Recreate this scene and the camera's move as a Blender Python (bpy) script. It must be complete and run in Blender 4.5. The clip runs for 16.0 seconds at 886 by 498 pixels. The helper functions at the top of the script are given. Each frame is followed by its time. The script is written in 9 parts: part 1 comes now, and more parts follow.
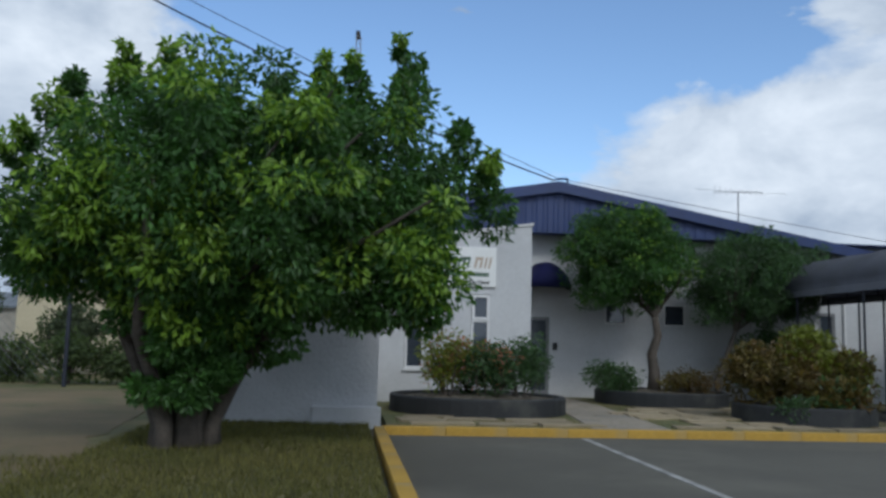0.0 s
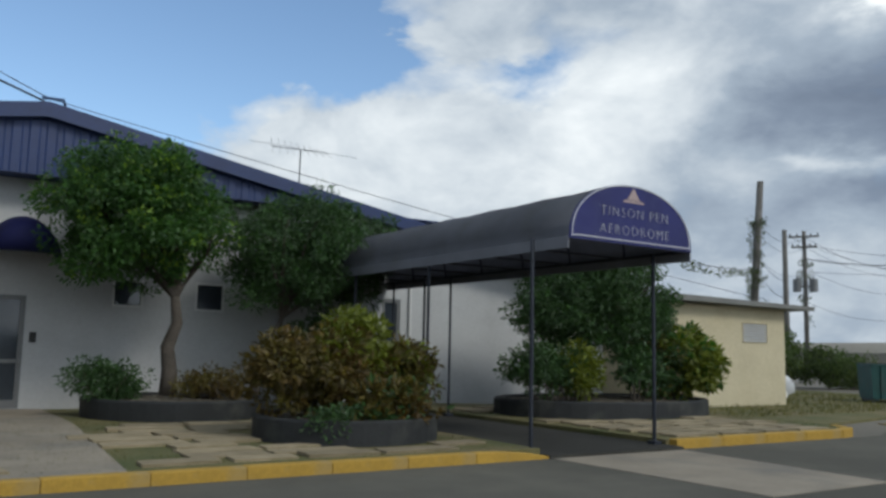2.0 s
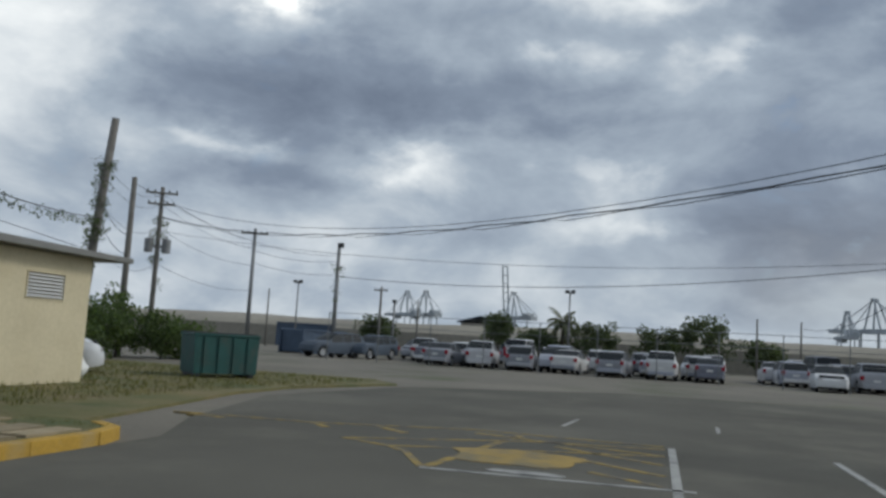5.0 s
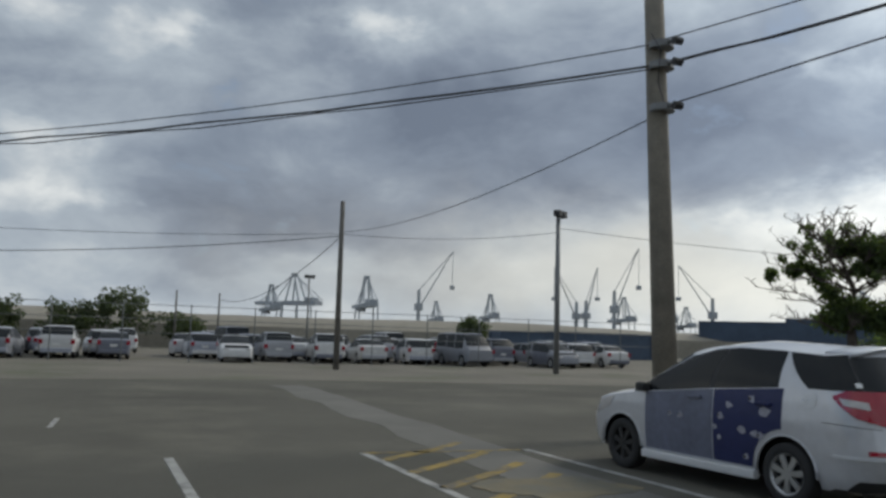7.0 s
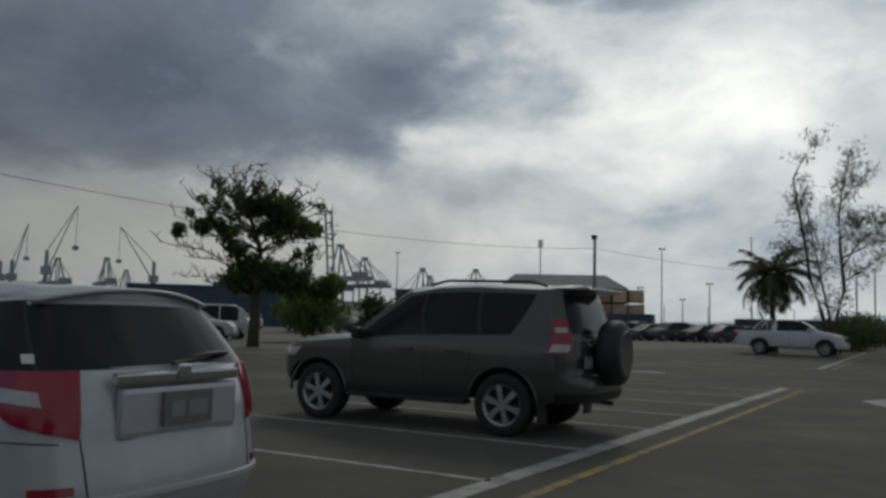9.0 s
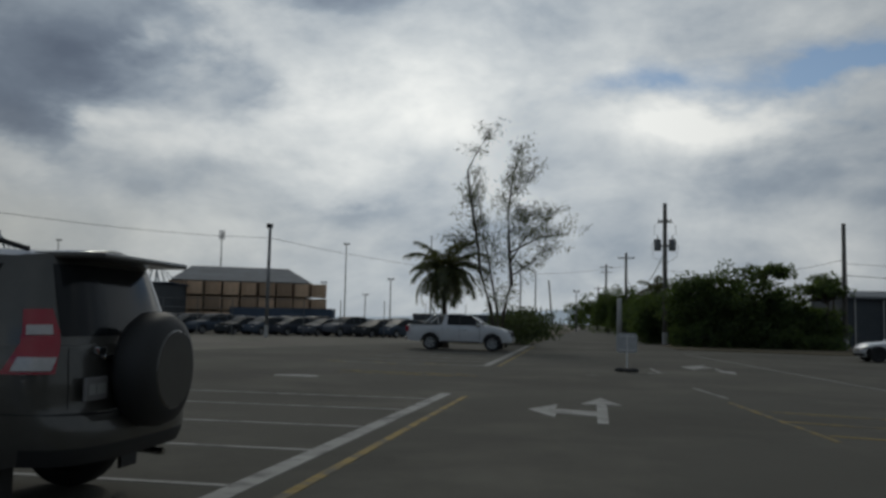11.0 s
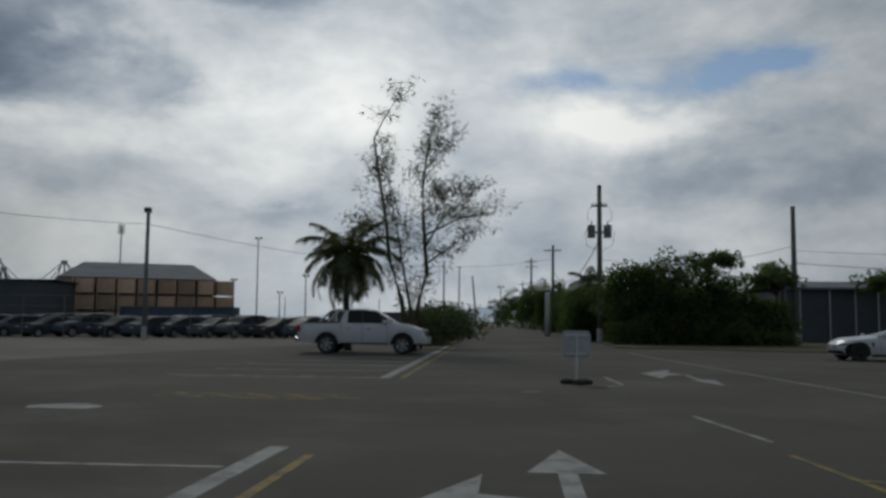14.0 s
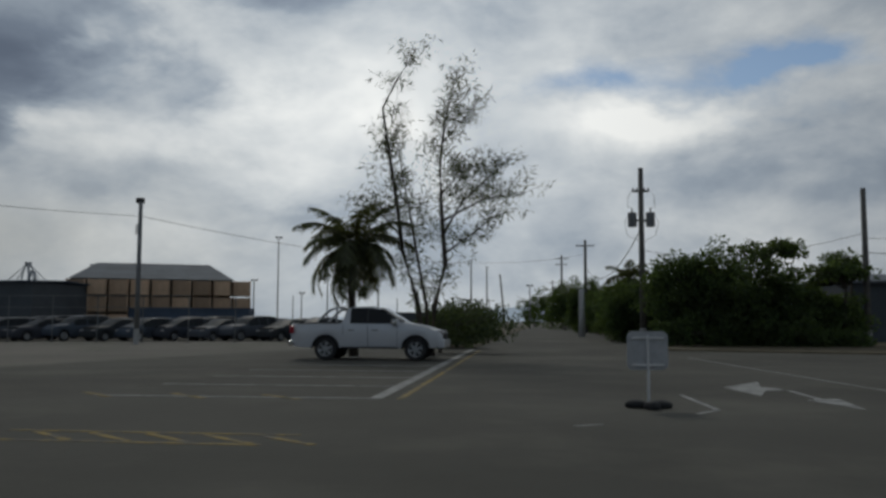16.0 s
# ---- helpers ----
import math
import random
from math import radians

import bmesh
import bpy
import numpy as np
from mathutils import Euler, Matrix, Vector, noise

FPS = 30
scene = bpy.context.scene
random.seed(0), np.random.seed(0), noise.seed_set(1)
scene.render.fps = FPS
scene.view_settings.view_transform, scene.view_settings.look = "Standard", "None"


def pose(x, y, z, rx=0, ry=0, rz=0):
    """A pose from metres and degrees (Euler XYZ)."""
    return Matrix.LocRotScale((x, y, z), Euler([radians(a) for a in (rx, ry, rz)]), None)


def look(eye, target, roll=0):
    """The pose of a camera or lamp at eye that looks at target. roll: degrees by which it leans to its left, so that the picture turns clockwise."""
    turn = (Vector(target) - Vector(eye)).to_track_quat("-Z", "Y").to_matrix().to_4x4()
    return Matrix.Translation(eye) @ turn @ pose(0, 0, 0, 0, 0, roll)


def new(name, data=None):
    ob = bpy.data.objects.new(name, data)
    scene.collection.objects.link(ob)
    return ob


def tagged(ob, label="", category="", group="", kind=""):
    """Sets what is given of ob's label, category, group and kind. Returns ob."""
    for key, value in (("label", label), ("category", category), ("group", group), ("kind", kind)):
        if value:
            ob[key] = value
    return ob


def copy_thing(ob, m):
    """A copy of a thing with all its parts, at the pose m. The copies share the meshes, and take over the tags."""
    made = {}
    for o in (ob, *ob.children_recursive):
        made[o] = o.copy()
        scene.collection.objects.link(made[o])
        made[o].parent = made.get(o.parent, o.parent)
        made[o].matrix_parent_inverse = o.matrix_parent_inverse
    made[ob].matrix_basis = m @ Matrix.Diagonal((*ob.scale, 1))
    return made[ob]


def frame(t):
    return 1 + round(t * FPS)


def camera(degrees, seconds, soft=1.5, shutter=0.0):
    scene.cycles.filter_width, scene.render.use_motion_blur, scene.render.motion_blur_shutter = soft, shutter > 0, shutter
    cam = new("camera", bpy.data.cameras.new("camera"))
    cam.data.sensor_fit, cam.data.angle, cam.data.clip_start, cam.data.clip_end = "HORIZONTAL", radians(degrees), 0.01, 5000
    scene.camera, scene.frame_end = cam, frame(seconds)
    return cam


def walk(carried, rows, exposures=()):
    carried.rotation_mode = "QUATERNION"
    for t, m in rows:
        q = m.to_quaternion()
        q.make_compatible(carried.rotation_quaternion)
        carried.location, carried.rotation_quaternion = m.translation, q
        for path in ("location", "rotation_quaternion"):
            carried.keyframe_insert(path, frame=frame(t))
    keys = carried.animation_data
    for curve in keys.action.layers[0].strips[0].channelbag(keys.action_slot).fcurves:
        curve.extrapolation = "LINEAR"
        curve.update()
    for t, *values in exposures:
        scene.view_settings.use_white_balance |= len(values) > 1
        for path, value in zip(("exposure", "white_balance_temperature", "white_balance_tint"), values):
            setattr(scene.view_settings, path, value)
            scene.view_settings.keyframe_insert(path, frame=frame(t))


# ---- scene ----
cam = camera(55.73, 16.0, soft=3.0)

PATH = [
    (0.0, pose(0.000, -0.000, 1.421, 96.62, -1.53, -6.68)),
    (0.5, pose(0.640, 1.429, 1.404, 97.22, -1.67, -13.61)),
    (1.0, pose(1.413, 2.724, 1.398, 96.23, -1.21, -20.44)),
    (1.5, pose(2.325, 3.853, 1.400, 96.43, -1.55, -27.17)),
    (2.0, pose(3.313, 4.807, 1.400, 96.96, -1.24, -33.80)),
    (2.5, pose(4.401, 5.664, 1.411, 96.59, -1.32, -40.53)),
    (3.0, pose(5.564, 6.432, 1.432, 96.42, -1.51, -47.06)),
    (5.5, pose(10.168, 7.251, 1.440, 96.76, -2.48, -83.50)),
    (6.0, pose(10.953, 6.888, 1.456, 97.10, -1.08, -92.88)),
    (6.5, pose(11.754, 6.355, 1.479, 96.94, -1.58, -103.07)),
    (7.0, pose(12.529, 5.661, 1.485, 96.18, -1.67, -112.25)),
    (7.5, pose(13.238, 4.800, 1.465, 96.13, -1.35, -121.43)),
    (8.0, pose(13.794, 3.857, 1.446, 96.31, -1.51, -130.68)),
    (8.5, pose(14.203, 2.833, 1.437, 95.11, -1.37, -140.18)),
    (9.0, pose(14.561, 1.622, 1.413, 94.76, -1.44, -148.97)),
    (9.5, pose(14.825, 0.460, 1.410, 95.03, -1.44, -156.46)),
    (10.0, pose(14.927, -0.694, 1.411, 95.16, -1.63, -162.44)),
    (12.5, pose(15.215, -6.291, 1.438, 94.84, -0.34, -174.05)),
    (13.0, pose(15.259, -7.646, 1.414, 94.94, -0.45, -174.51)),
    (13.5, pose(15.302, -9.035, 1.389, 94.84, -0.56, -174.87)),
    (14.0, pose(15.350, -10.390, 1.375, 94.88, -0.57, -175.10)),
    (14.5, pose(15.402, -11.755, 1.364, 94.83, -0.48, -175.04)),
    (15.0, pose(15.460, -13.156, 1.351, 94.73, -0.35, -174.71)),
    (15.5, pose(15.522, -14.580, 1.339, 94.82, -0.31, -173.99)),
    (16.0, pose(15.585, -16.004, 1.327, 94.92, -0.18, -173.17)),
]
EXPOSURES = [(0.0, 0.54, 5850, 8), (0.5, 0.70, 6000, 7), (1.0, 0.70, 6100, 6), (1.5, 0.55, 6200, 6), (3.0, 0.58, 6350, 7), (5.5, 0.5, 6450, 7), (7.0, 0.5, 6700, 7), (8.0, 0.3, 6850, 6), (8.5, -0.25, 6750, 6), (9.0, -0.55, 6700, 6), (10.0, -0.78, 6600, 6), (12.5, -0.76, 6500, 7), (16.0, -0.74, 6500, 7)]
walk(cam, PATH, EXPOSURES)

# ---------------------------------------------------------------- world and sun
SUN_AZ, SUN_EL = radians(163), radians(38)
SUN_DIR = Vector((math.sin(SUN_AZ) * math.cos(SUN_EL), math.cos(SUN_AZ) * math.cos(SUN_EL), math.sin(SUN_EL)))


def build_world():
    w = bpy.data.worlds.new("sky")
    scene.world = w
    w.use_nodes = True
    nt = w.node_tree
    nt.nodes.clear()

    def nd(kind, **kw):
        n = nt.nodes.new(kind)
        for k, v in kw.items():
            if k == "op":
                n.operation = v
            elif k == "ins":
                for i, val in v.items():
                    n.inputs[i].default_value = val
        return n

    def link(a, b):
        nt.links.new(a, b)

    def math_node(op, a, b=None, c=None, clamp=False):
        n = nd("ShaderNodeMath", op=op)
        n.use_clamp = clamp
        for i, v in enumerate((a, b, c)):
            if v is None:
                continue
            if isinstance(v, (int, float)):
                n.inputs[i].default_value = v
            else:
                link(v, n.inputs[i])
        return n.outputs[0]

    def dot(vec, d):
        n = nd("ShaderNodeVectorMath", op="DOT_PRODUCT")
        link(vec, n.inputs[0])
        n.inputs[1].default_value = Vector(d).normalized()
        return n.outputs["Value"]

    def ramp(fac, stops):
        n = nd("ShaderNodeValToRGB")
        while len(n.color_ramp.elements) < len(stops):
            n.color_ramp.elements.new(0.5)
        for e, (p, c) in zip(n.color_ramp.elements, stops):
            e.position, e.color = p, (*c, 1) if isinstance(c, tuple) else (c, c, c, 1)
        link(fac, n.inputs[0])
        return n.outputs[0]

    co = nd("ShaderNodeTexCoord").outputs["Generated"]

    def add(*terms):
        total = terms[0]
        for t in terms[1:]:
            total = math_node("ADD", total, t)
        return total

    def times(a, k):
        return math_node("MULTIPLY", a, k)

    def clouds(scale, detail, rough, off, squash=1.9):
        m = nd("ShaderNodeMapping")
        m.inputs["Location"].default_value = off
        m.inputs["Scale"].default_value = (1.0, 1.0, squash)
        link(co, m.inputs[0])
        n = nd("ShaderNodeTexNoise")
        n.inputs["Scale"].default_value = scale
        n.inputs["Detail"].default_value = detail
        n.inputs["Roughness"].default_value = rough
        n.inputs["Distortion"].default_value = 0.2
        link(m.outputs[0], n.inputs["Vector"])
        return n.outputs[0]

    sep = nd("ShaderNodeSeparateXYZ")
    link(co, sep.inputs[0])
    x, y, z = sep.outputs
    ragged = clouds(6.0, 5, 0.6, (2.2, 0.4, 7.1))
    ragged_too = clouds(5.0, 5, 0.6, (-3.2, 4.4, 1.1))
    # bearing east of north in degrees (from -90 to 270) and height, both with ragged edges
    bearing = add(times(math_node("ARCTAN2", times(y, -1.0), x), 180 / math.pi), 90.0)
    height = times(math_node("ARCSINE", z), 180 / math.pi)
    rag_az = add(bearing, times(ragged, 17.0), -8.5)
    rag_el = add(height, times(ragged_too, 7.0), -3.5)

    def bank(az, el, wide, high, k, a=rag_az, e=rag_el):
        """A soft bank of cloud or gap, of the given half width and height in degrees."""
        p = math_node("POWER", times(add(a, -az), 1 / wide), 2.0)
        q = math_node("POWER", times(add(e, -el), 1 / high), 2.0)
        return times(math_node("EXPONENT", times(add(p, q), -1.0)), k)

    fine = clouds(6.5, 9, 0.58, (0.6, 1.9, 0.0), 1.8)
    large = clouds(2.4, 4, 0.5, (5.3, -2.2, 1.0))
    haze = bank(80, 0, 400, 5.0, 1.0, bearing, height)
    # blue gaps in the north and the south, with cloud standing out of them
    cover = add(times(fine, 0.75), times(large, 0.25), 0.33,
                bank(2, 19, 20, 10, -0.95), bank(25, 20.6, 9, 3.6, -0.75), bank(8, 12, 9, 5, -0.35), bank(40, 18.4, 4, 1.8, -0.42), bank(46, 20.5, 3, 1.2, -0.16),
                bank(184.5, 16.4, 7.5, 1.7, -0.50), bank(196, 16.4, 4.0, 1.5, -0.40), bank(190, 20, 4, 1.0, -0.12),
                bank(-18.5, 17, 5.5, 5.5, 0.75), bank(29.5, 14.2, 9, 2.9, 0.70), bank(34, 21.7, 3.0, 1.0, 0.40), bank(36.5, 19.7, 2.4, 0.9, 0.34),
                bank(7.5, 22.2, 2.0, 0.6, 0.55), bank(0.7, 22.3, 1.8, 0.5, 0.35), bank(27, 10, 12, 2.4, 0.6), times(haze, 0.30))
    cover = ramp(cover, [(0.40, 0.0), (0.55, 0.6), (0.74, 1.0)])
    # north-east: sunlit cloud, then the first dark bank with bright breaks under it
    light = add(times(fine, 0.68), times(large, 0.30), 0.0, times(haze, 0.08), bank(152, 9.5, 9, 3.5, 0.14), bank(192, 7, 15, 4.5, 0.12), bank(197, 19, 6, 4, 0.12), bank(108, 7, 8, 5, -0.12), bank(180, 14, 26, 14, 0.11), bank(110, 5, 18, 4.5, -0.13), bank(104, 17, 10, 8, -0.08), bank(118, 17, 7, 5, -0.14),
                bank(29, 14, 13, 6, 0.26), bank(-19, 16, 9, 8, 0.20), bank(45, 15, 9, 6, 0.15), bank(52, 20, 9, 4, 0.05), bank(35, 10.2, 14, 2.2, 0.06),
                bank(63.7, 22.6, 2.2, 1.3, 0.55), bank(64.5, 15.9, 12, 2.5, -0.28), bank(72, 19.6, 6, 2.0, -0.10), bank(56, 17, 4, 2, -0.08),
                bank(58.4, 12.9, 2.6, 0.9, 0.22), bank(72.4, 11.8, 4.2, 0.9, 0.26), bank(61, 10.5, 8, 1.2, -0.17), bank(76, 16.0, 10, 2.0, -0.20))
    # east: broken grey deck
    light = add(light, bank(64, 20.6, 4, 1.6, 0.12), bank(87, 23, 5, 1.1, 0.30), bank(84, 19.7, 2.0, 0.9, 0.14), bank(91.7, 19.4, 2.0, 1.2, 0.22), bank(105.9, 21.0, 2.4, 1.3, 0.26),
                bank(97, 22.8, 5, 2.2, -0.16), bank(84, 16.2, 5, 2.2, -0.12), bank(85.6, 11.6, 3.5, 1.1, 0.16), bank(87, 8.1, 4.0, 0.9, 0.22), bank(97, 8.0, 10, 1.7, -0.24),
                bank(108, 16.8, 6, 2.6, -0.14), bank(95, 12.6, 7, 1.9, -0.16), bank(112.5, 14.6, 9, 2.8, -0.24), bank(118.5, 10.6, 8, 1.8, -0.20),
                bank(108.5, 5.6, 9, 0.9, 0.16), bank(97, 4.0, 8, 0.8, 0.10), bank(66, 6.2, 8, 1.6, 0.12))
    # south-east: the heavy bank, with its lit edges and the bright strip under it
    light = add(light, bank(129, 14.9, 12, 5.0, -0.34), bank(133, 10.8, 7, 1.5, -0.14), bank(137, 16.9, 1.8, 1.5, 0.16), bank(146, 16.6, 5.5, 3.2, -0.34), bank(142.5, 11.7, 4, 1.6, -0.18),
                bank(133, 7.8, 7, 1.0, 0.24), bank(140.5, 9.2, 2.4, 1.0, 0.20), bank(147, 12.5, 3.4, 1.5, 0.28), bank(149.6, 17.8, 1.6, 0.9, 0.22), bank(154.3, 19.7, 2.2, 3.0, 0.16),
                bank(154.7, 13.6, 2.4, 1.3, -0.16), bank(152, 8.6, 6, 1.2, -0.16), bank(160.5, 21.4, 6, 1.3, -0.22))
    # south: the veiled sun's glare, grey streaks and lit heaps
    light = add(light, bank(163.5, 13.6, 9, 5.5, 0.28), bank(163, 7.3, 5, 0.8, -0.16), bank(172, 15, 9, 5, 0.04), bank(187, 13.2, 6, 1.8, 0.26), bank(191, 13.8, 4, 1.5, 0.16),
                bank(181, 19.8, 6, 1.6, -0.03), bank(196, 8.8, 9, 2.0, -0.20), bank(180, 5, 14, 2.4, -0.10), bank(171, 10.9, 5, 1.0, -0.06), bank(198, 13.5, 5, 2.0, 0.10), bank(155, 7, 8, 3, 0.05))
    tone = ramp(light, [(0.10, (0.135, 0.165, 0.225)), (0.30, (0.20, 0.24, 0.31)), (0.50, (0.33, 0.38, 0.45)), (0.72, (0.60, 0.63, 0.665)), (0.95, (0.92, 0.92, 0.915))])
    cream = nd("ShaderNodeMix")
    cream.data_type = "RGBA"
    link(bank(130, 4.5, 26, 4.0, 0.6), cream.inputs[0])
    link(tone, cream.inputs[6])
    cream.inputs[7].default_value = (0.66, 0.64, 0.575, 1)
    tone = cream.outputs[2]
    glow = add(bank(170, 16, 34, 32, 0.88, bearing, height), 0.82)
    sky = nd("ShaderNodeTexSky")
    sky.sky_type, sky.sun_disc = "NISHITA", False
    sky.sun_elevation, sky.sun_rotation = SUN_EL, SUN_AZ
    sky.dust_density, sky.air_density, sky.ozone_density = 0.4, 1.0, 2.0
    b1, b2 = nd("ShaderNodeBackground"), nd("ShaderNodeBackground")
    link(sky.outputs[0], b1.inputs[0])
    b1.inputs[1].default_value = 0.105
    link(tone, b2.inputs[0])
    link(glow, b2.inputs[1])
    mix = nd("ShaderNodeMixShader")
    link(cover, mix.inputs[0])
    link(b1.outputs[0], mix.inputs[1])
    link(b2.outputs[0], mix.inputs[2])
    out = nd("ShaderNodeOutputWorld")
    link(mix.outputs[0], out.inputs[0])


build_world()
sun = new("sun", bpy.data.lights.new("sun", "SUN"))
sun.data.energy, sun.data.angle, sun.data.color = 0.9, radians(14), (1.0, 0.95, 0.86)
sun.matrix_world = look((0, 0, 60), Vector((0, 0, 60)) - SUN_DIR)

# ---------------------------------------------------------------- helpers


def part(name, bm, material, parent=None, label="", smooth=False):
    me = bpy.data.meshes.new(name)
    bm.to_mesh(me)
    bm.free()
    return mesh_part(name, me, material, parent, label, smooth)


def mesh_part(name, me, material, parent=None, label="", smooth=False):
    for m in material if isinstance(material, (list, tuple)) else [material]:
        me.materials.append(m)
    if smooth:
        me.polygons.foreach_set("use_smooth", [True] * len(me.polygons))
    ob = new(name, me)
    if parent is not None:
        ob.parent = parent
    if label:
        ob["label"] = label
    return ob


def root(name, m, label, category, group="", kind=""):
    ob = new(name)
    ob.matrix_basis = m
    ob.empty_display_size = 0.3
    return tagged(ob, label, category, group, kind)


def box(bm, x0, x1, y0, y1, z0, z1, bev=0.0):
    r = bmesh.ops.create_cube(bm, size=1.0, matrix=Matrix.Translation(((x0 + x1) / 2, (y0 + y1) / 2, (z0 + z1) / 2)) @ Matrix.Diagonal((x1 - x0, y1 - y0, z1 - z0, 1)))
    if bev > 0:
        es = list({e for v in r["verts"] for e in v.link_edges})
        bmesh.ops.bevel(bm, geom=es, offset=bev, segments=2, affect="EDGES", profile=0.6)
    return bm


def boxm(*a, **k):
    return box(bmesh.new(), *a, **k)


def rod(bm, p0, p1, r0, r1=None, n=8):
    p0, p1 = Vector(p0), Vector(p1)
    r1 = r0 if r1 is None else r1
    d = p1 - p0
    q = d.to_track_quat("Z", "Y").to_matrix().to_4x4()
    bmesh.ops.create_cone(bm, cap_ends=True, segments=n, radius1=r0, radius2=r1, depth=d.length, matrix=Matrix.Translation((p0 + p1) / 2) @ q)
    return bm


def rodm(*a, **k):
    return rod(bmesh.new(), *a, **k)


def tube(bm, pts, radii, n=7):
    """A bent tapered tube through pts."""
    pts = [Vector(p) for p in pts]
    rings = []
    for i, p in enumerate(pts):
        d = (pts[min(i + 1, len(pts) - 1)] - pts[max(i - 1, 0)]).normalized()
        a = d.orthogonal().normalized() if abs(d.z) < 0.99 else Vector((1, 0, 0))
        a = (a - d * a.dot(d)).normalized()
        b = d.cross(a)
        r = radii[i] if isinstance(radii, (list, tuple)) else radii
        rings.append([bm.verts.new(p + (a * math.cos(t) + b * math.sin(t)) * r) for t in (2 * math.pi * k / n for k in range(n))])
    for r0, r1 in zip(rings, rings[1:]):
        # line the rings up to avoid twisting
        s = min(range(n), key=lambda k: (r1[k].co - r0[0].co).length)
        r1[:] = r1[s:] + r1[:s]
        for k in range(n):
            bm.faces.new((r0[k], r0[(k + 1) % n], r1[(k + 1) % n], r1[k]))
    bm.faces.new(rings[0][::-1])
    bm.faces.new(rings[-1])
    return bm


def prism(bm, pts, axis, a0, a1):
    """Extrude a flat outline. axis 'y': pts are (x, z) from y=a0 to a1; 'z': (x, y); 'x': (y, z)."""
    def place(p, a):
        return {"y": (p[0], a, p[1]), "z": (p[0], p[1], a), "x": (a, p[0], p[1])}[axis]
    lo = [bm.verts.new(place(p, a0)) for p in pts]
    hi = [bm.verts.new(place(p, a1)) for p in pts]
    bm.faces.new(lo)
    bm.faces.new(hi)
    for i in range(len(pts)):
        j = (i + 1) % len(pts)
        bm.faces.new((lo[i], lo[j], hi[j], hi[i]))
    bmesh.ops.recalc_face_normals(bm, faces=bm.faces)
    return bm


def raw_mesh(name, verts, faces):
    me = bpy.data.meshes.new(name)
    me.from_pydata(verts, [], faces)
    me.update()
    return me


# ---------------------------------------------------------------- materials
MATS = {}


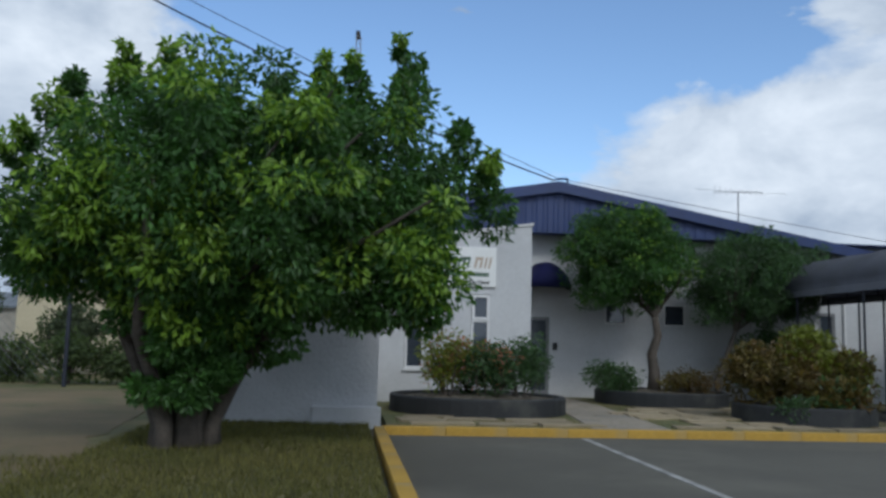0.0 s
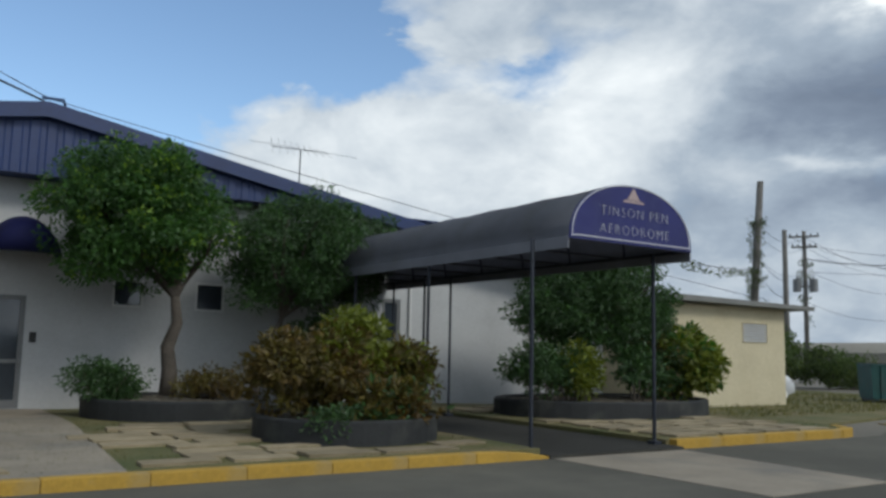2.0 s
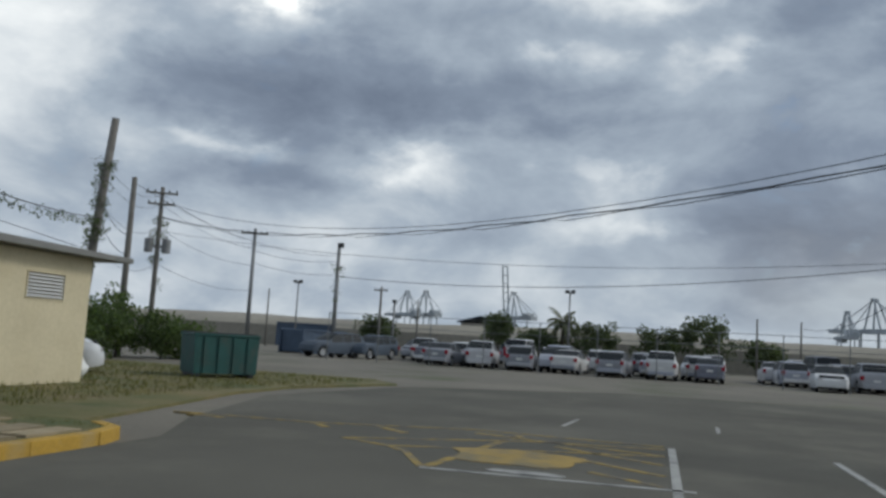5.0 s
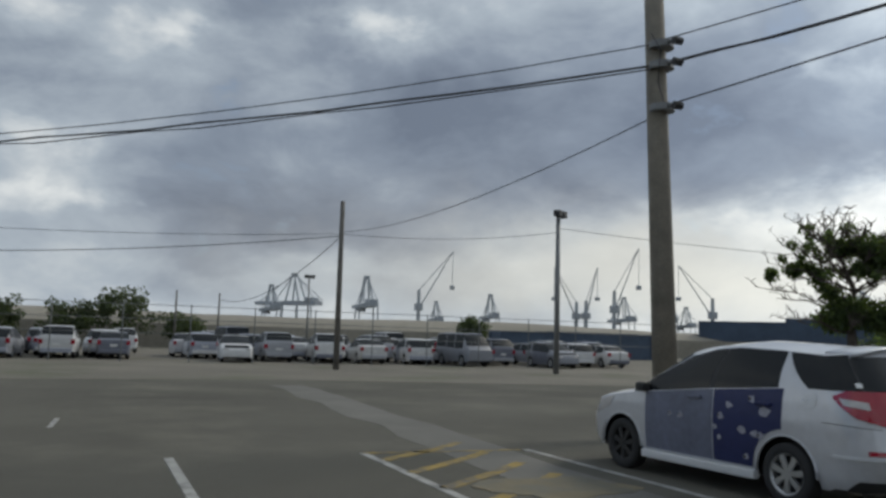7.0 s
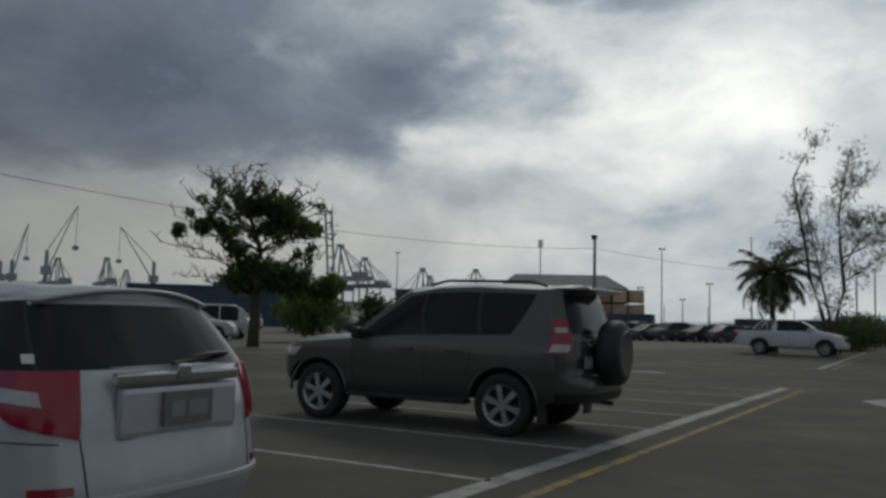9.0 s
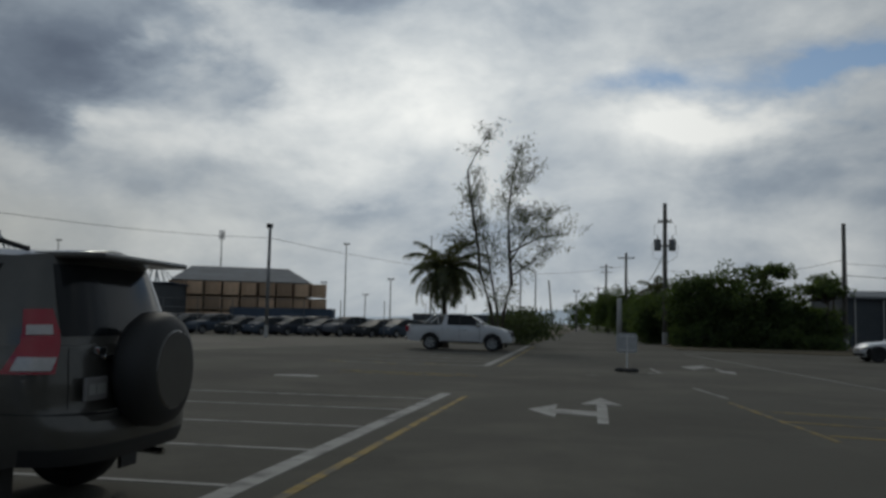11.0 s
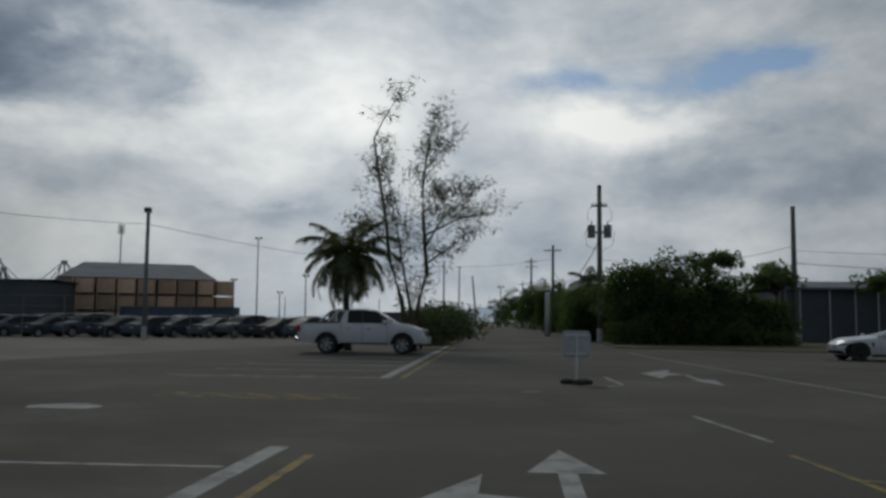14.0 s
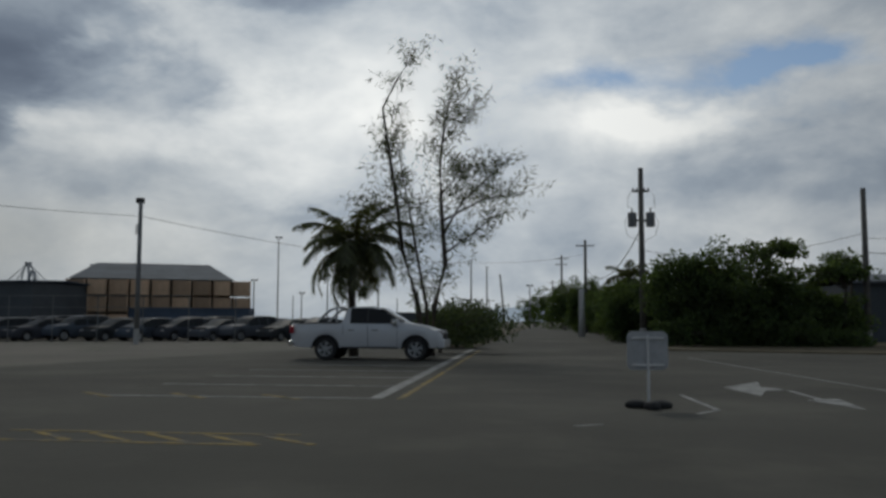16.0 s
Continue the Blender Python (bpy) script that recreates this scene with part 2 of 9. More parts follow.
def mat(name, color, rough=0.7, metal=0.0, var=0.25, scale=6.0, fine=60.0, bump=0.15, bump_scale=None, color2=None, island=0.0, obj_random=None, spec=0.5, coat=0.0, stain=None, translucent=0.0, objvar=0.0):
    """A surface with variation at two sizes, and relief."""
    m = bpy.data.materials.new(name)
    MATS[name] = m
    m.use_nodes = True
    nt = m.node_tree
    b = nt.nodes["Principled BSDF"]
    b.inputs["Roughness"].default_value = rough
    b.inputs["Metallic"].default_value = metal
    b.inputs["Specular IOR Level"].default_value = spec
    b.inputs["Coat Weight"].default_value = coat
    b.inputs["Coat Roughness"].default_value = 0.08
    co = nt.nodes.new("ShaderNodeTexCoord")
    geo = nt.nodes.new("ShaderNodeNewGeometry")

    def noise_tex(s, detail=4, r=0.55):
        n = nt.nodes.new("ShaderNodeTexNoise")
        n.inputs["Scale"].default_value = s
        n.inputs["Detail"].default_value = detail
        n.inputs["Roughness"].default_value = r
        nt.links.new(co.outputs["Object"], n.inputs["Vector"])
        return n.outputs[0]

    def mix(fac, a, c, blend="MIX"):
        n = nt.nodes.new("ShaderNodeMix")
        n.data_type, n.blend_type = "RGBA", blend
        for sock, val in ((n.inputs[0], fac), (n.inputs[6], a), (n.inputs[7], c)):
            if isinstance(val, (int, float)):
                sock.default_value = val
            elif isinstance(val, tuple):
                sock.default_value = (*val[:3], 1)
            else:
                nt.links.new(val, sock)
        return n.outputs[2]

    def span(src, lo, hi):
        n = nt.nodes.new("ShaderNodeMapRange")
        n.inputs[1].default_value, n.inputs[2].default_value = lo, hi
        nt.links.new(src, n.inputs[0])
        return n.outputs[0]

    base = color
    if obj_random:
        oi = nt.nodes.new("ShaderNodeObjectInfo")
        r = nt.nodes.new("ShaderNodeValToRGB")
        r.color_ramp.interpolation = "CONSTANT"
        while len(r.color_ramp.elements) < len(obj_random):
            r.color_ramp.elements.new(0.9)
        for i, (e, c) in enumerate(zip(r.color_ramp.elements, obj_random)):
            e.position, e.color = i / len(obj_random), (*c, 1)
        nt.links.new(oi.outputs["Random"], r.inputs[0])
        base = r.outputs[0]
    c2 = color2 or tuple(c * (1 - var) for c in color)
    if var > 0:
        big = span(noise_tex(scale, 5), 0.32, 0.68)
        if obj_random and not color2:
            base = mix(big, base, mix(1.0, base, (1 - var,) * 3, "MULTIPLY"))
        else:
            base = mix(big, base, c2)
        small = span(noise_tex(fine, 3), 0.25, 0.75)
        lo, hi = (1 - var * 0.7,) * 3, (1 + var * 0.35,) * 3
        base = mix(1.0, base, mix(small, lo, hi), "MULTIPLY")
    if stain:
        s_col, s_scale, s_lo, s_hi, s_amt = stain
        f = span(noise_tex(s_scale, 7, 0.62), s_lo, s_hi)
        mm = nt.nodes.new("ShaderNodeMath")
        mm.operation = "MULTIPLY"
        mm.inputs[1].default_value = s_amt
        nt.links.new(f, mm.inputs[0])
        base = mix(mm.outputs[0], base, s_col)
    if island > 0:
        base = mix(1.0, base, mix(geo.outputs["Random Per Island"], (1 - island,) * 3, (1 + island * 0.9, 1 + island * 0.8, 1 + island * 0.3)), "MULTIPLY")
    if objvar > 0:
        oi = nt.nodes.new("ShaderNodeObjectInfo")
        base = mix(1.0, base, mix(oi.outputs["Random"], (1 - objvar,) * 3, (1 + objvar,) * 3), "MULTIPLY")
    if isinstance(base, tuple):
        b.inputs["Base Color"].default_value = (*base, 1)
    else:
        nt.links.new(base, b.inputs["Base Color"])
    if bump > 0:
        bn = nt.nodes.new("ShaderNodeBump")
        bn.inputs["Strength"].default_value = bump
        bn.inputs["Distance"].default_value = 0.02
        nt.links.new(noise_tex(bump_scale or fine, 4), bn.inputs["Height"])
        nt.links.new(bn.outputs[0], b.inputs["Normal"])
    if translucent > 0:
        t = nt.nodes.new("ShaderNodeBsdfTranslucent")
        if isinstance(base, tuple):
            t.inputs[0].default_value = (*base, 1)
        else:
            nt.links.new(mix(1.0, base, (1.25, 1.3, 0.6), "MULTIPLY"), t.inputs[0])
        ms = nt.nodes.new("ShaderNodeMixShader")
        ms.inputs[0].default_value = translucent
        nt.links.new(b.outputs[0], ms.inputs[1])
        nt.links.new(t.outputs[0], ms.inputs[2])
        nt.links.new(ms.outputs[0], nt.nodes["Material Output"].inputs[0])
    return m


def glass_mat(name, color, rough=0.05):
    m = mat(name, color, rough, var=0.15, scale=1.5, fine=9, bump=0.0, spec=0.6)
    return m


ASPHALT = mat("asphalt", (0.146, 0.139, 0.118), 0.9, var=0.3, scale=0.16, fine=70, bump=0.5, bump_scale=90, spec=0.12, stain=((0.20, 0.188, 0.155), 0.35, 0.5, 0.75, 0.6))
DIRT = mat("dusty_ground", (0.20, 0.18, 0.145), 0.95, var=0.3, scale=0.12, fine=18, bump=0.5, bump_scale=25, stain=((0.07, 0.085, 0.035), 0.2, 0.52, 0.7, 0.7))
LITTER = mat("leaf_litter_ground", (0.125, 0.092, 0.055), 0.95, var=0.4, scale=0.6, fine=22, bump=0.6, bump_scale=40, color2=(0.07, 0.066, 0.03), stain=((0.16, 0.12, 0.075), 0.9, 0.5, 0.7, 0.7))
DRY = mat("dry_grass_ground", (0.19, 0.155, 0.065), 0.95, var=0.35, scale=0.5, fine=22, bump=0.6, bump_scale=40, color2=(0.075, 0.095, 0.03), stain=((0.20, 0.155, 0.09), 0.6, 0.5, 0.7, 0.8))
EARTH = mat("bare_brown_earth", (0.20, 0.145, 0.075), 0.95, var=0.35, scale=0.5, fine=16, bump=0.5, bump_scale=24, color2=(0.13, 0.105, 0.05), stain=((0.075, 0.085, 0.03), 0.7, 0.5, 0.68, 0.75))
GRASS = mat("grass_blade", (0.10, 0.105, 0.03), 0.8, var=0.3, scale=0.7, fine=9, bump=0, island=0.45, color2=(0.16, 0.15, 0.05), translucent=0.3)
TARMAC = mat("dark_walkway_tarmac", (0.062, 0.060, 0.054), 0.9, var=0.3, scale=0.8, fine=70, bump=0.5, bump_scale=90, spec=0.15)
CONCRETE = mat("pale_concrete", (0.34, 0.29, 0.225), 0.9, var=0.25, scale=1.1, fine=35, bump=0.35, stain=((0.16, 0.155, 0.14), 0.9, 0.5, 0.7, 0.7))
PAVER = mat("paver_stone", (0.34, 0.275, 0.175), 0.92, var=0.25, scale=2.5, fine=40, bump=0.4, objvar=0.22, stain=((0.17, 0.145, 0.07), 2.2, 0.48, 0.7, 0.7))
KERB_YELLOW = mat("yellow_kerb_paint", (0.50, 0.305, 0.045), 0.8, var=0.25, scale=1.3, fine=30, bump=0.4, stain=((0.33, 0.25, 0.12), 1.7, 0.58, 0.72, 0.7), objvar=0.02)
YELLOW_LINE = mat("worn_yellow_paint", (0.36, 0.25, 0.06), 0.85, var=0.3, scale=2, fine=45, bump=0.3, stain=((0.10, 0.098, 0.09), 3.0, 0.45, 0.6, 0.85))
WHITE_LINE = mat("worn_white_paint", (0.40, 0.395, 0.37), 0.85, var=0.2, scale=2, fine=45, bump=0.3, stain=((0.12, 0.12, 0.115), 2.6, 0.47, 0.66, 0.85))
WALL = mat("white_wall_paint", (0.52, 0.525, 0.53), 0.85, var=0.1, scale=0.8, fine=14, bump=0.12, stain=((0.37, 0.37, 0.37), 0.7, 0.5, 0.75, 0.65))
STUCCO = mat("rough_stucco", (0.50, 0.505, 0.51), 0.9, var=0.12, scale=1.2, fine=26, bump=1.0, bump_scale=13)
CREAM = mat("cream_wall_paint", (0.58, 0.51, 0.35), 0.85, var=0.12, scale=0.7, fine=12, bump=0.12, stain=((0.42, 0.36, 0.23), 0.8, 0.5, 0.75, 0.6))
BLUE_METAL = mat("blue_painted_metal", (0.012, 0.032, 0.125), 0.5, var=0.25, scale=1.5, fine=20, bump=0.05)
ROOF_BLUE = mat("blue_roof_sheet", (0.042, 0.075, 0.17), 0.55, var=0.2, scale=1.2, fine=20, bump=0.05)
ROOF_GREY = mat("grey_roof_edge", (0.20, 0.20, 0.19), 0.7, var=0.2, scale=1.5, fine=20)
CANVAS = mat("navy_canvas", (0.022, 0.026, 0.145), 0.7, var=0.2, scale=2.5, fine=90, bump=0.15, stain=((0.05, 0.055, 0.15), 1.5, 0.5, 0.7, 0.6))
# faded canvas; the sheen along its top is also put into this colour
CANVAS_PALED = mat("faded_canvas_top", (0.19, 0.195, 0.225), 0.75, var=0.2, scale=1.6, fine=90, bump=0.15, stain=((0.13, 0.13, 0.13), 1.2, 0.5, 0.7, 0.6))
BLACK_PLANTER = mat("black_planter_paint", (0.022, 0.024, 0.026), 0.75, var=0.3, scale=2, fine=20, bump=0.3, stain=((0.07, 0.07, 0.06), 1.6, 0.52, 0.7, 0.6))
SOIL = mat("planter_soil", (0.10, 0.08, 0.055), 0.95, var=0.4, scale=5, fine=40, bump=0.9, stain=((0.24, 0.22, 0.18), 9, 0.52, 0.6, 0.8))
POST = mat("dark_steel_post", (0.03, 0.035, 0.05), 0.5, metal=0.3, var=0.2, scale=3, fine=30, bump=0.05)
WHITE_FRAME = mat("white_window_frame", (0.70, 0.70, 0.69), 0.6, var=0.1, scale=3, fine=20, bump=0.05)
DOOR_GREY = mat("grey_door_frame", (0.17, 0.175, 0.18), 0.5, var=0.15, scale=3, fine=20, bump=0.05)
DARK_GLASS = glass_mat("dark_window_glass", (0.045, 0.055, 0.07), 0.06)
SIGN_WHITE = mat("white_sign_board", (0.72, 0.72, 0.70), 0.5, var=0.06, scale=2, fine=10, bump=0.02)
INK_GREEN = mat("sign_green", (0.10, 0.16, 0.11), 0.6, var=0.1, bump=0)
INK_ORANGE = mat("sign_orange", (0.46, 0.37, 0.28), 0.6, var=0.1, bump=0)
INK_BLACK = mat("sign_black", (0.03, 0.035, 0.035), 0.6, var=0.1, bump=0)
INK_GREY = mat("sign_grey", (0.30, 0.31, 0.30), 0.6, var=0.1, bump=0)
INK_WHITE = mat("canopy_white", (0.66, 0.66, 0.70), 0.7, var=0.15, scale=8, bump=0)
BARK = mat("grey_brown_bark", (0.105, 0.088, 0.072), 0.95, var=0.4, scale=3, fine=22, bump=1.0, bump_scale=14)
POLE_PALE = mat("pale_pole_timber", (0.25, 0.225, 0.185), 0.9, var=0.3, scale=2.5, fine=30, bump=0.5, stain=((0.13, 0.12, 0.10), 1.5, 0.5, 0.7, 0.6))
POLE_WOOD = mat("weathered_pole_wood", (0.165, 0.155, 0.14), 0.9, var=0.3, scale=2.5, fine=30, bump=0.5)
POLE_GREY = mat("galvanised_pole", (0.22, 0.225, 0.23), 0.55, metal=0.4, var=0.2, scale=2, fine=20, bump=0.05)
WHITEWASH = mat("whitewash_paint", (0.48, 0.48, 0.465), 0.9, var=0.2, scale=4, fine=20)
CABLE = mat("black_cable", (0.02, 0.02, 0.022), 0.7, var=0.1, bump=0)
LEAF_BIG = mat("glossy_green_leaf", (0.068, 0.17, 0.036), 0.5, var=0.3, scale=0.9, fine=6, bump=0, island=0.32, color2=(0.04, 0.10, 0.024), translucent=0.4)
# young leaves; the brighter green also carries painted sunlit highlights
LEAF_NEW_LIT = mat("young_lit_yellow_green_leaf", (0.20, 0.34, 0.04), 0.5, var=0.2, scale=1.5, fine=6, bump=0, island=0.35, translucent=0.4)
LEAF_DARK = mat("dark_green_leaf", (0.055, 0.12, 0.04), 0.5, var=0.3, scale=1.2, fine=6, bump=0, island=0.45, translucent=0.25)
LEAF_CROTON = mat("mottled_croton_leaf", (0.125, 0.118, 0.03), 0.5, var=0.3, scale=1.6, fine=5, bump=0, island=0.5, color2=(0.13, 0.075, 0.027), translucent=0.35)
LEAF_WISP = mat("grey_green_needle", (0.15, 0.17, 0.12), 0.7, var=0.25, scale=0.8, fine=4, bump=0, island=0.4, translucent=0.45)
LEAF_BELT = mat("dull_green_belt_leaf", (0.092, 0.14, 0.07), 0.7, var=0.35, scale=0.6, fine=4, bump=0, island=0.45, color2=(0.10, 0.135, 0.06), translucent=0.55)
LEAF_LIME = mat("lime_green_leaf", (0.19, 0.23, 0.032), 0.5, var=0.3, scale=1.6, fine=5, bump=0, island=0.4, translucent=0.35)
PETAL = mat("red_flower_petal", (0.40, 0.17, 0.12), 0.6, var=0.2, scale=3, fine=8, bump=0, island=0.4, translucent=0.4)
LEAF_PALM = mat("dull_palm_leaflet", (0.13, 0.16, 0.10), 0.6, var=0.3, scale=0.7, fine=4, bump=0, island=0.35, color2=(0.12, 0.115, 0.07), translucent=0.45)
# far foliage: distance haze is put into the paler green
LEAF_FAR = mat("hazy_green_leaf", (0.09, 0.12, 0.07), 0.7, var=0.3, scale=0.5, fine=3, bump=0, island=0.4, translucent=0.4)
GLASS_CAR = mat("tinted_car_glass", (0.018, 0.02, 0.022), 0.1, var=0.15, scale=1.5, fine=9, bump=0.0, spec=0.22)
TYRE = mat("tyre_rubber", (0.028, 0.028, 0.029), 0.85, var=0.2, scale=4, fine=30, bump=0.2)
ALLOY = mat("alloy_wheel", (0.45, 0.46, 0.47), 0.35, metal=0.8, var=0.1, scale=5, fine=30, bump=0.02)
GLASS_LOT = mat("dusty_car_glass", (0.03, 0.034, 0.038), 0.45, var=0.2, scale=1.5, fine=9, bump=0.0, spec=0.12)
PLASTIC = mat("black_plastic_trim", (0.02, 0.02, 0.021), 0.6, var=0.15, scale=4, fine=30, bump=0.05)
CHROME = mat("chrome_trim", (0.6, 0.6, 0.6), 0.15, metal=1.0, var=0.05, bump=0)
LAMP_RED = mat("red_lamp_lens", (0.36, 0.008, 0.026), 0.15, var=0.15, scale=9, fine=60, bump=0.02, coat=0.6)
LAMP_CLEAR = mat("clear_lamp_lens", (0.55, 0.53, 0.52), 0.12, var=0.15, scale=9, fine=40, bump=0.02, coat=0.6)
PAINT_SILVER = mat("silver_car_paint", (0.56, 0.57, 0.60), 0.34, metal=0.3, var=0.08, scale=1.2, fine=12, bump=0.0, coat=0.7, stain=((0.33, 0.33, 0.35), 1.4, 0.5, 0.75, 0.5))
PAINT_SUV = mat("dark_grey_car_paint", (0.092, 0.090, 0.082), 0.3, metal=0.4, var=0.12, scale=1.2, fine=12, bump=0.0, coat=0.6, stain=((0.075, 0.07, 0.065), 1.6, 0.5, 0.75, 0.5))
PAINT_WHITE = mat("white_car_paint", (0.60, 0.61, 0.63), 0.3, var=0.08, scale=1.2, fine=12, bump=0.0, coat=0.6)
PAINT_LOT = mat("mixed_car_paint", (0.4, 0.4, 0.42), 0.5, var=0.12, scale=1.0, fine=10, bump=0, coat=0.2, obj_random=[(0.58, 0.58, 0.58), (0.36, 0.37, 0.40), (0.64, 0.64, 0.64), (0.24, 0.25, 0.28), (0.50, 0.50, 0.52), (0.15, 0.16, 0.20), (0.60, 0.60, 0.61), (0.34, 0.36, 0.42)])
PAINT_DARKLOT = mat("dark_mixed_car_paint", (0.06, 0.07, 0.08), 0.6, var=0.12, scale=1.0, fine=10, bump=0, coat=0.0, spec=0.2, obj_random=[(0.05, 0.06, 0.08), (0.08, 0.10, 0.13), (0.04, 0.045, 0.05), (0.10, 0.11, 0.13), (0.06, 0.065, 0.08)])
TORN = mat("torn_film_backing", (0.36, 0.36, 0.42), 0.6, var=0.2, scale=8, fine=40, bump=0.1)
PLATE_GREY = mat("dull_plate", (0.20, 0.195, 0.195), 0.6, var=0.15, scale=8, fine=50, bump=0.05)
NAVY_WRAP = mat("navy_door_film", (0.020, 0.028, 0.10), 0.5, var=0.2, scale=2, fine=14, bump=0, coat=0.08, spec=0.3)
GREY_WRAP = mat("grey_blue_door_film", (0.16, 0.175, 0.24), 0.5, var=0.25, scale=2.5, fine=14, bump=0, coat=0.1, spec=0.3)
BIN_GREEN = mat("dark_green_bin_paint", (0.012, 0.082, 0.074), 0.6, var=0.3, scale=1.5, fine=16, bump=0.1, stain=((0.06, 0.07, 0.06), 1.8, 0.52, 0.72, 0.6))
# distance haze is put into the crane steel as a paler blue-grey
CRANE = mat("haze_paled_crane_steel", (0.38, 0.41, 0.44), 0.8, var=0.15, scale=0.05, fine=0.5, bump=0)
# container blue and rust orange, both lightened for distance haze
CONTAINER_BLUE = mat("dark_blue_container", (0.06, 0.09, 0.14), 0.7, var=0.25, scale=0.6, fine=4, bump=0.05)
CONTAINER_RUST = mat("rusty_orange_container", (0.60, 0.42, 0.28), 0.8, var=0.3, scale=0.5, fine=4, bump=0.05, objvar=0.4)
BERM = mat("pale_sand_berm", (0.31, 0.285, 0.235), 0.95, var=0.2, scale=0.08, fine=1.2, bump=0.3, bump_scale=2)
# stained wall, its colour lightened for distance haze
FAR_WALL = mat("stained_far_wall", (0.33, 0.305, 0.255), 0.9, var=0.25, scale=0.15, fine=2, bump=0.05)
# distance haze painted into the hills: pale blue with a weak added glow
HILL = mat("haze_painted_hill", (0.56, 0.62, 0.68), 1.0, var=0.12, scale=0.002, fine=0.02, bump=0)
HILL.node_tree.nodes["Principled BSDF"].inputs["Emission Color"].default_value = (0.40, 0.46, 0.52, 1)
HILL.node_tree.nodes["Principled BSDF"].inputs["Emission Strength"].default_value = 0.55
RUST_GALV = mat("galvanised_wire", (0.20, 0.21, 0.21), 0.6, metal=0.5, var=0.2, scale=3, fine=20, bump=0)
# dull roof metal, lightened to carry distance haze
SHED_ROOF = mat("dull_metal_roof", (0.17, 0.19, 0.21), 0.85, metal=0.0, var=0.25, scale=0.4, fine=3, bump=0.05)
DARK_SHED = mat("dark_shed_cladding", (0.08, 0.092, 0.105), 0.7, var=0.25, scale=0.5, fine=4, bump=0.05)
SIGN_BACK = mat("dull_aluminium_plate", (0.46, 0.47, 0.48), 0.6, metal=0.1, var=0.2, scale=3, fine=20, bump=0.05)

# ---------------------------------------------------------------- ground, road, pavement


def ground_mesh():
    bm = bmesh.new()
    n, half = 60, 3200.0
    grid = [[None] * (n + 1) for _ in range(n + 1)]
    for i in range(n + 1):
        for j in range(n + 1):
            a, b = (2 * i / n - 1), (2 * j / n - 1)
            x, y = half * a * abs(a) ** 2, half * b * abs(b) ** 2
            grid[i][j] = bm.verts.new((x + 20, y - 10, -0.03))
    for i in range(n):
        for j in range(n):
            bm.faces.new((grid[i][j], grid[i + 1][j], grid[i + 1][j + 1], grid[i][j + 1]))
    return bm


tagged(part("ground", ground_mesh(), DIRT), "dusty bare ground with sparse dry weeds, reaching the horizon", "ground", kind="structure")

# the asphalt of the lot and the road that leaves it
bm = bmesh.new()
outline = [(-40, -4), (-40, 6.9), (0.7, 6.9), (0.7, 13.6), (19.2, 13.6), (21.5, 14.6), (27, 16), (34, 15), (40, 9), (41, 0), (38, -16), (33, -28), (30, -42), (25, -60),
           (19.2, -62), (18.4, -230), (10.4, -230), (9.6, -59), (-40, -58), (-40, -20)]
face = bm.faces.new([bm.verts.new((x, y, 0.0)) for x, y in outline])
bmesh.ops.triangulate(bm, faces=[face])
bmesh.ops.recalc_face_normals(bm, faces=bm.faces)
tagged(part("road", bm, ASPHALT), "worn grey asphalt of the car park and its exit road", "road", kind="structure")

# raised pavement in front of the building, with the grass strip round the big tree
PAVE_Z = 0.12
bm = bmesh.new()
prism(bm, [(0.75, 13.72), (10.9, 13.72), (10.9, 23.2), (0.75, 23.2)], "z", -0.2, PAVE_Z)
prism(bm, [(13.55, 13.85), (18.2, 13.85), (18.9, 14.1), (19.2, 14.6), (19.2, 20.4), (13.55, 23.2)], "z", -0.2, PAVE_Z)
tagged(part("pavement", bm, DRY), "raised forecourt with dry grass between stone pavers", "pavement", kind="structure")
bm = bmesh.new()
prism(bm, [(10.9, 13.5), (13.55, 13.5), (13.55, 23.2), (10.9, 23.2)], "z", -0.2, 0.05)
tagged(part("pavement", bm, TARMAC), "dark asphalt walkway under the entrance canopy", "pavement", kind="structure")
bm = bmesh.new()
prism(bm, [(11.0, 10.2), (13.2, 10.2), (13.5, 13.5), (10.95, 13.5)], "z", -0.1, 0.008)
tagged(part("pavement", bm, CONCRETE), "pale concrete crossing slab in the asphalt before the canopy", "pavement", kind="structure")
bm = bmesh.new()
prism(bm, [(4.15, 13.7), (5.5, 13.7), (6.0, 19.4), (6.0, 22.78), (4.45, 22.78), (4.85, 19.4)], "z", 0.0, PAVE_Z + 0.015)
tagged(part("pavement", bm, CONCRETE), "pale concrete garden path to the side door", "path", kind="structure")
bm = bmesh.new()
prism(bm, [(-45, 7.05), (0.45, 7.05), (0.45, 14.7), (-45, 14.7)], "z", -0.2, 0.06)
prism(bm, [(-45, 14.7), (-2.45, 14.7), (-2.45, 60), (-45, 60)], "z", -0.2, 0.05)
tagged(part("lawn", bm, DRY), "patchy half-dry grass verge under the big tree", "grass", kind="structure")
bm = bmesh.new()
edge = [(-2.9 + 0.5 * noise.noise((k * 0.6, 3.3, 0.4)) - 0.06 * k, 8.2 + k * 0.55) for k in range(13)]
prism(bm, [(-30, 7.4), (-4.2, 7.3)] + edge + [(-4.2, 22.9), (-30, 22.9)], "z", 0.0, 0.068)
tagged(part("bare_earth", bm, EARTH), "trodden brown bare earth beside the grass", "ground", kind="structure")
bm = bmesh.new()
prism(bm, [(19.25, 15.2), (26.8, 16.7), (30, 16.8), (35, 15.5), (37, 17), (37, 40), (19.25, 40)], "z", -0.2, 0.03)
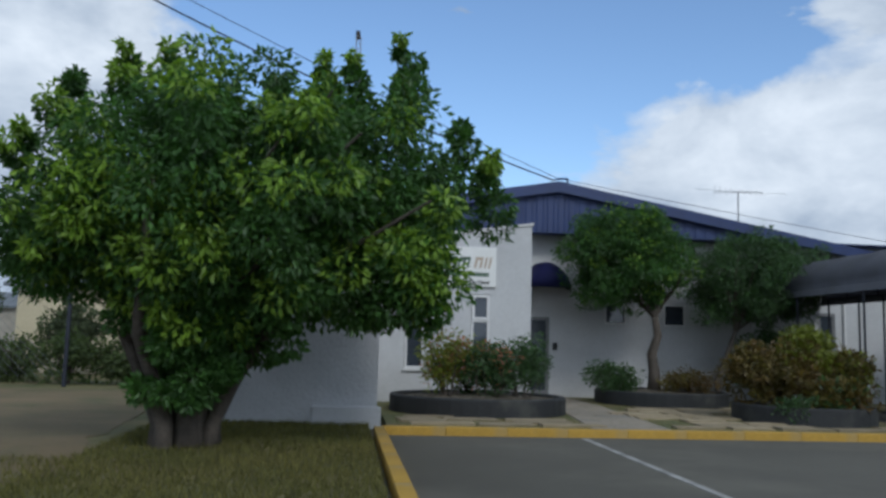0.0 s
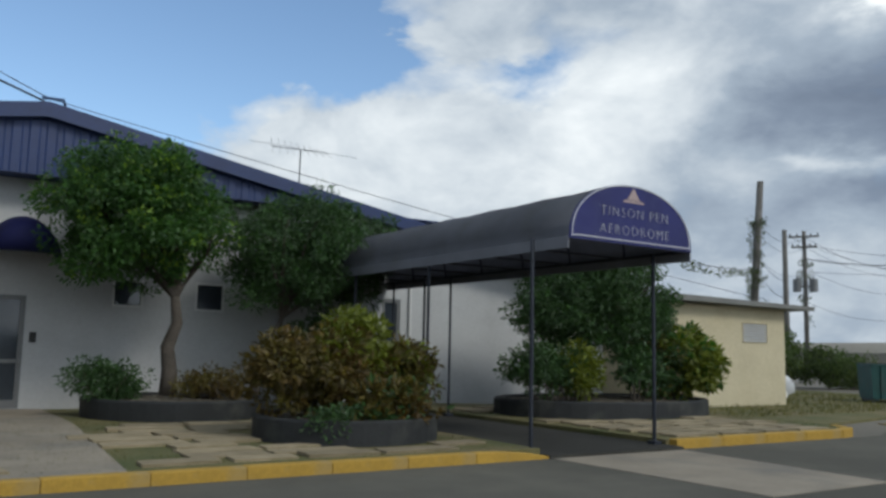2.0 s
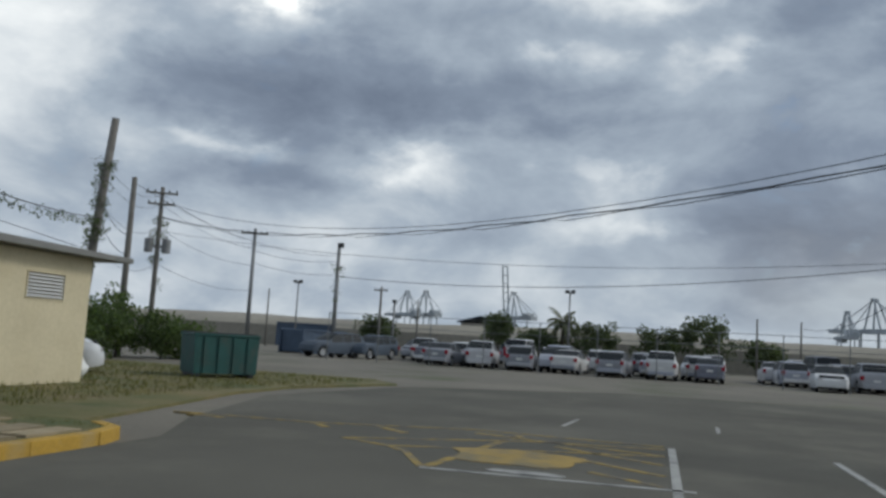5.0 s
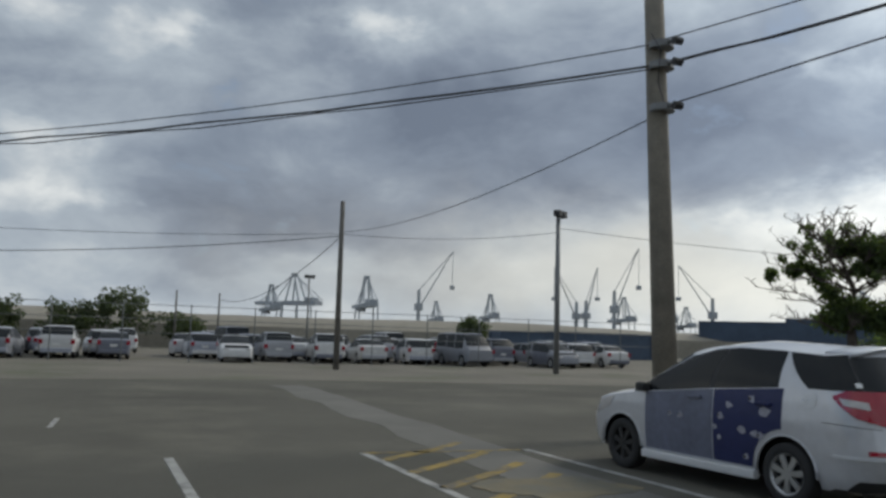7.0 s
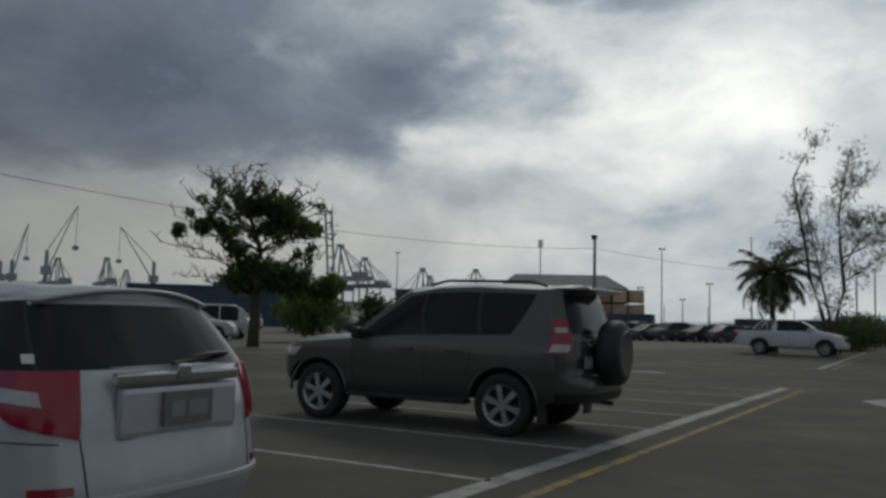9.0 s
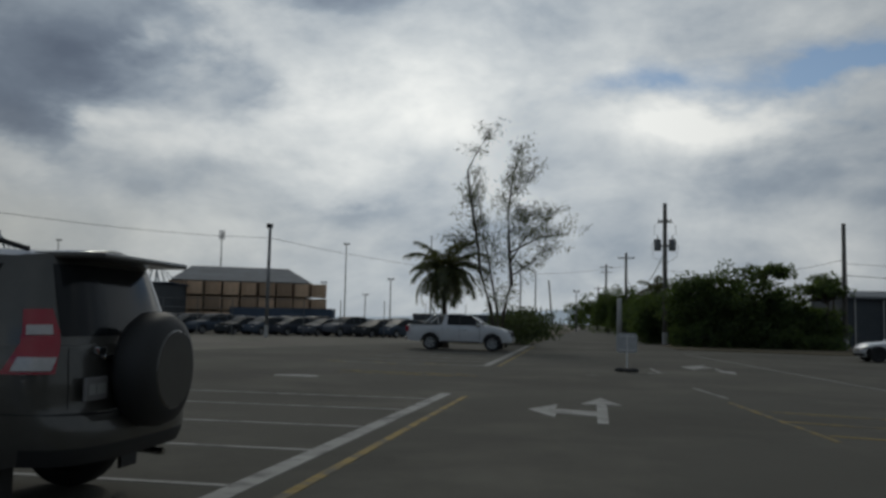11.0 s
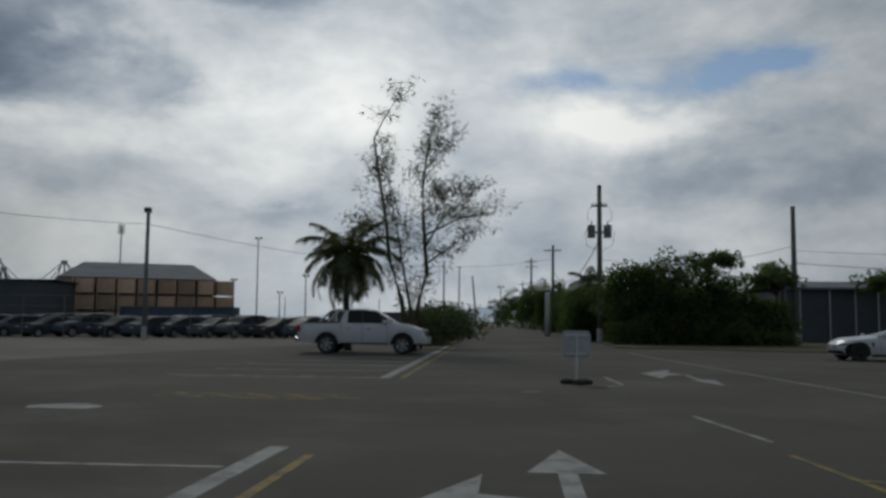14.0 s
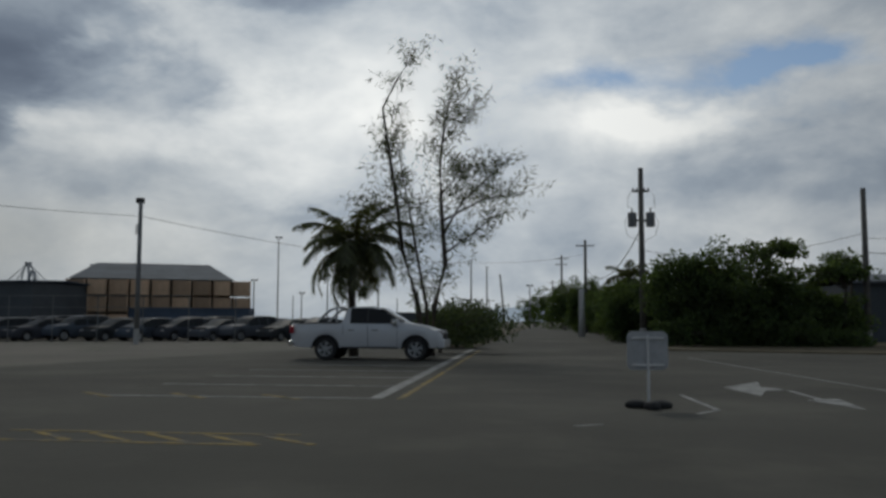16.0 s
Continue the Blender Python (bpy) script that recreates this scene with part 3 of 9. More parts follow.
tagged(part("lawn", bm, DRY), "dry grass beside the cream outbuilding", "grass", kind="structure")
bm = bmesh.new()
prism(bm, [(18.95, -58), (24, -57), (27, -70), (24, -230), (18.95, -230)], "z", -0.2, 0.05)
prism(bm, [(9.9, -56.0), (9.6, -230), (-40, -230), (-40, -51), (2.0, -53.0)], "z", -0.2, 0.05)
tagged(part("lawn", bm, LITTER), "brown leaf litter and thin grass on the roadside verges", "grass", kind="structure")

# kerb stones, painted yellow
kerb = root("kerb", pose(0, 0, 0), "yellow painted concrete kerb, worn and chipped", "kerb", kind="structure")


def kerb_run(p0, p1, w=0.17, top=0.135, piece=1.0):
    p0, p1 = Vector((*p0, 0)), Vector((*p1, 0))
    n = max(1, round((p1 - p0).length / piece))
    d = (p1 - p0) / n
    ang = math.atan2(d.y, d.x)
    for i in range(n):
        me = KERB_MESH.get(round(d.length, 3))
        if me is None:
            b = bmesh.new()
            box(b, 0.001, d.length - 0.001, -w / 2, w / 2, -0.15, top, 0.016)
            me = bpy.data.meshes.new("kerb_stone")
            b.to_mesh(me)
            b.free()
            me.materials.append(KERB_YELLOW)
            KERB_MESH[round(d.length, 3)] = me
        ob = new("kerb_stone", me)
        ob.parent = kerb
        ob.matrix_basis = Matrix.Translation(p0 + d * i + Vector((0, 0, random.uniform(-0.006, 0.006)))) @ Matrix.Rotation(ang, 4, "Z")


KERB_MESH = {}
kerb_run((0.66, 13.62), (9.7, 13.62))
bm = bmesh.new()
prism(bm, [(9.702, -0.15), (11.0, -0.15), (11.0, 0.02), (10.6, 0.085), (10.1, 0.125), (9.702, 0.135)], "y", 13.535, 13.705)
bmesh.ops.bevel(bm, geom=bm.edges[:], offset=0.012, segments=1, affect="EDGES")
part("kerb_end", bm, KERB_YELLOW, kerb, "sloping worn kerb end")
kerb_run((0.6, 7.05), (0.6, 13.55))
kerb_run((13.62, 13.78), (18.1, 13.78))
kerb_run((18.1, 13.78), (18.75, 13.98), piece=0.7)
kerb_run((18.75, 13.98), (19.1, 14.5), piece=0.63)

# painted lines


def stripe(x0, y0, x1, y1, w, material=None, name="white_line", z=0.005):
    a, b = Vector((x0, y0, 0)), Vector((x1, y1, 0))
    d = (b - a).normalized()
    s = Vector((-d.y, d.x, 0)) * w / 2
    bm = bmesh.new()
    prism(bm, [tuple((p + q)[:2]) for p, q in ((a, s), (a, -s), (b, -s), (b, s))], "z", -0.02, z)
    mt = material or WHITE_LINE
    return tagged(part(name, bm, mt), "worn white painted parking line on asphalt" if mt is WHITE_LINE else "worn yellow painted line on asphalt", "road marking", "painted lines of the car park", "structure")


stripe(3.9, 13.4, 3.82, 7.0, 0.1)
for yy in (7.14, 4.8, 2.4):
    stripe(23.1, yy, 18.3, yy - 0.05, 0.11)
stripe(23.1, 0.05, 18.0, -0.1, 0.1)
stripe(18.78, 9.95, 18.92, 6.9, 0.1)
stripe(27.2, 9.0, 25.4, 9.1, 0.08)
stripe(28, 6.2, 26.6, 6.25, 0.08)
for yy in (-5.05, -7.32, -9.65, -11.7, -13.8, -16.1, -18.1):
    stripe(18.05, yy, 23.2, yy + 0.1, 0.1)
stripe(18.0, -3.6, 17.88, -19.4, 0.22)
stripe(17.5, -3.9, 17.42, -18.9, 0.11, YELLOW_LINE, "yellow_line")
stripe(18.45, -30.2, 18.95, -56.0, 0.24)
stripe(18.03, -30.3, 18.5, -54.5, 0.12, YELLOW_LINE, "yellow_line")
for yy in (-30.3, -33.0, -35.6, -38.2, -40.8):
    stripe(18.5, yy, 23.5, yy + 0.1, 0.12)
stripe(18.4, -25.62, 22.0, -25.6, 0.1, YELLOW_LINE, "yellow_line")
stripe(18.6, -24.82, 21.75, -24.82, 0.1, YELLOW_LINE, "yellow_line")
for xa in (21.6, 20.9, 20.2, 19.5, 18.8):
    stripe(xa, -25.5, xa - 0.75, -24.9, 0.1, YELLOW_LINE, "yellow_line")
for xa in (24.0, 22.3, 20.6):
    stripe(xa, -30.75, xa - 0.9, -29.95, 0.14, YELLOW_LINE, "yellow_line")
stripe(12.72, -23.25, 12.37, -20.6, 0.08)
stripe(12.47, -19.6, 11.95, -14.4, 0.08, YELLOW_LINE, "yellow_line")
stripe(12.3, -18.2, 8.6, -17.0, 0.1, YELLOW_LINE, "yellow_line")
stripe(12.1, -16.6, 9.0, -15.6, 0.1, YELLOW_LINE, "yellow_line")
stripe(11.9, -15.0, 9.0, -14.2, 0.1, YELLOW_LINE, "yellow_line")
stripe(10.3, -48.0, 8.15, -24.5, 0.08)
stripe(13.12, -31.85, 12.98, -29.3, 0.1)
stripe(12.96, -29.25, 13.38, -28.65, 0.09)
stripe(15.2, -26.97, 14.84, -27.15, 0.08)
# yellow hatching between the bays


def yellow(points, w=0.1):
    for (xa, ya), (xb, yb) in zip(points, points[1:]):
        stripe(xa, ya, xb, yb, w, YELLOW_LINE, "yellow_line")


yellow([(22.2, 15.3), (22.35, 12.8), (23.4, 10.4), (23.25, 7.25)])
yellow([(20.8, 11.67), (20.36, 10.86), (20.0, 10.5), (18.85, 9.95)])
yellow([(20.85, 11.6), (22.4, 9.2), (22.9, 7.25)])
yellow([(20.4, 10.85), (21.2, 9.1), (21.97, 7.25)])
yellow([(18.9, 9.9), (23.1, 9.5)], 0.13)
for xa, ya, xb in ((22.9, 10.2, 22.0), (22.0, 8.8, 20.95), (20.75, 8.3, 19.93), (19.7, 8.1, 19.1)):
    yellow([(xa, ya), (xb, 7.25)], 0.12)
yellow([(22.3, 12.8), (21.9, 12.4)], 0.14)
yellow([(22.75, 11.95), (22.05, 11.15)], 0.14)
yellow([(22.0, 14.9), (21.9, 14.2)], 0.16)
for xa in (22.45, 21.47, 20.48, 19.6):
    yellow([(xa, 2.35), (xa + 0.9, 1.3), (xa + 1.5, 0.7)], 0.16)
yellow([(23.1, 2.4), (23.06, 0.15)])


WORN_PATCH = mat("worn_yellow_patch", (0.40, 0.27, 0.07), 0.85, var=0.3, scale=1.2, fine=40, bump=0.3, stain=((0.16, 0.14, 0.09), 1.6, 0.42, 0.62, 0.85))


DUSTY_PATCH = mat("dusty_worn_patch", (0.22, 0.185, 0.115), 0.9, var=0.3, scale=1.2, fine=40, bump=0.3, stain=((0.13, 0.125, 0.10), 2.2, 0.42, 0.6, 0.9))


def paint_slab(cx, cy, sx, sy, material=None):
    bm = bmesh.new()
    pts = []
    for k in range(48):
        a = 2 * math.pi * k / 48
        c = Vector((cx + math.cos(a), cy + math.sin(a), 0.3))
        r = 1 + 0.28 * noise.noise(c * 1.6) + 0.16 * noise.noise(c * 5.0)
        pts.append((cx + sx * r * math.copysign(abs(math.cos(a)) ** 0.7, math.cos(a)), cy + sy * r * math.copysign(abs(math.sin(a)) ** 0.7, math.sin(a))))
    prism(bm, pts, "z", -0.02, 0.009)
    return tagged(part("painted_patch", bm, material or WORN_PATCH), "worn white paint patch on the asphalt" if material is WHITE_LINE else "faded yellow painted patch on the asphalt", "road marking", kind="structure")


paint_slab(20.35, 9.1, 0.72, 0.82)
paint_slab(19.1, 8.75, 0.13, 0.45, WHITE_LINE)
paint_slab(20.3, 1.15, 0.6, 0.8, DUSTY_PATCH)
bm = bmesh.new()
pts = []
for k in range(13):
    pts.append((18.4 + k * 1.6, 1.0 - k * 0.055 + 0.5 + 0.25 * noise.noise((k * 0.7, 1, 2))))
for k in range(12, -1, -1):
    pts.append((18.4 + k * 1.6, 1.0 - k * 0.055 - 0.55 + 0.25 * noise.noise((k * 0.7, 5, 2))))
prism(bm, pts, "z", -0.02, 0.003)
tagged(part("dusty_strip", bm, mat("dusty_asphalt", (0.165, 0.158, 0.14), 0.92, var=0.25, scale=0.7, fine=30, bump=0.4, stain=((0.125, 0.122, 0.105), 1.0, 0.5, 0.7, 0.7))), "pale dusty strip worn across the asphalt", "road", kind="structure")


def arrow(m, flip=1):
    """A turn-and-ahead arrow; it points along +y, with the turn towards +x * flip."""
    bm = bmesh.new()
    prism(bm, [(-0.08, 0), (0.08, 0), (0.1, 2.9), (0.36, 2.9), (0.0, 4.3), (-0.36, 2.9), (-0.08, 2.9)], "z", -0.02, 0.006)
    f = flip
    pts = [(0.08 * f, 0.95), (0.72 * f, 1.2), (0.72 * f, 0.55), (1.2 * f, 1.65), (0.76 * f, 2.75), (0.76 * f, 1.9), (0.08 * f, 1.65)]
    prism(bm, pts, "z", -0.02, 0.0065)
    ob = part("road_arrow", bm, WHITE_LINE)
    ob.matrix_basis = m
    return tagged(ob, "white painted lane arrow, ahead and turn, worn", "road marking", "lane arrows", "structure")


arrow(pose(14.88, -15.3, 0, 0, 0, 180), -1)
bm = bmesh.new()
prism(bm, [(10.72, -29.6), (10.5, -31.45), (10.8, -31.35), (10.82, -33.2), (10.92, -33.2), (10.92, -31.25), (11.12, -31.15)], "z", -0.02, 0.006)
prism(bm, [(11.97, -33.75), (11.72, -31.8), (11.3, -33.1), (10.92, -33.2), (10.92, -33.75), (11.2, -33.9), (10.86, -35.55)], "z", -0.02, 0.0065)
tagged(part("road_arrow", bm, WHITE_LINE), "white painted arrow of the oncoming lane, worn", "road marking", "lane arrows", "structure")
bm = bmesh.new()
prism(bm, [(22.25 + 0.58 * math.cos(a), -22.9 + 0.38 * math.sin(a) * (1 + 0.2 * math.sin(3 * a))) for a in (2 * math.pi * k / 18 for k in range(18))], "z", -0.02, 0.006)
tagged(part("painted_patch", bm, WHITE_LINE), "white paint blot on the asphalt", "road marking", kind="structure")

# ---------------------------------------------------------------- main building
Y1, Y2 = 19.6, 22.8
WT = 0.2


def wall_with_holes(x0, x1, z0, z1, holes, y, thick=WT, slope=None):
    """A wall along x, its face at y; the holes (x0, x1, z0, z1) go through. Pieces butt end to end."""
    bm = bmesh.new()
    xs = sorted({x0, x1, *[h[0] for h in holes], *[h[1] for h in holes]})
    for a, b in zip(xs, xs[1:]):
        zs = [(z0, z1)]
        for h in holes:
            if h[0] <= a and h[1] >= b:
                zs = [q for lo, hi in zs for q in ((lo, min(hi, h[2])), (max(lo, h[3]), hi)) if q[1] - q[0] > 1e-4]
        for lo, hi in zs:
            if slope and abs(hi - z1) < 1e-6:
                za, zb = (slope(a), slope(b))
                prism(bm, [(a, lo), (b, lo), (b, zb), (a, za)], "y", y, y + thick)
            else:
                box(bm, a, b, y, y + thick, lo, hi)
    bmesh.ops.remove_doubles(bm, verts=bm.verts, dist=1e-5)
    return bm


building = root("terminal_building", pose(0, 0, 0), "low white-painted terminal building with a blue gabled roof", "building", kind="structure")


def window_unit(parent, x0, x1, z0, z1, y, bars=(), fw=0.07):
    bm = bmesh.new()
    for a in ((x0, x0 + fw, z0, z1), (x1 - fw, x1, z0, z1), (x0 + fw, x1 - fw, z0, z0 + fw), (x0 + fw, x1 - fw, z1 - fw, z1)):
        box(bm, a[0], a[1], y - 0.03, y + 0.07, a[2], a[3])
    for zb in bars:
        box(bm, x0 + fw, x1 - fw, y - 0.03, y + 0.07, zb - fw / 2, zb + fw / 2)
    win = part("window", bm, WHITE_FRAME, parent, "white-framed narrow window with dark glass")
    part("pane", boxm(x0 + fw * 0.6, x1 - fw * 0.6, y + 0.03, y + 0.045, z0 + fw * 0.6, z1 - fw * 0.6), DARK_GLASS, win)
    return win


par = lambda x: 4.36 + (x - 4.36) * 0.145
holes1 = [(1.40, 1.84, 0.9, 2.66), (2.95, 3.38, 0.9, 2.66)]
bm = wall_with_holes(0.6, 4.38, -0.1, 4.36, holes1, Y1, slope=par)
part("wall", bm, WALL, building)
bm = bmesh.new()
prism(bm, [(0.55, par(0.55)), (4.42, par(4.42)), (4.42, par(4.42) + 0.05), (0.55, par(0.55) + 0.05)], "y", Y1 - 0.04, Y1 + WT + 0.04)
part("coping", bm, WHITE_FRAME, building)
for x0, x1, z0, z1 in holes1:
    window_unit(building, x0 + 0.01, x1 - 0.01, 2.06, z1 - 0.01, Y1 - 0.02, fw=0.06)
    window_unit(building, x0 + 0.005, x1 - 0.005, z0 + 0.005, 2.055, Y1, fw=0.045)
    part("window_hood", boxm(x0 - 0.06, x1 + 0.06, Y1 - 0.05, Y1 - 0.002, z1 + 0.005, z1 + 0.05), WALL, building)
    part("window_sill", boxm(x0 - 0.05, x1 + 0.05, Y1 - 0.07, Y1 - 0.002, z0 - 0.06, z0 - 0.003, 0.008), WHITE_FRAME, building)
# the projecting stucco wing behind the big tree
bm = boxm(-2.4, 0.6, 14.7, 14.9, -0.1, 2.75)
box(bm, 0.4, 0.598, 14.9, Y1, -0.1, 2.75)
part("wall", bm, STUCCO, building, "rough white stucco wall")
part("plinth", boxm(-0.5, 0.66, 14.42, 14.698, 0.0, 0.36, 0.015), WALL, building)
part("plinth", boxm(0.6, 0.66, 14.9, 19.5, 0.0, 0.2, 0.01), WALL, building)
part("coping", boxm(-2.44, 0.63, 14.66, 14.95, 2.75, 2.82), WHITE_FRAME, building)
part("wall", boxm(-2.4, -2.2, 14.9, 22.8, -0.1, 2.75), WALL, building)
part("flat_roof", boxm(-2.2, 0.4, 14.9, 22.8, 2.5, 2.62), ROOF_GREY, building)
# main wall
holes2 = [(4.75, 5.62, 0.14, 2.3), (7.2, 7.8, 2.17, 2.72), (8.9, 9.53, 2.15, 2.75), (13.52, 14.05, 0.14, 2.66)]
bm = wall_with_holes(-2.4, 21.0, -0.1, 4.58, holes2, Y2)
part("wall", bm, WALL, building)
part("wall", boxm(4.18, 4.376, Y1 + WT, Y2, -0.1, 4.3), WALL, building)
part("wall", boxm(20.8, 21.0, Y2 + WT, 40, -0.1, 4.5), WALL, building)
part("wall", boxm(-2.4, -2.2, Y2 + WT, 40, -0.1, 4.5), WALL, building)
part("wall", boxm(-2.2, 20.8, 39.8, 40, -0.1, 4.5), WALL, building)
window_unit(building, 7.2, 7.8, 2.17, 2.72, Y2, fw=0.035)
window_unit(building, 8.9, 9.53, 2.15, 2.75, Y2, fw=0.035)


def glazed_door(parent, x0, x1, z0, z1, y):
    fw = 0.09
    bm = bmesh.new()
    box(bm, x0, x0 + fw, y + 0.02, y + 0.1, z0, z1)
    box(bm, x1 - fw, x1, y + 0.02, y + 0.1, z0, z1)
    box(bm, x0 + fw, x1 - fw, y + 0.02, y + 0.1, z0, z0 + 0.16)
    box(bm, x0 + fw, x1 - fw, y + 0.02, y + 0.1, z1 - fw, z1)
    box(bm, x0 + fw, x1 - fw, y + 0.02, y + 0.1, 1.0, 1.07)
    d = part("door", bm, DOOR_GREY, parent, "grey aluminium-framed glazed door")
    part("pane", boxm(x0 + 0.06, x1 - 0.06, y + 0.055, y + 0.07, z0 + 0.1, z1 - 0.06), DARK_GLASS, d)
    part("handle", rodm((x1 - 0.05, y - 0.03, 0.95), (x1 - 0.05, y - 0.03, 1.2), 0.012), CHROME, d)


glazed_door(building, 4.75, 5.62, 0.14, 2.3, Y2)
glazed_door(building, 13.52, 14.05, 0.14, 2.66, Y2)
# door box beside the entrance
part("doorbell_box", boxm(5.72, 5.84, Y2 - 0.05, Y2, 1.4, 1.6, 0.01), PLASTIC, building)
part("drain_pipe", rodm((14.3, Y2 - 0.05, 0.1), (14.3, Y2 - 0.05, 4.4), 0.04), WHITE_FRAME, building)
# gabled roof: ridge along y at x=5.63
RX, RZ, SL = 5.63, 5.93, 0.173
roofz = lambda x: RZ - SL * abs(x - RX)
GY = 21.95
for side, xe in ((-1, 1.8), (1, 22.0)):
    bm = bmesh.new()
    prism(bm, [(RX, RZ), (xe, roofz(xe)), (xe, roofz(xe) - 0.1), (RX, RZ - 0.1)], "y", GY, 40.6)
    part("roof", bm, ROOF_BLUE, building, "blue sheet metal roof slope")
    bm = bmesh.new()
    prism(bm, [(RX, RZ + 0.03), (xe, roofz(xe) + 0.03), (xe, roofz(xe) - 0.26), (RX, RZ - 0.26)], "y", GY - 0.05, GY - 0.002)
    part("fascia", bm, BLUE_METAL, building, "blue painted fascia board")
# ribbed gable cladding, one narrow sheet after another
k = 0
x = 1.95
while x < 20.4:
    z1 = min(roofz(x), roofz(x + 0.3)) - 0.12
    if z1 - 4.58 > 0.05:
        bm = bmesh.new()
        prism(bm, [(x, GY + 0.16), (x + 0.09, GY + 0.16), (x + 0.12, GY + 0.142), (x + 0.27, GY + 0.142), (x + 0.30, GY + 0.16), (x + 0.30, GY + 0.2), (x, GY + 0.2)], "z", 4.56, z1)
        part("cladding_sheet", bm, BLUE_METAL, building)
    x += 0.3
part("soffit", boxm(1.9, 21, GY + 0.2, Y2 + 0.1, 4.581, 4.62), BLUE_METAL, building)
part("roof_box", boxm(0.5, 1.75, 23.4, 26.5, 4.5, 5.05), WALL, building, "plain white roof housing")
part("flat_roof", boxm(-2.2, 1.9, 23.0, 39.8, 4.35, 4.5), ROOF_GREY, building)
part("gable_end", boxm(1.85, 1.95, GY + 0.3, 39.8, 4.5, 5.2), BLUE_METAL, building)
rc = tube(bmesh.new(), [(5.5, GY - 0.1, 6.0), (5.9, GY + 0.15, 6.08), (6.0, GY + 0.5, 6.02)], 0.03, 6)
part("ridge_cap", rc, ROOF_BLUE, building)

# domed door awning
awning = root("door_awning", pose(5.45, Y2, 0), "rounded navy canvas awning over the side door", "awning")
bm = bmesh.new()
rows = []
for i in range(7):
    a = math.pi / 2 * i / 6
    depth, zt = 0.95 * math.cos(a), 0.0
    ring = []
    for j in range(17):
        b = math.pi * j / 16
        ring.append(bm.verts.new((-0.7 * math.cos(b) * (1 - 0.02 * i), -max(depth * math.sin(b) ** 0.55, 0.002), 3.08 + 0.75 * math.sin(b) * math.sin(a) ** 0.8)))
    rows.append(ring)
for r0, r1 in zip(rows, rows[1:]):
    for j in range(16):
        bm.faces.new((r0[j], r0[j + 1], r1[j + 1], r1[j]))
bmesh.ops.solidify(bm, geom=bm.faces, thickness=0.02)
part("canvas", bm, CANVAS, awning, smooth=True)
bm = bmesh.new()
tube(bm, [(-0.7 * math.cos(math.pi * j / 16), -0.95 * max(math.sin(math.pi * j / 16), 0.0) ** 0.55 - 0.005, 3.07) for j in range(17)], 0.014, 6)
part("frame", bm, POST, awning)


# lettering
def lettering(name, body, size, m, material, parent, bold=0.0, shear=0.0, label="", align="LEFT", space=1.0):
    cu = bpy.data.curves.new(name, "FONT")
    cu.body, cu.size, cu.extrude, cu.offset, cu.shear = body, size, 0.004, bold, shear
    cu.align_x, cu.resolution_u, cu.space_character = align, 3, space
    tmp = bpy.data.objects.new(name, cu)
    scene.collection.objects.link(tmp)
    me = bpy.data.meshes.new_from_object(tmp.evaluated_get(bpy.context.evaluated_depsgraph_get()))
    bpy.data.objects.remove(tmp)
    ob = mesh_part(name, me, material, parent, label)
    ob.matrix_basis = m
    return ob


# the company sign
sign = root("wall_sign", pose(2.27, Y1 - 0.03, 3.31), "white sign board with green and orange company marks and a slogan", "sign")
part("board", boxm(-1.24, 1.24, -0.04, 0.03, -0.47, 0.47, 0.012), SIGN_WHITE, sign)
face = lambda x, z, s=1: pose(x, -0.046, z, 90, 0, 0)


def slanted_bar(x0, x1, z0, z1, material, label, arch=False):
    """A leaning plain shape standing for a stroke of the company mark."""
    q = 0.2
    bm = bmesh.new()
    if arch:
        w = (x1 - x0) * 0.3
        h = (z1 - z0) * 0.28
        prism(bm, [(x0, z0), (x0 + w, z0), (x0 + w + (z1 - h - z0) * q, z1 - h), (x1 - w + (z1 - h - z0) * q, z1 - h), (x1 - w, z0), (x1, z0), (x1 + (z1 - z0) * q, z1), (x0 + (z1 - z0) * q, z1)], "y", -0.05, -0.041)
    else:
        prism(bm, [(x0, z0), (x1, z0), (x1 + (z1 - z0) * q, z1), (x0 + (z1 - z0) * q, z1)], "y", -0.05, -0.041)
    part("mark", bm, material, sign, label)


slanted_bar(-0.12, 0.0, -0.03, 0.32, INK_GREEN, "dark green slanted mark")
slanted_bar(0.06, 0.26, -0.03, 0.23, INK_GREEN, "dark green slanted mark", True)
slanted_bar(0.31, 0.45, -0.03, 0.23, INK_GREEN, "dark green slanted mark", True)
slanted_bar(0.43, 0.58, -0.03, 0.23, INK_GREEN, "dark green slanted mark", True)
slanted_bar(0.70, 0.88, -0.03, 0.23, INK_ORANGE, "pale orange slanted mark", True)
slanted_bar(0.94, 0.985, -0.03, 0.23, INK_ORANGE, "pale orange slanted mark")
slanted_bar(1.04, 1.085, -0.03, 0.23, INK_ORANGE, "pale orange slanted mark")
for x0, x1 in ((-0.26, -0.02), (0.03, 0.49), (0.54, 1.06)):
    part("mark", boxm(x0, x1, -0.05, -0.041, -0.225, -0.135), INK_GREEN, sign, "green bar mark")
lettering("letters", "Your Ultimate Connection Across The Island", 0.118, face(-1.10, -0.40), INK_BLACK, sign, 0.003, 0.1, "small black letters", space=1.0)
bm = bmesh.new()
prism(bm, [(-0.62 + 0.2 * math.cos(a), 0.2 + 0.2 * math.sin(a)) for a in (2 * math.pi * k / 20 for k in range(20))], "y", -0.046, -0.03)
part("emblem", bm, INK_ORANGE, sign, "orange disc emblem")
bm = bmesh.new()
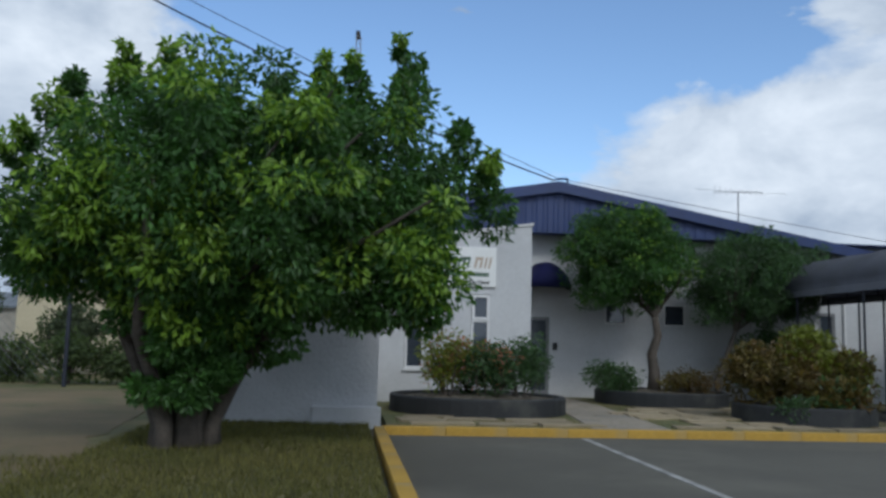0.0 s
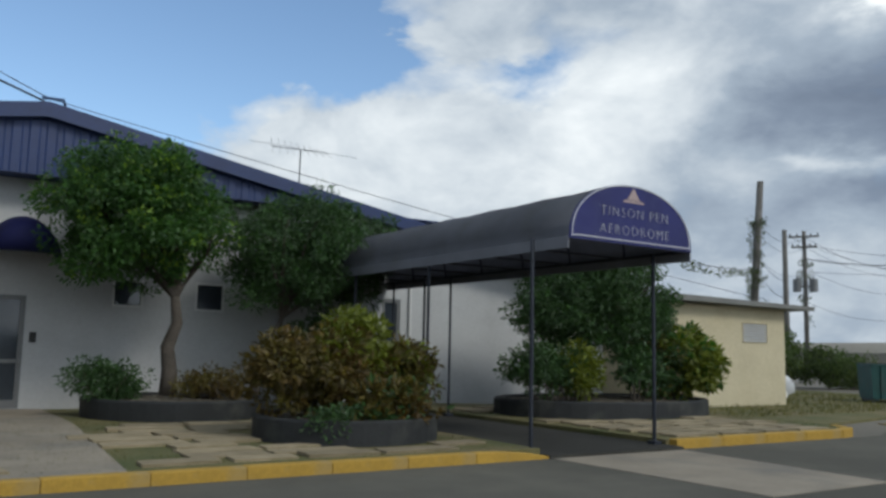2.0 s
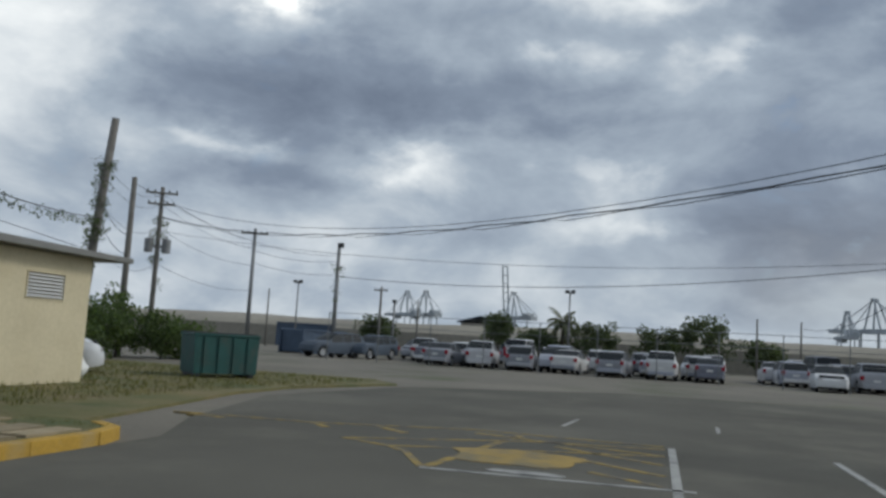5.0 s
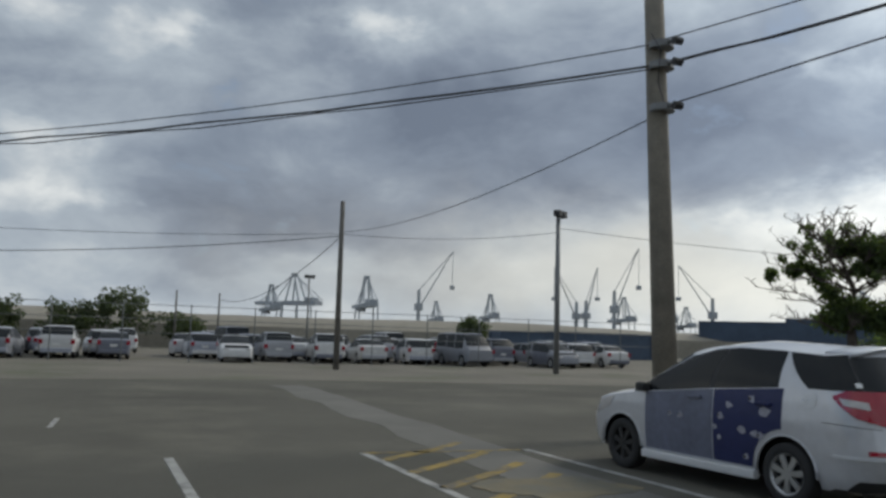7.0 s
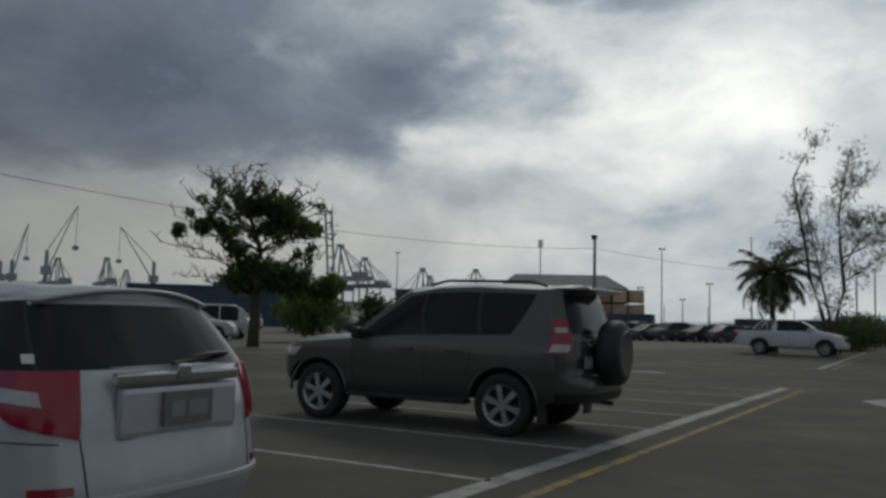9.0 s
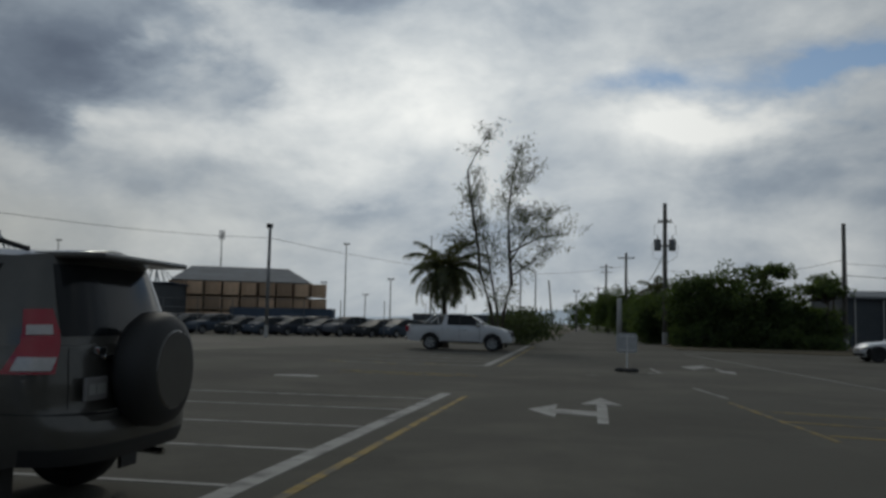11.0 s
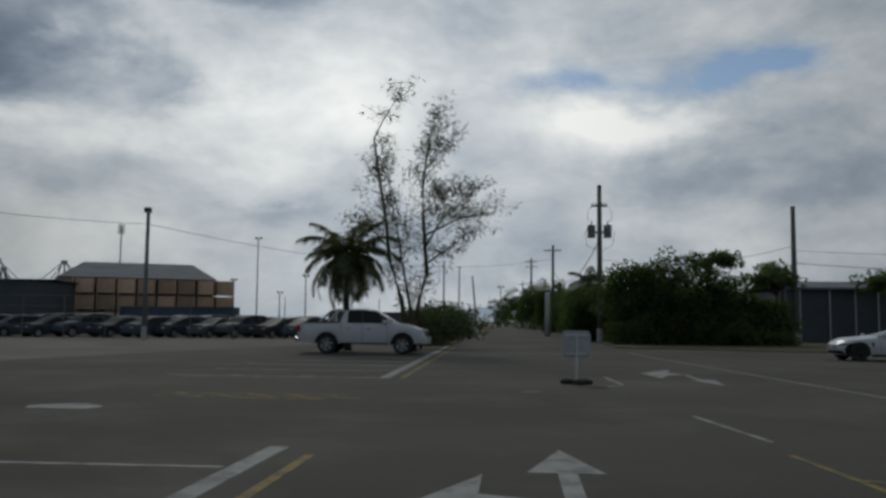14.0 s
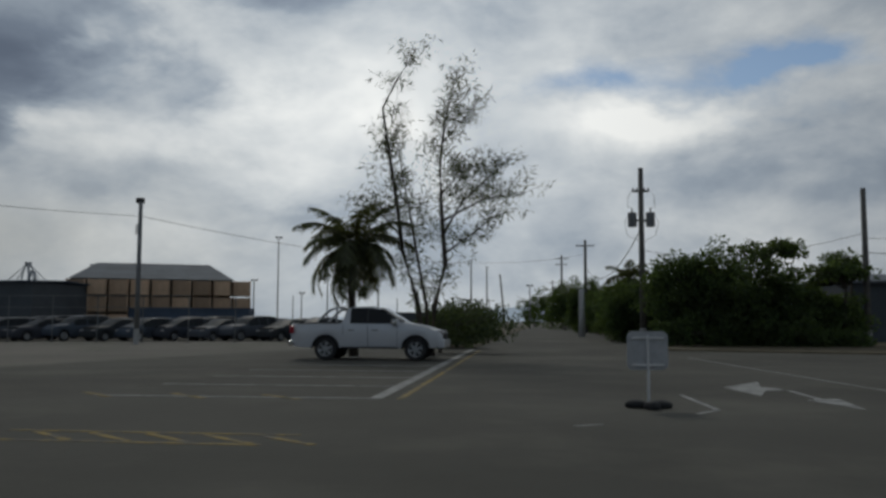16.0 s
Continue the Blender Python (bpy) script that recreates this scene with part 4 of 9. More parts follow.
prism(bm, [(-1.15, 0.0), (-0.85, 0.06), (-0.62, 0.12), (-0.35, 0.04), (-0.22, 0.0), (-0.5, -0.02), (-0.8, -0.05)], "y", -0.052, -0.047)
prism(bm, [(-0.8, 0.12), (-0.86, 0.42), (-0.72, 0.24), (-0.58, 0.16)], "y", -0.052, -0.047)
part("emblem", bm, INK_GREY, sign, "grey wing-shaped emblem")

# ---------------------------------------------------------------- entrance canopy
CX, CW, CY0, CY1, CB = 12.37, 1.26, 13.4, 22.78, 3.0
canopy = root("entrance_canopy", pose(0, 0, 0), "long barrel-vaulted navy canvas canopy on thin steel posts", "canopy", kind="structure")
arch = lambda k, n=20: (CX - CW * math.cos(math.pi * k / n), CB + 0.88 * math.sin(math.pi * k / n) ** 0.85)
bm = bmesh.new()
ys = [CY0 + (CY1 - CY0) * i / 14 for i in range(15)]
rings = []
for i, yy in enumerate(ys):
    sag = 0.02 * (i % 2)
    rings.append([bm.verts.new((arch(k)[0], yy, arch(k)[1] - sag * math.sin(math.pi * k / 20))) for k in range(21)])
for r0, r1 in zip(rings, rings[1:]):
    for k in range(20):
        bm.faces.new((r0[k], r1[k], r1[k + 1], r0[k + 1]))
bmesh.ops.solidify(bm, geom=bm.faces, thickness=0.012)
part("canvas_top", bm, CANVAS_PALED, canopy, "faded dark canvas barrel top", smooth=True)
bm = bmesh.new()
prism(bm, [arch(k) for k in range(21)], "y", CY0 - 0.02, CY0 - 0.006)
part("front_panel", bm, CANVAS, canopy, "navy canvas end panel")
bm = bmesh.new()
tube(bm, [(arch(k)[0] * 0.965 + CX * 0.035, CY0 - 0.026, CB + 0.03 + (arch(k)[1] - CB) * 0.95) for k in range(21)], 0.009, 5)
rod(bm, (CX - CW * 0.96, CY0 - 0.026, CB + 0.05), (CX + CW * 0.96, CY0 - 0.026, CB + 0.05), 0.01)
part("piping", bm, INK_WHITE, canopy, "thin white border line")
for sx in (-1, 1):
    part("valance", boxm(CX + sx * CW - 0.012, CX + sx * CW + 0.012, CY0, CY1, CB - 0.14, CB + 0.03), CANVAS_PALED, canopy)
    part("edge_rail", rodm((CX + sx * (CW - 0.03), CY0, CB + 0.015), (CX + sx * (CW - 0.03), CY1, CB + 0.015), 0.025), POST, canopy)
for i in range(0, 15, 2):
    bm = bmesh.new()
    tube(bm, [(CX - (CW - 0.04) * math.cos(math.pi * k / 12), ys[i], CB + 0.83 * math.sin(math.pi * k / 12) ** 0.85) for k in range(13)], 0.018, 5)
    part("hoop", bm, POST, canopy)
    part("cross_bar", rodm((CX - CW + 0.04, ys[i], CB), (CX + CW - 0.04, ys[i], CB), 0.018), POST, canopy)
for px_, py_ in ((10.86, 13.87), (13.4, 13.95), (11.15, 17.0), (13.45, 19.7), (12.85, 19.8), (11.15, 19.7), (13.5, 22.2)):
    p = part("post", rodm((px_, py_, 0.04), (px_, py_, CB), 0.030 if py_ < 15 else 0.026, n=10), POST, canopy)
    part("base_plate", boxm(px_ - 0.08, px_ + 0.08, py_ - 0.08, py_ + 0.08, 0.04, 0.1, 0.008), POST, p)
lettering("letters", "TINSON PEN", 0.205, pose(CX + 0.03, CY0 - 0.03, CB + 0.39, 90, 0, 0), INK_WHITE, canopy, -0.007, 0, "white canvas letters", "CENTER", 1.25)
lettering("letters", "AERODROME", 0.205, pose(CX + 0.03, CY0 - 0.03, CB + 0.13, 90, 0, 0), INK_WHITE, canopy, -0.007, 0, "white canvas letters", "CENTER", 1.25)
bm = bmesh.new()
prism(bm, [(CX - 0.13, CB + 0.66), (CX + 0.13, CB + 0.66), (CX + 0.03, CB + 0.8), (CX, CB + 0.84), (CX - 0.03, CB + 0.8)], "y", CY0 - 0.03, CY0 - 0.021)
prism(bm, [(CX - 0.22, CB + 0.62), (CX + 0.22, CB + 0.62), (CX + 0.2, CB + 0.65), (CX - 0.2, CB + 0.65)], "y", CY0 - 0.03, CY0 - 0.021)
part("emblem", bm, mat("faded_emblem", (0.55, 0.42, 0.40), 0.7, bump=0), canopy, "pale peaked emblem")

# ---------------------------------------------------------------- cream outbuilding
out = root("outbuilding", pose(0, 0, 0), "small cream-painted outbuilding with a flat concrete roof", "building", kind="structure")
hole = [(24.0, 25.15, 1.83, 2.42)]
part("wall", wall_with_holes(21.0, 26.0, -0.1, 2.86, hole, 20.2), CREAM, out)
part("wall", boxm(25.8, 26.0, 20.4, 29.5, -0.1, 2.86), CREAM, out)
part("wall", boxm(21.0, 21.2, 20.4, 29.5, -0.1, 2.86), CREAM, out)
part("wall", boxm(21.2, 25.8, 29.3, 29.5, -0.1, 2.86), CREAM, out)
bm = bmesh.new()
prism(bm, [(20.6, 2.90), (26.9, 2.86), (26.9, 2.98), (20.6, 3.06)], "y", 19.75, 29.9)
part("roof_slab", bm, ROOF_GREY, out, "thin flat grey roof slab")
vent = part("louvre_window", wall_with_holes(23.99, 25.16, 1.82, 2.43, [(24.02, 25.13, 1.85, 2.40)], 20.18, 0.09), CREAM, out, "white louvred vent window")
for i in range(7):
    zz = 1.88 + i * 0.075
    bm = bmesh.new()
    prism(bm, [(20.18, zz), (20.26, zz + 0.055), (20.27, zz + 0.05), (20.19, zz - 0.005)], "x", 24.02, 25.13)
    part("slat", bm, WHITE_FRAME, vent)

# ---------------------------------------------------------------- planting


def leaf_cloud(name, clumps, per, leaf, material, parent, spread=0.33, droop=0.35, narrow=0.45, seed=1, kind="", label="", flat=0.8):
    """Many small pointed leaves round the clump centres, each leaf a bent quad pair."""
    rng = np.random.default_rng(seed)
    cs = np.array([c[:3] for c in clumps])
    rad = np.array([c[3] if len(c) > 3 else spread for c in clumps])
    n = len(clumps) * per
    ci = np.repeat(np.arange(len(clumps)), per)
    d = rng.normal(size=(n, 3))
    d /= np.linalg.norm(d, axis=1)[:, None]
    r = rng.uniform(0.35, 1.0, n) ** 0.6
    pos = cs[ci] + d * (rad[ci] * r)[:, None] * np.array([1, 1, flat])
    along = d + rng.normal(scale=0.6, size=(n, 3))
    along[:, 2] -= droop
    along /= np.linalg.norm(along, axis=1)[:, None]
    side = np.cross(along, rng.normal(size=(n, 3)))
    side /= np.linalg.norm(side, axis=1)[:, None] + 1e-9
    L = leaf * rng.uniform(0.6, 1.3, n)[:, None]
    nrm = np.cross(side, along)
    a, b = pos, pos + along * L
    mid = pos + along * L * 0.5 - nrm * L * 0.12
    w = side * L * narrow * 0.5
    verts = np.stack([a, mid + w, b, mid - w], axis=1).reshape(-1, 3)
    idx = np.arange(n)[:, None] * 4
    faces = np.concatenate([idx + [0, 1, 2], idx + [0, 2, 3]], axis=0)
    me = raw_mesh(name, verts.tolist(), faces.tolist())
    ob = mesh_part(name, me, material, parent, label)
    if kind:
        ob["kind"] = kind
    return ob


def shell(center, radii, n, seed, low=-1.0, inner=0.55, size=(0.25, 0.5), jag=0.25):
    """Clump centres spread through the outer part of an uneven ellipsoid."""
    rng = random.Random(seed)
    out_ = []
    while len(out_) < n:
        v = Vector((rng.gauss(0, 1), rng.gauss(0, 1), rng.gauss(0, 1))).normalized()
        if v.z < low:
            continue
        k = rng.uniform(inner, 1.0) * (1 + jag * noise.noise(v * 2.1 + Vector((seed, 0, 0))))
        out_.append((center[0] + v.x * radii[0] * k, center[1] + v.y * radii[1] * k, center[2] + v.z * radii[2] * k, rng.uniform(*size)))
    return out_


def limbs(parent, base, tips, r0, rng, bend=0.25, n=6):
    for tip in tips:
        bm = bmesh.new()
        b, t = Vector(base), Vector(tip)
        m1 = b.lerp(t, 0.35) + Vector((rng.uniform(-bend, bend), rng.uniform(-bend, bend), bend * 0.8))
        m2 = b.lerp(t, 0.7) + Vector((rng.uniform(-bend, bend), rng.uniform(-bend, bend), bend * 0.5))
        tube(bm, [b, m1, m2, t], [r0, r0 * 0.7, r0 * 0.45, r0 * 0.2], n)
        part("limb", bm, BARK, parent)


def big_tree():
    rng = random.Random(5)
    t = root("street_tree", pose(-2.0, 11.2, 0.05), "broad multi-stemmed fig tree, dense glossy green crown, on grass verge", "tree")
    bm = bmesh.new()
    for k in range(13):
        a = 2 * math.pi * k / 13 + rng.uniform(-0.2, 0.2)
        r = rng.uniform(0.12, 0.36)
        x, y = r * math.cos(a), r * math.sin(a)
        tube(bm, [(x * 1.2, y * 1.2, -0.05), (x * 1.15, y * 1.1, 0.3), (x * 1.9, y * 1.6, 0.8), (x * 3.0, y * 2.6, 1.4), (x * 4.4 + 0.3, y * 4.0, 2.3), (x * 5.6 + 0.6, y * 5.0, 3.2)], [0.13, 0.11, 0.095, 0.085, 0.06, 0.03], 8)
    part("trunk", bm, BARK, t, "ridged cluster of fused stems", smooth=True)
    limbs(t, (0, 0, 1.2), [(rng.uniform(-1.7, 3.2), rng.uniform(-2, 2), rng.uniform(2.4, 4.3)) for _ in range(22)], 0.07, rng)
    crown = shell((0.8, 0, 3.2), (3.0, 2.5, 1.62), 215, 3, low=-0.92, size=(0.28, 0.5), jag=0.2)
    crown += shell((0.3, -0.2, 1.75), (1.15, 1.0, 0.75), 66, 6, size=(0.2, 0.36))
    crown += shell((2.2, -0.3, 2.2), (1.45, 1.2, 0.7), 36, 7, size=(0.22, 0.4))
    crown += shell((-1.4, -0.2, 2.45), (1.15, 1.3, 0.55), 44, 8, size=(0.2, 0.4))
    crown += shell((0.1, -0.4, 1.0), (0.6, 0.5, 0.5), 16, 10, size=(0.12, 0.24))
    for sx, sy, sz in ((2.7, 0, 5.35), (2.65, 0.1, 4.95), (0.95, 0.4, 4.9), (-0.3, 0, 4.85), (-0.9, 0, 4.9), (-1.75, 0, 4.75), (3.4, -0.2, 4.3), (3.85, -0.2, 3.75), (1.55, 0.2, 4.95), (2.05, 0, 5.0), (-2.1, -0.2, 3.7)):
        crown += [(sx + rng.uniform(-0.12, 0.12), sy + rng.uniform(-0.3, 0.3), sz + 0.1 - 0.2 * k, 0.09 + 0.055 * k) for k in range(5)]
    leaf_cloud("crown", crown, 210, 0.11, LEAF_BIG, t, droop=0.6, seed=11, label="dense dark green leaves")
    # young growth moved forward and up, its colour doubling as crown highlights
    young = [c for c in crown if noise.noise(Vector(c[:3]) * 1.1) > -0.02 and c[2] > 1.3 and c[1] < 0.9]
    young = [(x, y - 0.30, z + 0.12, s * 0.7) for x, y, z, s in young]
    leaf_cloud("young_leaves", young, 78, 0.12, LEAF_NEW_LIT, t, droop=0.85, seed=12, label="bright yellow-green young leaves with highlights in their colour")
    # dark core leaves: the crown's inner shade is put into their colour
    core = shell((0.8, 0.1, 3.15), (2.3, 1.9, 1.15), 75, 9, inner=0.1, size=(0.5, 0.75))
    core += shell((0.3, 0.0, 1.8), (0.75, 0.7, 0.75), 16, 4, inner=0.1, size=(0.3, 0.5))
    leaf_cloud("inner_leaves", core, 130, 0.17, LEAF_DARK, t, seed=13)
    return t


def planter_tree(m, trunk_pts, radius, crown_c, crown_r, n, material, label, seed, leaf=0.12, low=-0.9):
    rng = random.Random(seed)
    t = root("garden_tree", m, label, "tree")
    bm = tube(bmesh.new(), trunk_pts, [radius * (1 - 0.5 * i / (len(trunk_pts) - 1)) for i in range(len(trunk_pts))], 9)
    part("trunk", bm, BARK, t, smooth=True)
    top = trunk_pts[-1]
    limbs(t, top, [(crown_c[0] + rng.uniform(-0.7, 0.7) * crown_r[0], crown_c[1] + rng.uniform(-0.7, 0.7) * crown_r[1], crown_c[2] + rng.uniform(-0.3, 0.8) * crown_r[2]) for _ in range(10)], radius * 0.45, rng, 0.15)
    clumps = shell(crown_c, crown_r, n * 3 // 2, seed, low=low, size=(0.22, 0.44), jag=0.15)
    leaf_cloud("crown", clumps, 180, leaf * 0.82, material, t, seed=seed, label="dense clipped leaf crown")
    # lighter leaves set forward and up as painted highlights
    fresh = [(x, y - 0.12, z + 0.08, q * 0.8) for x, y, z, q in clumps if rng.random() < 0.3]
    leaf_cloud("young_leaves", fresh, 40, leaf * 0.82, LEAF_NEW_LIT if material is LEAF_BIG else LEAF_BIG, t, seed=seed + 7)
    # darker leaf colour painted in for shade inside the crown
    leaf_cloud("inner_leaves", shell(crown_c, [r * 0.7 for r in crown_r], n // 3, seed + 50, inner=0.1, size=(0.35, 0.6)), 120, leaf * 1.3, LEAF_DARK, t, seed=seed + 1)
    return t


def shrub(m, c, r, n, material, label, seed, leaf=0.12, stems=7, per=80, second=None, name="shrub", droop=0.2):
    rng = random.Random(seed)
    s = root(name, m, label, "shrub")
    for k in range(stems):
        bm = bmesh.new()
        a = rng.uniform(0, 6.28)
        q = rng.uniform(0.05, 0.2)
        tube(bm, [(q * math.cos(a), q * math.sin(a), 0), (c[0] * 0.5 + q * 2 * math.cos(a), c[1] * 0.5 + q * 2 * math.sin(a), c[2] * 0.5), (c[0] + r[0] * 0.6 * math.cos(a), c[1] + r[1] * 0.6 * math.sin(a), c[2] + rng.uniform(0, 0.5) * r[2])], [0.022, 0.016, 0.008], 5)
        part("stem", bm, BARK, s)
    cl = shell(c, r, n * 3 // 2, seed, size=(0.14, 0.30), inner=0.35)
    leaf_cloud("leaves", cl, per, leaf, material, s, droop=droop, seed=seed)
    if second:
        pick = [q for q in cl if rng.random() < 0.5]
        leaf_cloud("leaves", [(x, y - 0.04, z + 0.05, q * 1.05) for x, y, z, q in pick], per // (4 if second is PETAL else 3), leaf, second, s, droop=droop, seed=seed + 3)
    return s


def planter(cx, cy, rx, ry, h=0.34, label="black painted oval concrete planter ring"):
    p = root("planter", pose(cx, cy, PAVE_Z), label, "planter", "oval planters")
    bm = bmesh.new()
    n = 44
    prof = [(1.0, -0.02), (1.0, h - 0.03), (0.985, h), (0.93, h), (0.915, h - 0.03), (0.915, 0.0)]
    rings = [[bm.verts.new((rx * q * math.cos(2 * math.pi * k / n), ry * q * math.sin(2 * math.pi * k / n), z)) for k in range(n)] for q, z in prof]
    for r0, r1 in zip(rings, rings[1:] + rings[:1]):
        for k in range(n):
            bm.faces.new((r0[k], r0[(k + 1) % n], r1[(k + 1) % n], r1[k]))
    bmesh.ops.recalc_face_normals(bm, faces=bm.faces)
    part("ring", bm, BLACK_PLANTER, p, smooth=False)
    bm = bmesh.new()
    rings = []
    for q in (0.92, 0.7, 0.4, 0.12):
        rings.append([bm.verts.new((rx * q * math.cos(2 * math.pi * k / n), ry * q * math.sin(2 * math.pi * k / n), h - 0.07 + 0.1 * (1 - q) + 0.03 * noise.noise((k * 0.7, q * 9, cx)))) for k in range(n)])
    for r0, r1 in zip(rings, rings[1:]):
        for k in range(n):
            bm.faces.new((r0[k], r0[(k + 1) % n], r1[(k + 1) % n], r1[k]))
    bm.faces.new(rings[-1])
    part("soil", bm, SOIL, p, "dry soil with pale gravel", smooth=True)
    return p


big_tree()
planter(2.75, 17.2, 1.8, 1.75)
planter(8.0, 20.7, 1.65, 1.65)
planter(9.12, 16.0, 1.36, 1.3)
planter(16.9, 18.6, 2.75, 1.85)
PZ = PAVE_Z + 0.3
shrub(pose(2.1, 17.0, PZ), (0.0, 0.0, 0.75), (0.65, 0.6, 0.6), 30, LEAF_LIME, "leafy planter shrub with pinkish-red leaf tips and bare stems", 21, 0.085, per=55, stems=11, second=PETAL)
shrub(pose(2.9, 16.7, PZ), (0.0, 0.0, 0.6), (0.5, 0.5, 0.5), 30, LEAF_DARK, "mixed green and pink leaved shrub in a planter", 22, 0.09, per=60, stems=9, second=PETAL)
shrub(pose(3.6, 17.0, PZ), (0.0, 0.0, 0.68), (0.58, 0.5, 0.55), 34, LEAF_DARK, "dense dark green planter shrub", 23, 0.08)
shrub(pose(2.6, 17.7, PZ), (0.0, 0.0, 0.5), (0.8, 0.5, 0.4), 26, LEAF_BIG, "low green planter shrub", 24, 0.08)
planter_tree(pose(7.85, 20.8, PZ), [(0, 0, -0.1), (0.03, 0, 0.5), (-0.04, 0, 0.95), (0.12, 0, 1.4), (0.05, 0, 1.9)], 0.17, (-0.7, 0, 3.32), (1.62, 1.4, 1.32), 112, LEAF_BIG, "round-headed garden tree with a leaning trunk", 31)
shrub(pose(6.75, 20.4, PZ), (0, 0, 0.35), (0.75, 0.5, 0.4), 30, LEAF_DARK, "low dark green shrub in a planter", 25, 0.08)
shrub(pose(8.4, 20.2, PZ), (0, 0, 0.25), (0.7, 0.5, 0.28), 20, LEAF_CROTON, "low brownish ground shrub in a planter", 26, 0.08)
planter_tree(pose(9.95, 20.9, PAVE_Z), [(-0.3, 0, -0.05), (-0.35, 0, 0.6), (-0.1, 0, 1.2), (0.15, 0, 1.9)], 0.11, (0.75, 0, 3.2), (1.85, 1.5, 1.25), 110, LEAF_DARK, "dense dark clipped garden tree beside the wall", 32, 0.1)
shrub(pose(11.1, 21.2, PAVE_Z), (0, 0, 1.1), (0.9, 0.6, 1.0), 60, LEAF_DARK, "tall dark shrub standing against the wall", 27, 0.1)
shrub(pose(8.65, 16.1, PZ), (-0.1, 0.0, 0.68), (0.95, 0.85, 0.55), 70, LEAF_CROTON, "spreading croton shrub with mottled yellow and red leaves", 28, 0.12, per=75)
shrub(pose(9.2, 16.1, PZ), (0.0, 0.0, 1.0), (0.55, 0.5, 0.5), 28, LEAF_LIME, "tall croton shrub with lime-green leaves", 29, 0.14, per=70)
shrub(pose(10.15, 16.2, PZ), (0.0, 0.0, 0.72), (0.55, 0.5, 0.45), 30, LEAF_CROTON, "croton shrub with yellow-green leaves", 33, 0.12, per=60, second=LEAF_LIME)
shrub(pose(9.35, 15.1, PZ - 0.05), (0.0, 0.0, 0.25), (0.6, 0.25, 0.3), 22, LEAF_CROTON, "spiky reddish-brown planter plant", 34, 0.15, per=30, droop=-0.5, second=LEAF_DARK)
shrub(pose(8.95, 15.15, PZ - 0.05), (0.0, 0.0, 0.08), (0.85, 0.3, 0.12), 18, LEAF_DARK, "low dark green ground cover in a planter", 35, 0.08)
planter_tree(pose(16.7, 19.0, PZ), [(0, 0, -0.1), (0, 0, 0.7), (0.1, 0, 1.3)], 0.16, (0.25, 0, 2.15), (2.15, 1.45, 1.2), 130, LEAF_DARK, "broad dark garden tree in an oval planter", 36, 0.11)
shrub(pose(14.9, 18.2, PZ), (-0.1, 0.0, 0.7), (1.0, 0.7, 0.5), 50, LEAF_DARK, "rounded dark green planter shrub", 37, 0.1)
shrub(pose(15.5, 18.0, PZ), (0.0, 0.0, 0.65), (0.5, 0.5, 0.55), 26, LEAF_LIME, "yellow-green croton shrub in a planter", 38, 0.13, per=60)
shrub(pose(18.7, 18.1, PZ), (0.1, -0.1, 0.85), (1.0, 0.85, 0.85), 66, LEAF_LIME, "large yellow-green croton shrub in a planter", 39, 0.19, per=48, second=LEAF_BIG)
shrub(pose(17.9, 18.0, PZ), (0.0, 0.0, 0.85), (0.6, 0.6, 0.8), 36, LEAF_DARK, "dark bronze leaved shrub in a planter", 40, 0.12, per=60, second=LEAF_CROTON)
shrub(pose(17.0, 17.7, PZ), (0.0, 0.0, 0.75), (0.5, 0.4, 0.5), 24, LEAF_DARK, "small green shrub in a planter", 41, 0.12, per=60)

# ---------------------------------------------------------------- vehicles


def lathe(profile, n, axis_y=True):
    """A ring mesh turned about the local y axis; profile rows are (radius, y)."""
    bm = bmesh.new()
    rings = [[bm.verts.new((r * math.cos(2 * math.pi * k / n), y, r * math.sin(2 * math.pi * k / n))) for k in range(n)] for r, y in profile]
    for r0, r1 in zip(rings, rings[1:]):
        for k in range(n):
            bm.faces.new((r0[k], r0[(k + 1) % n], r1[(k + 1) % n], r1[k]))
    bmesh.ops.recalc_face_normals(bm, faces=bm.faces)
    return bm


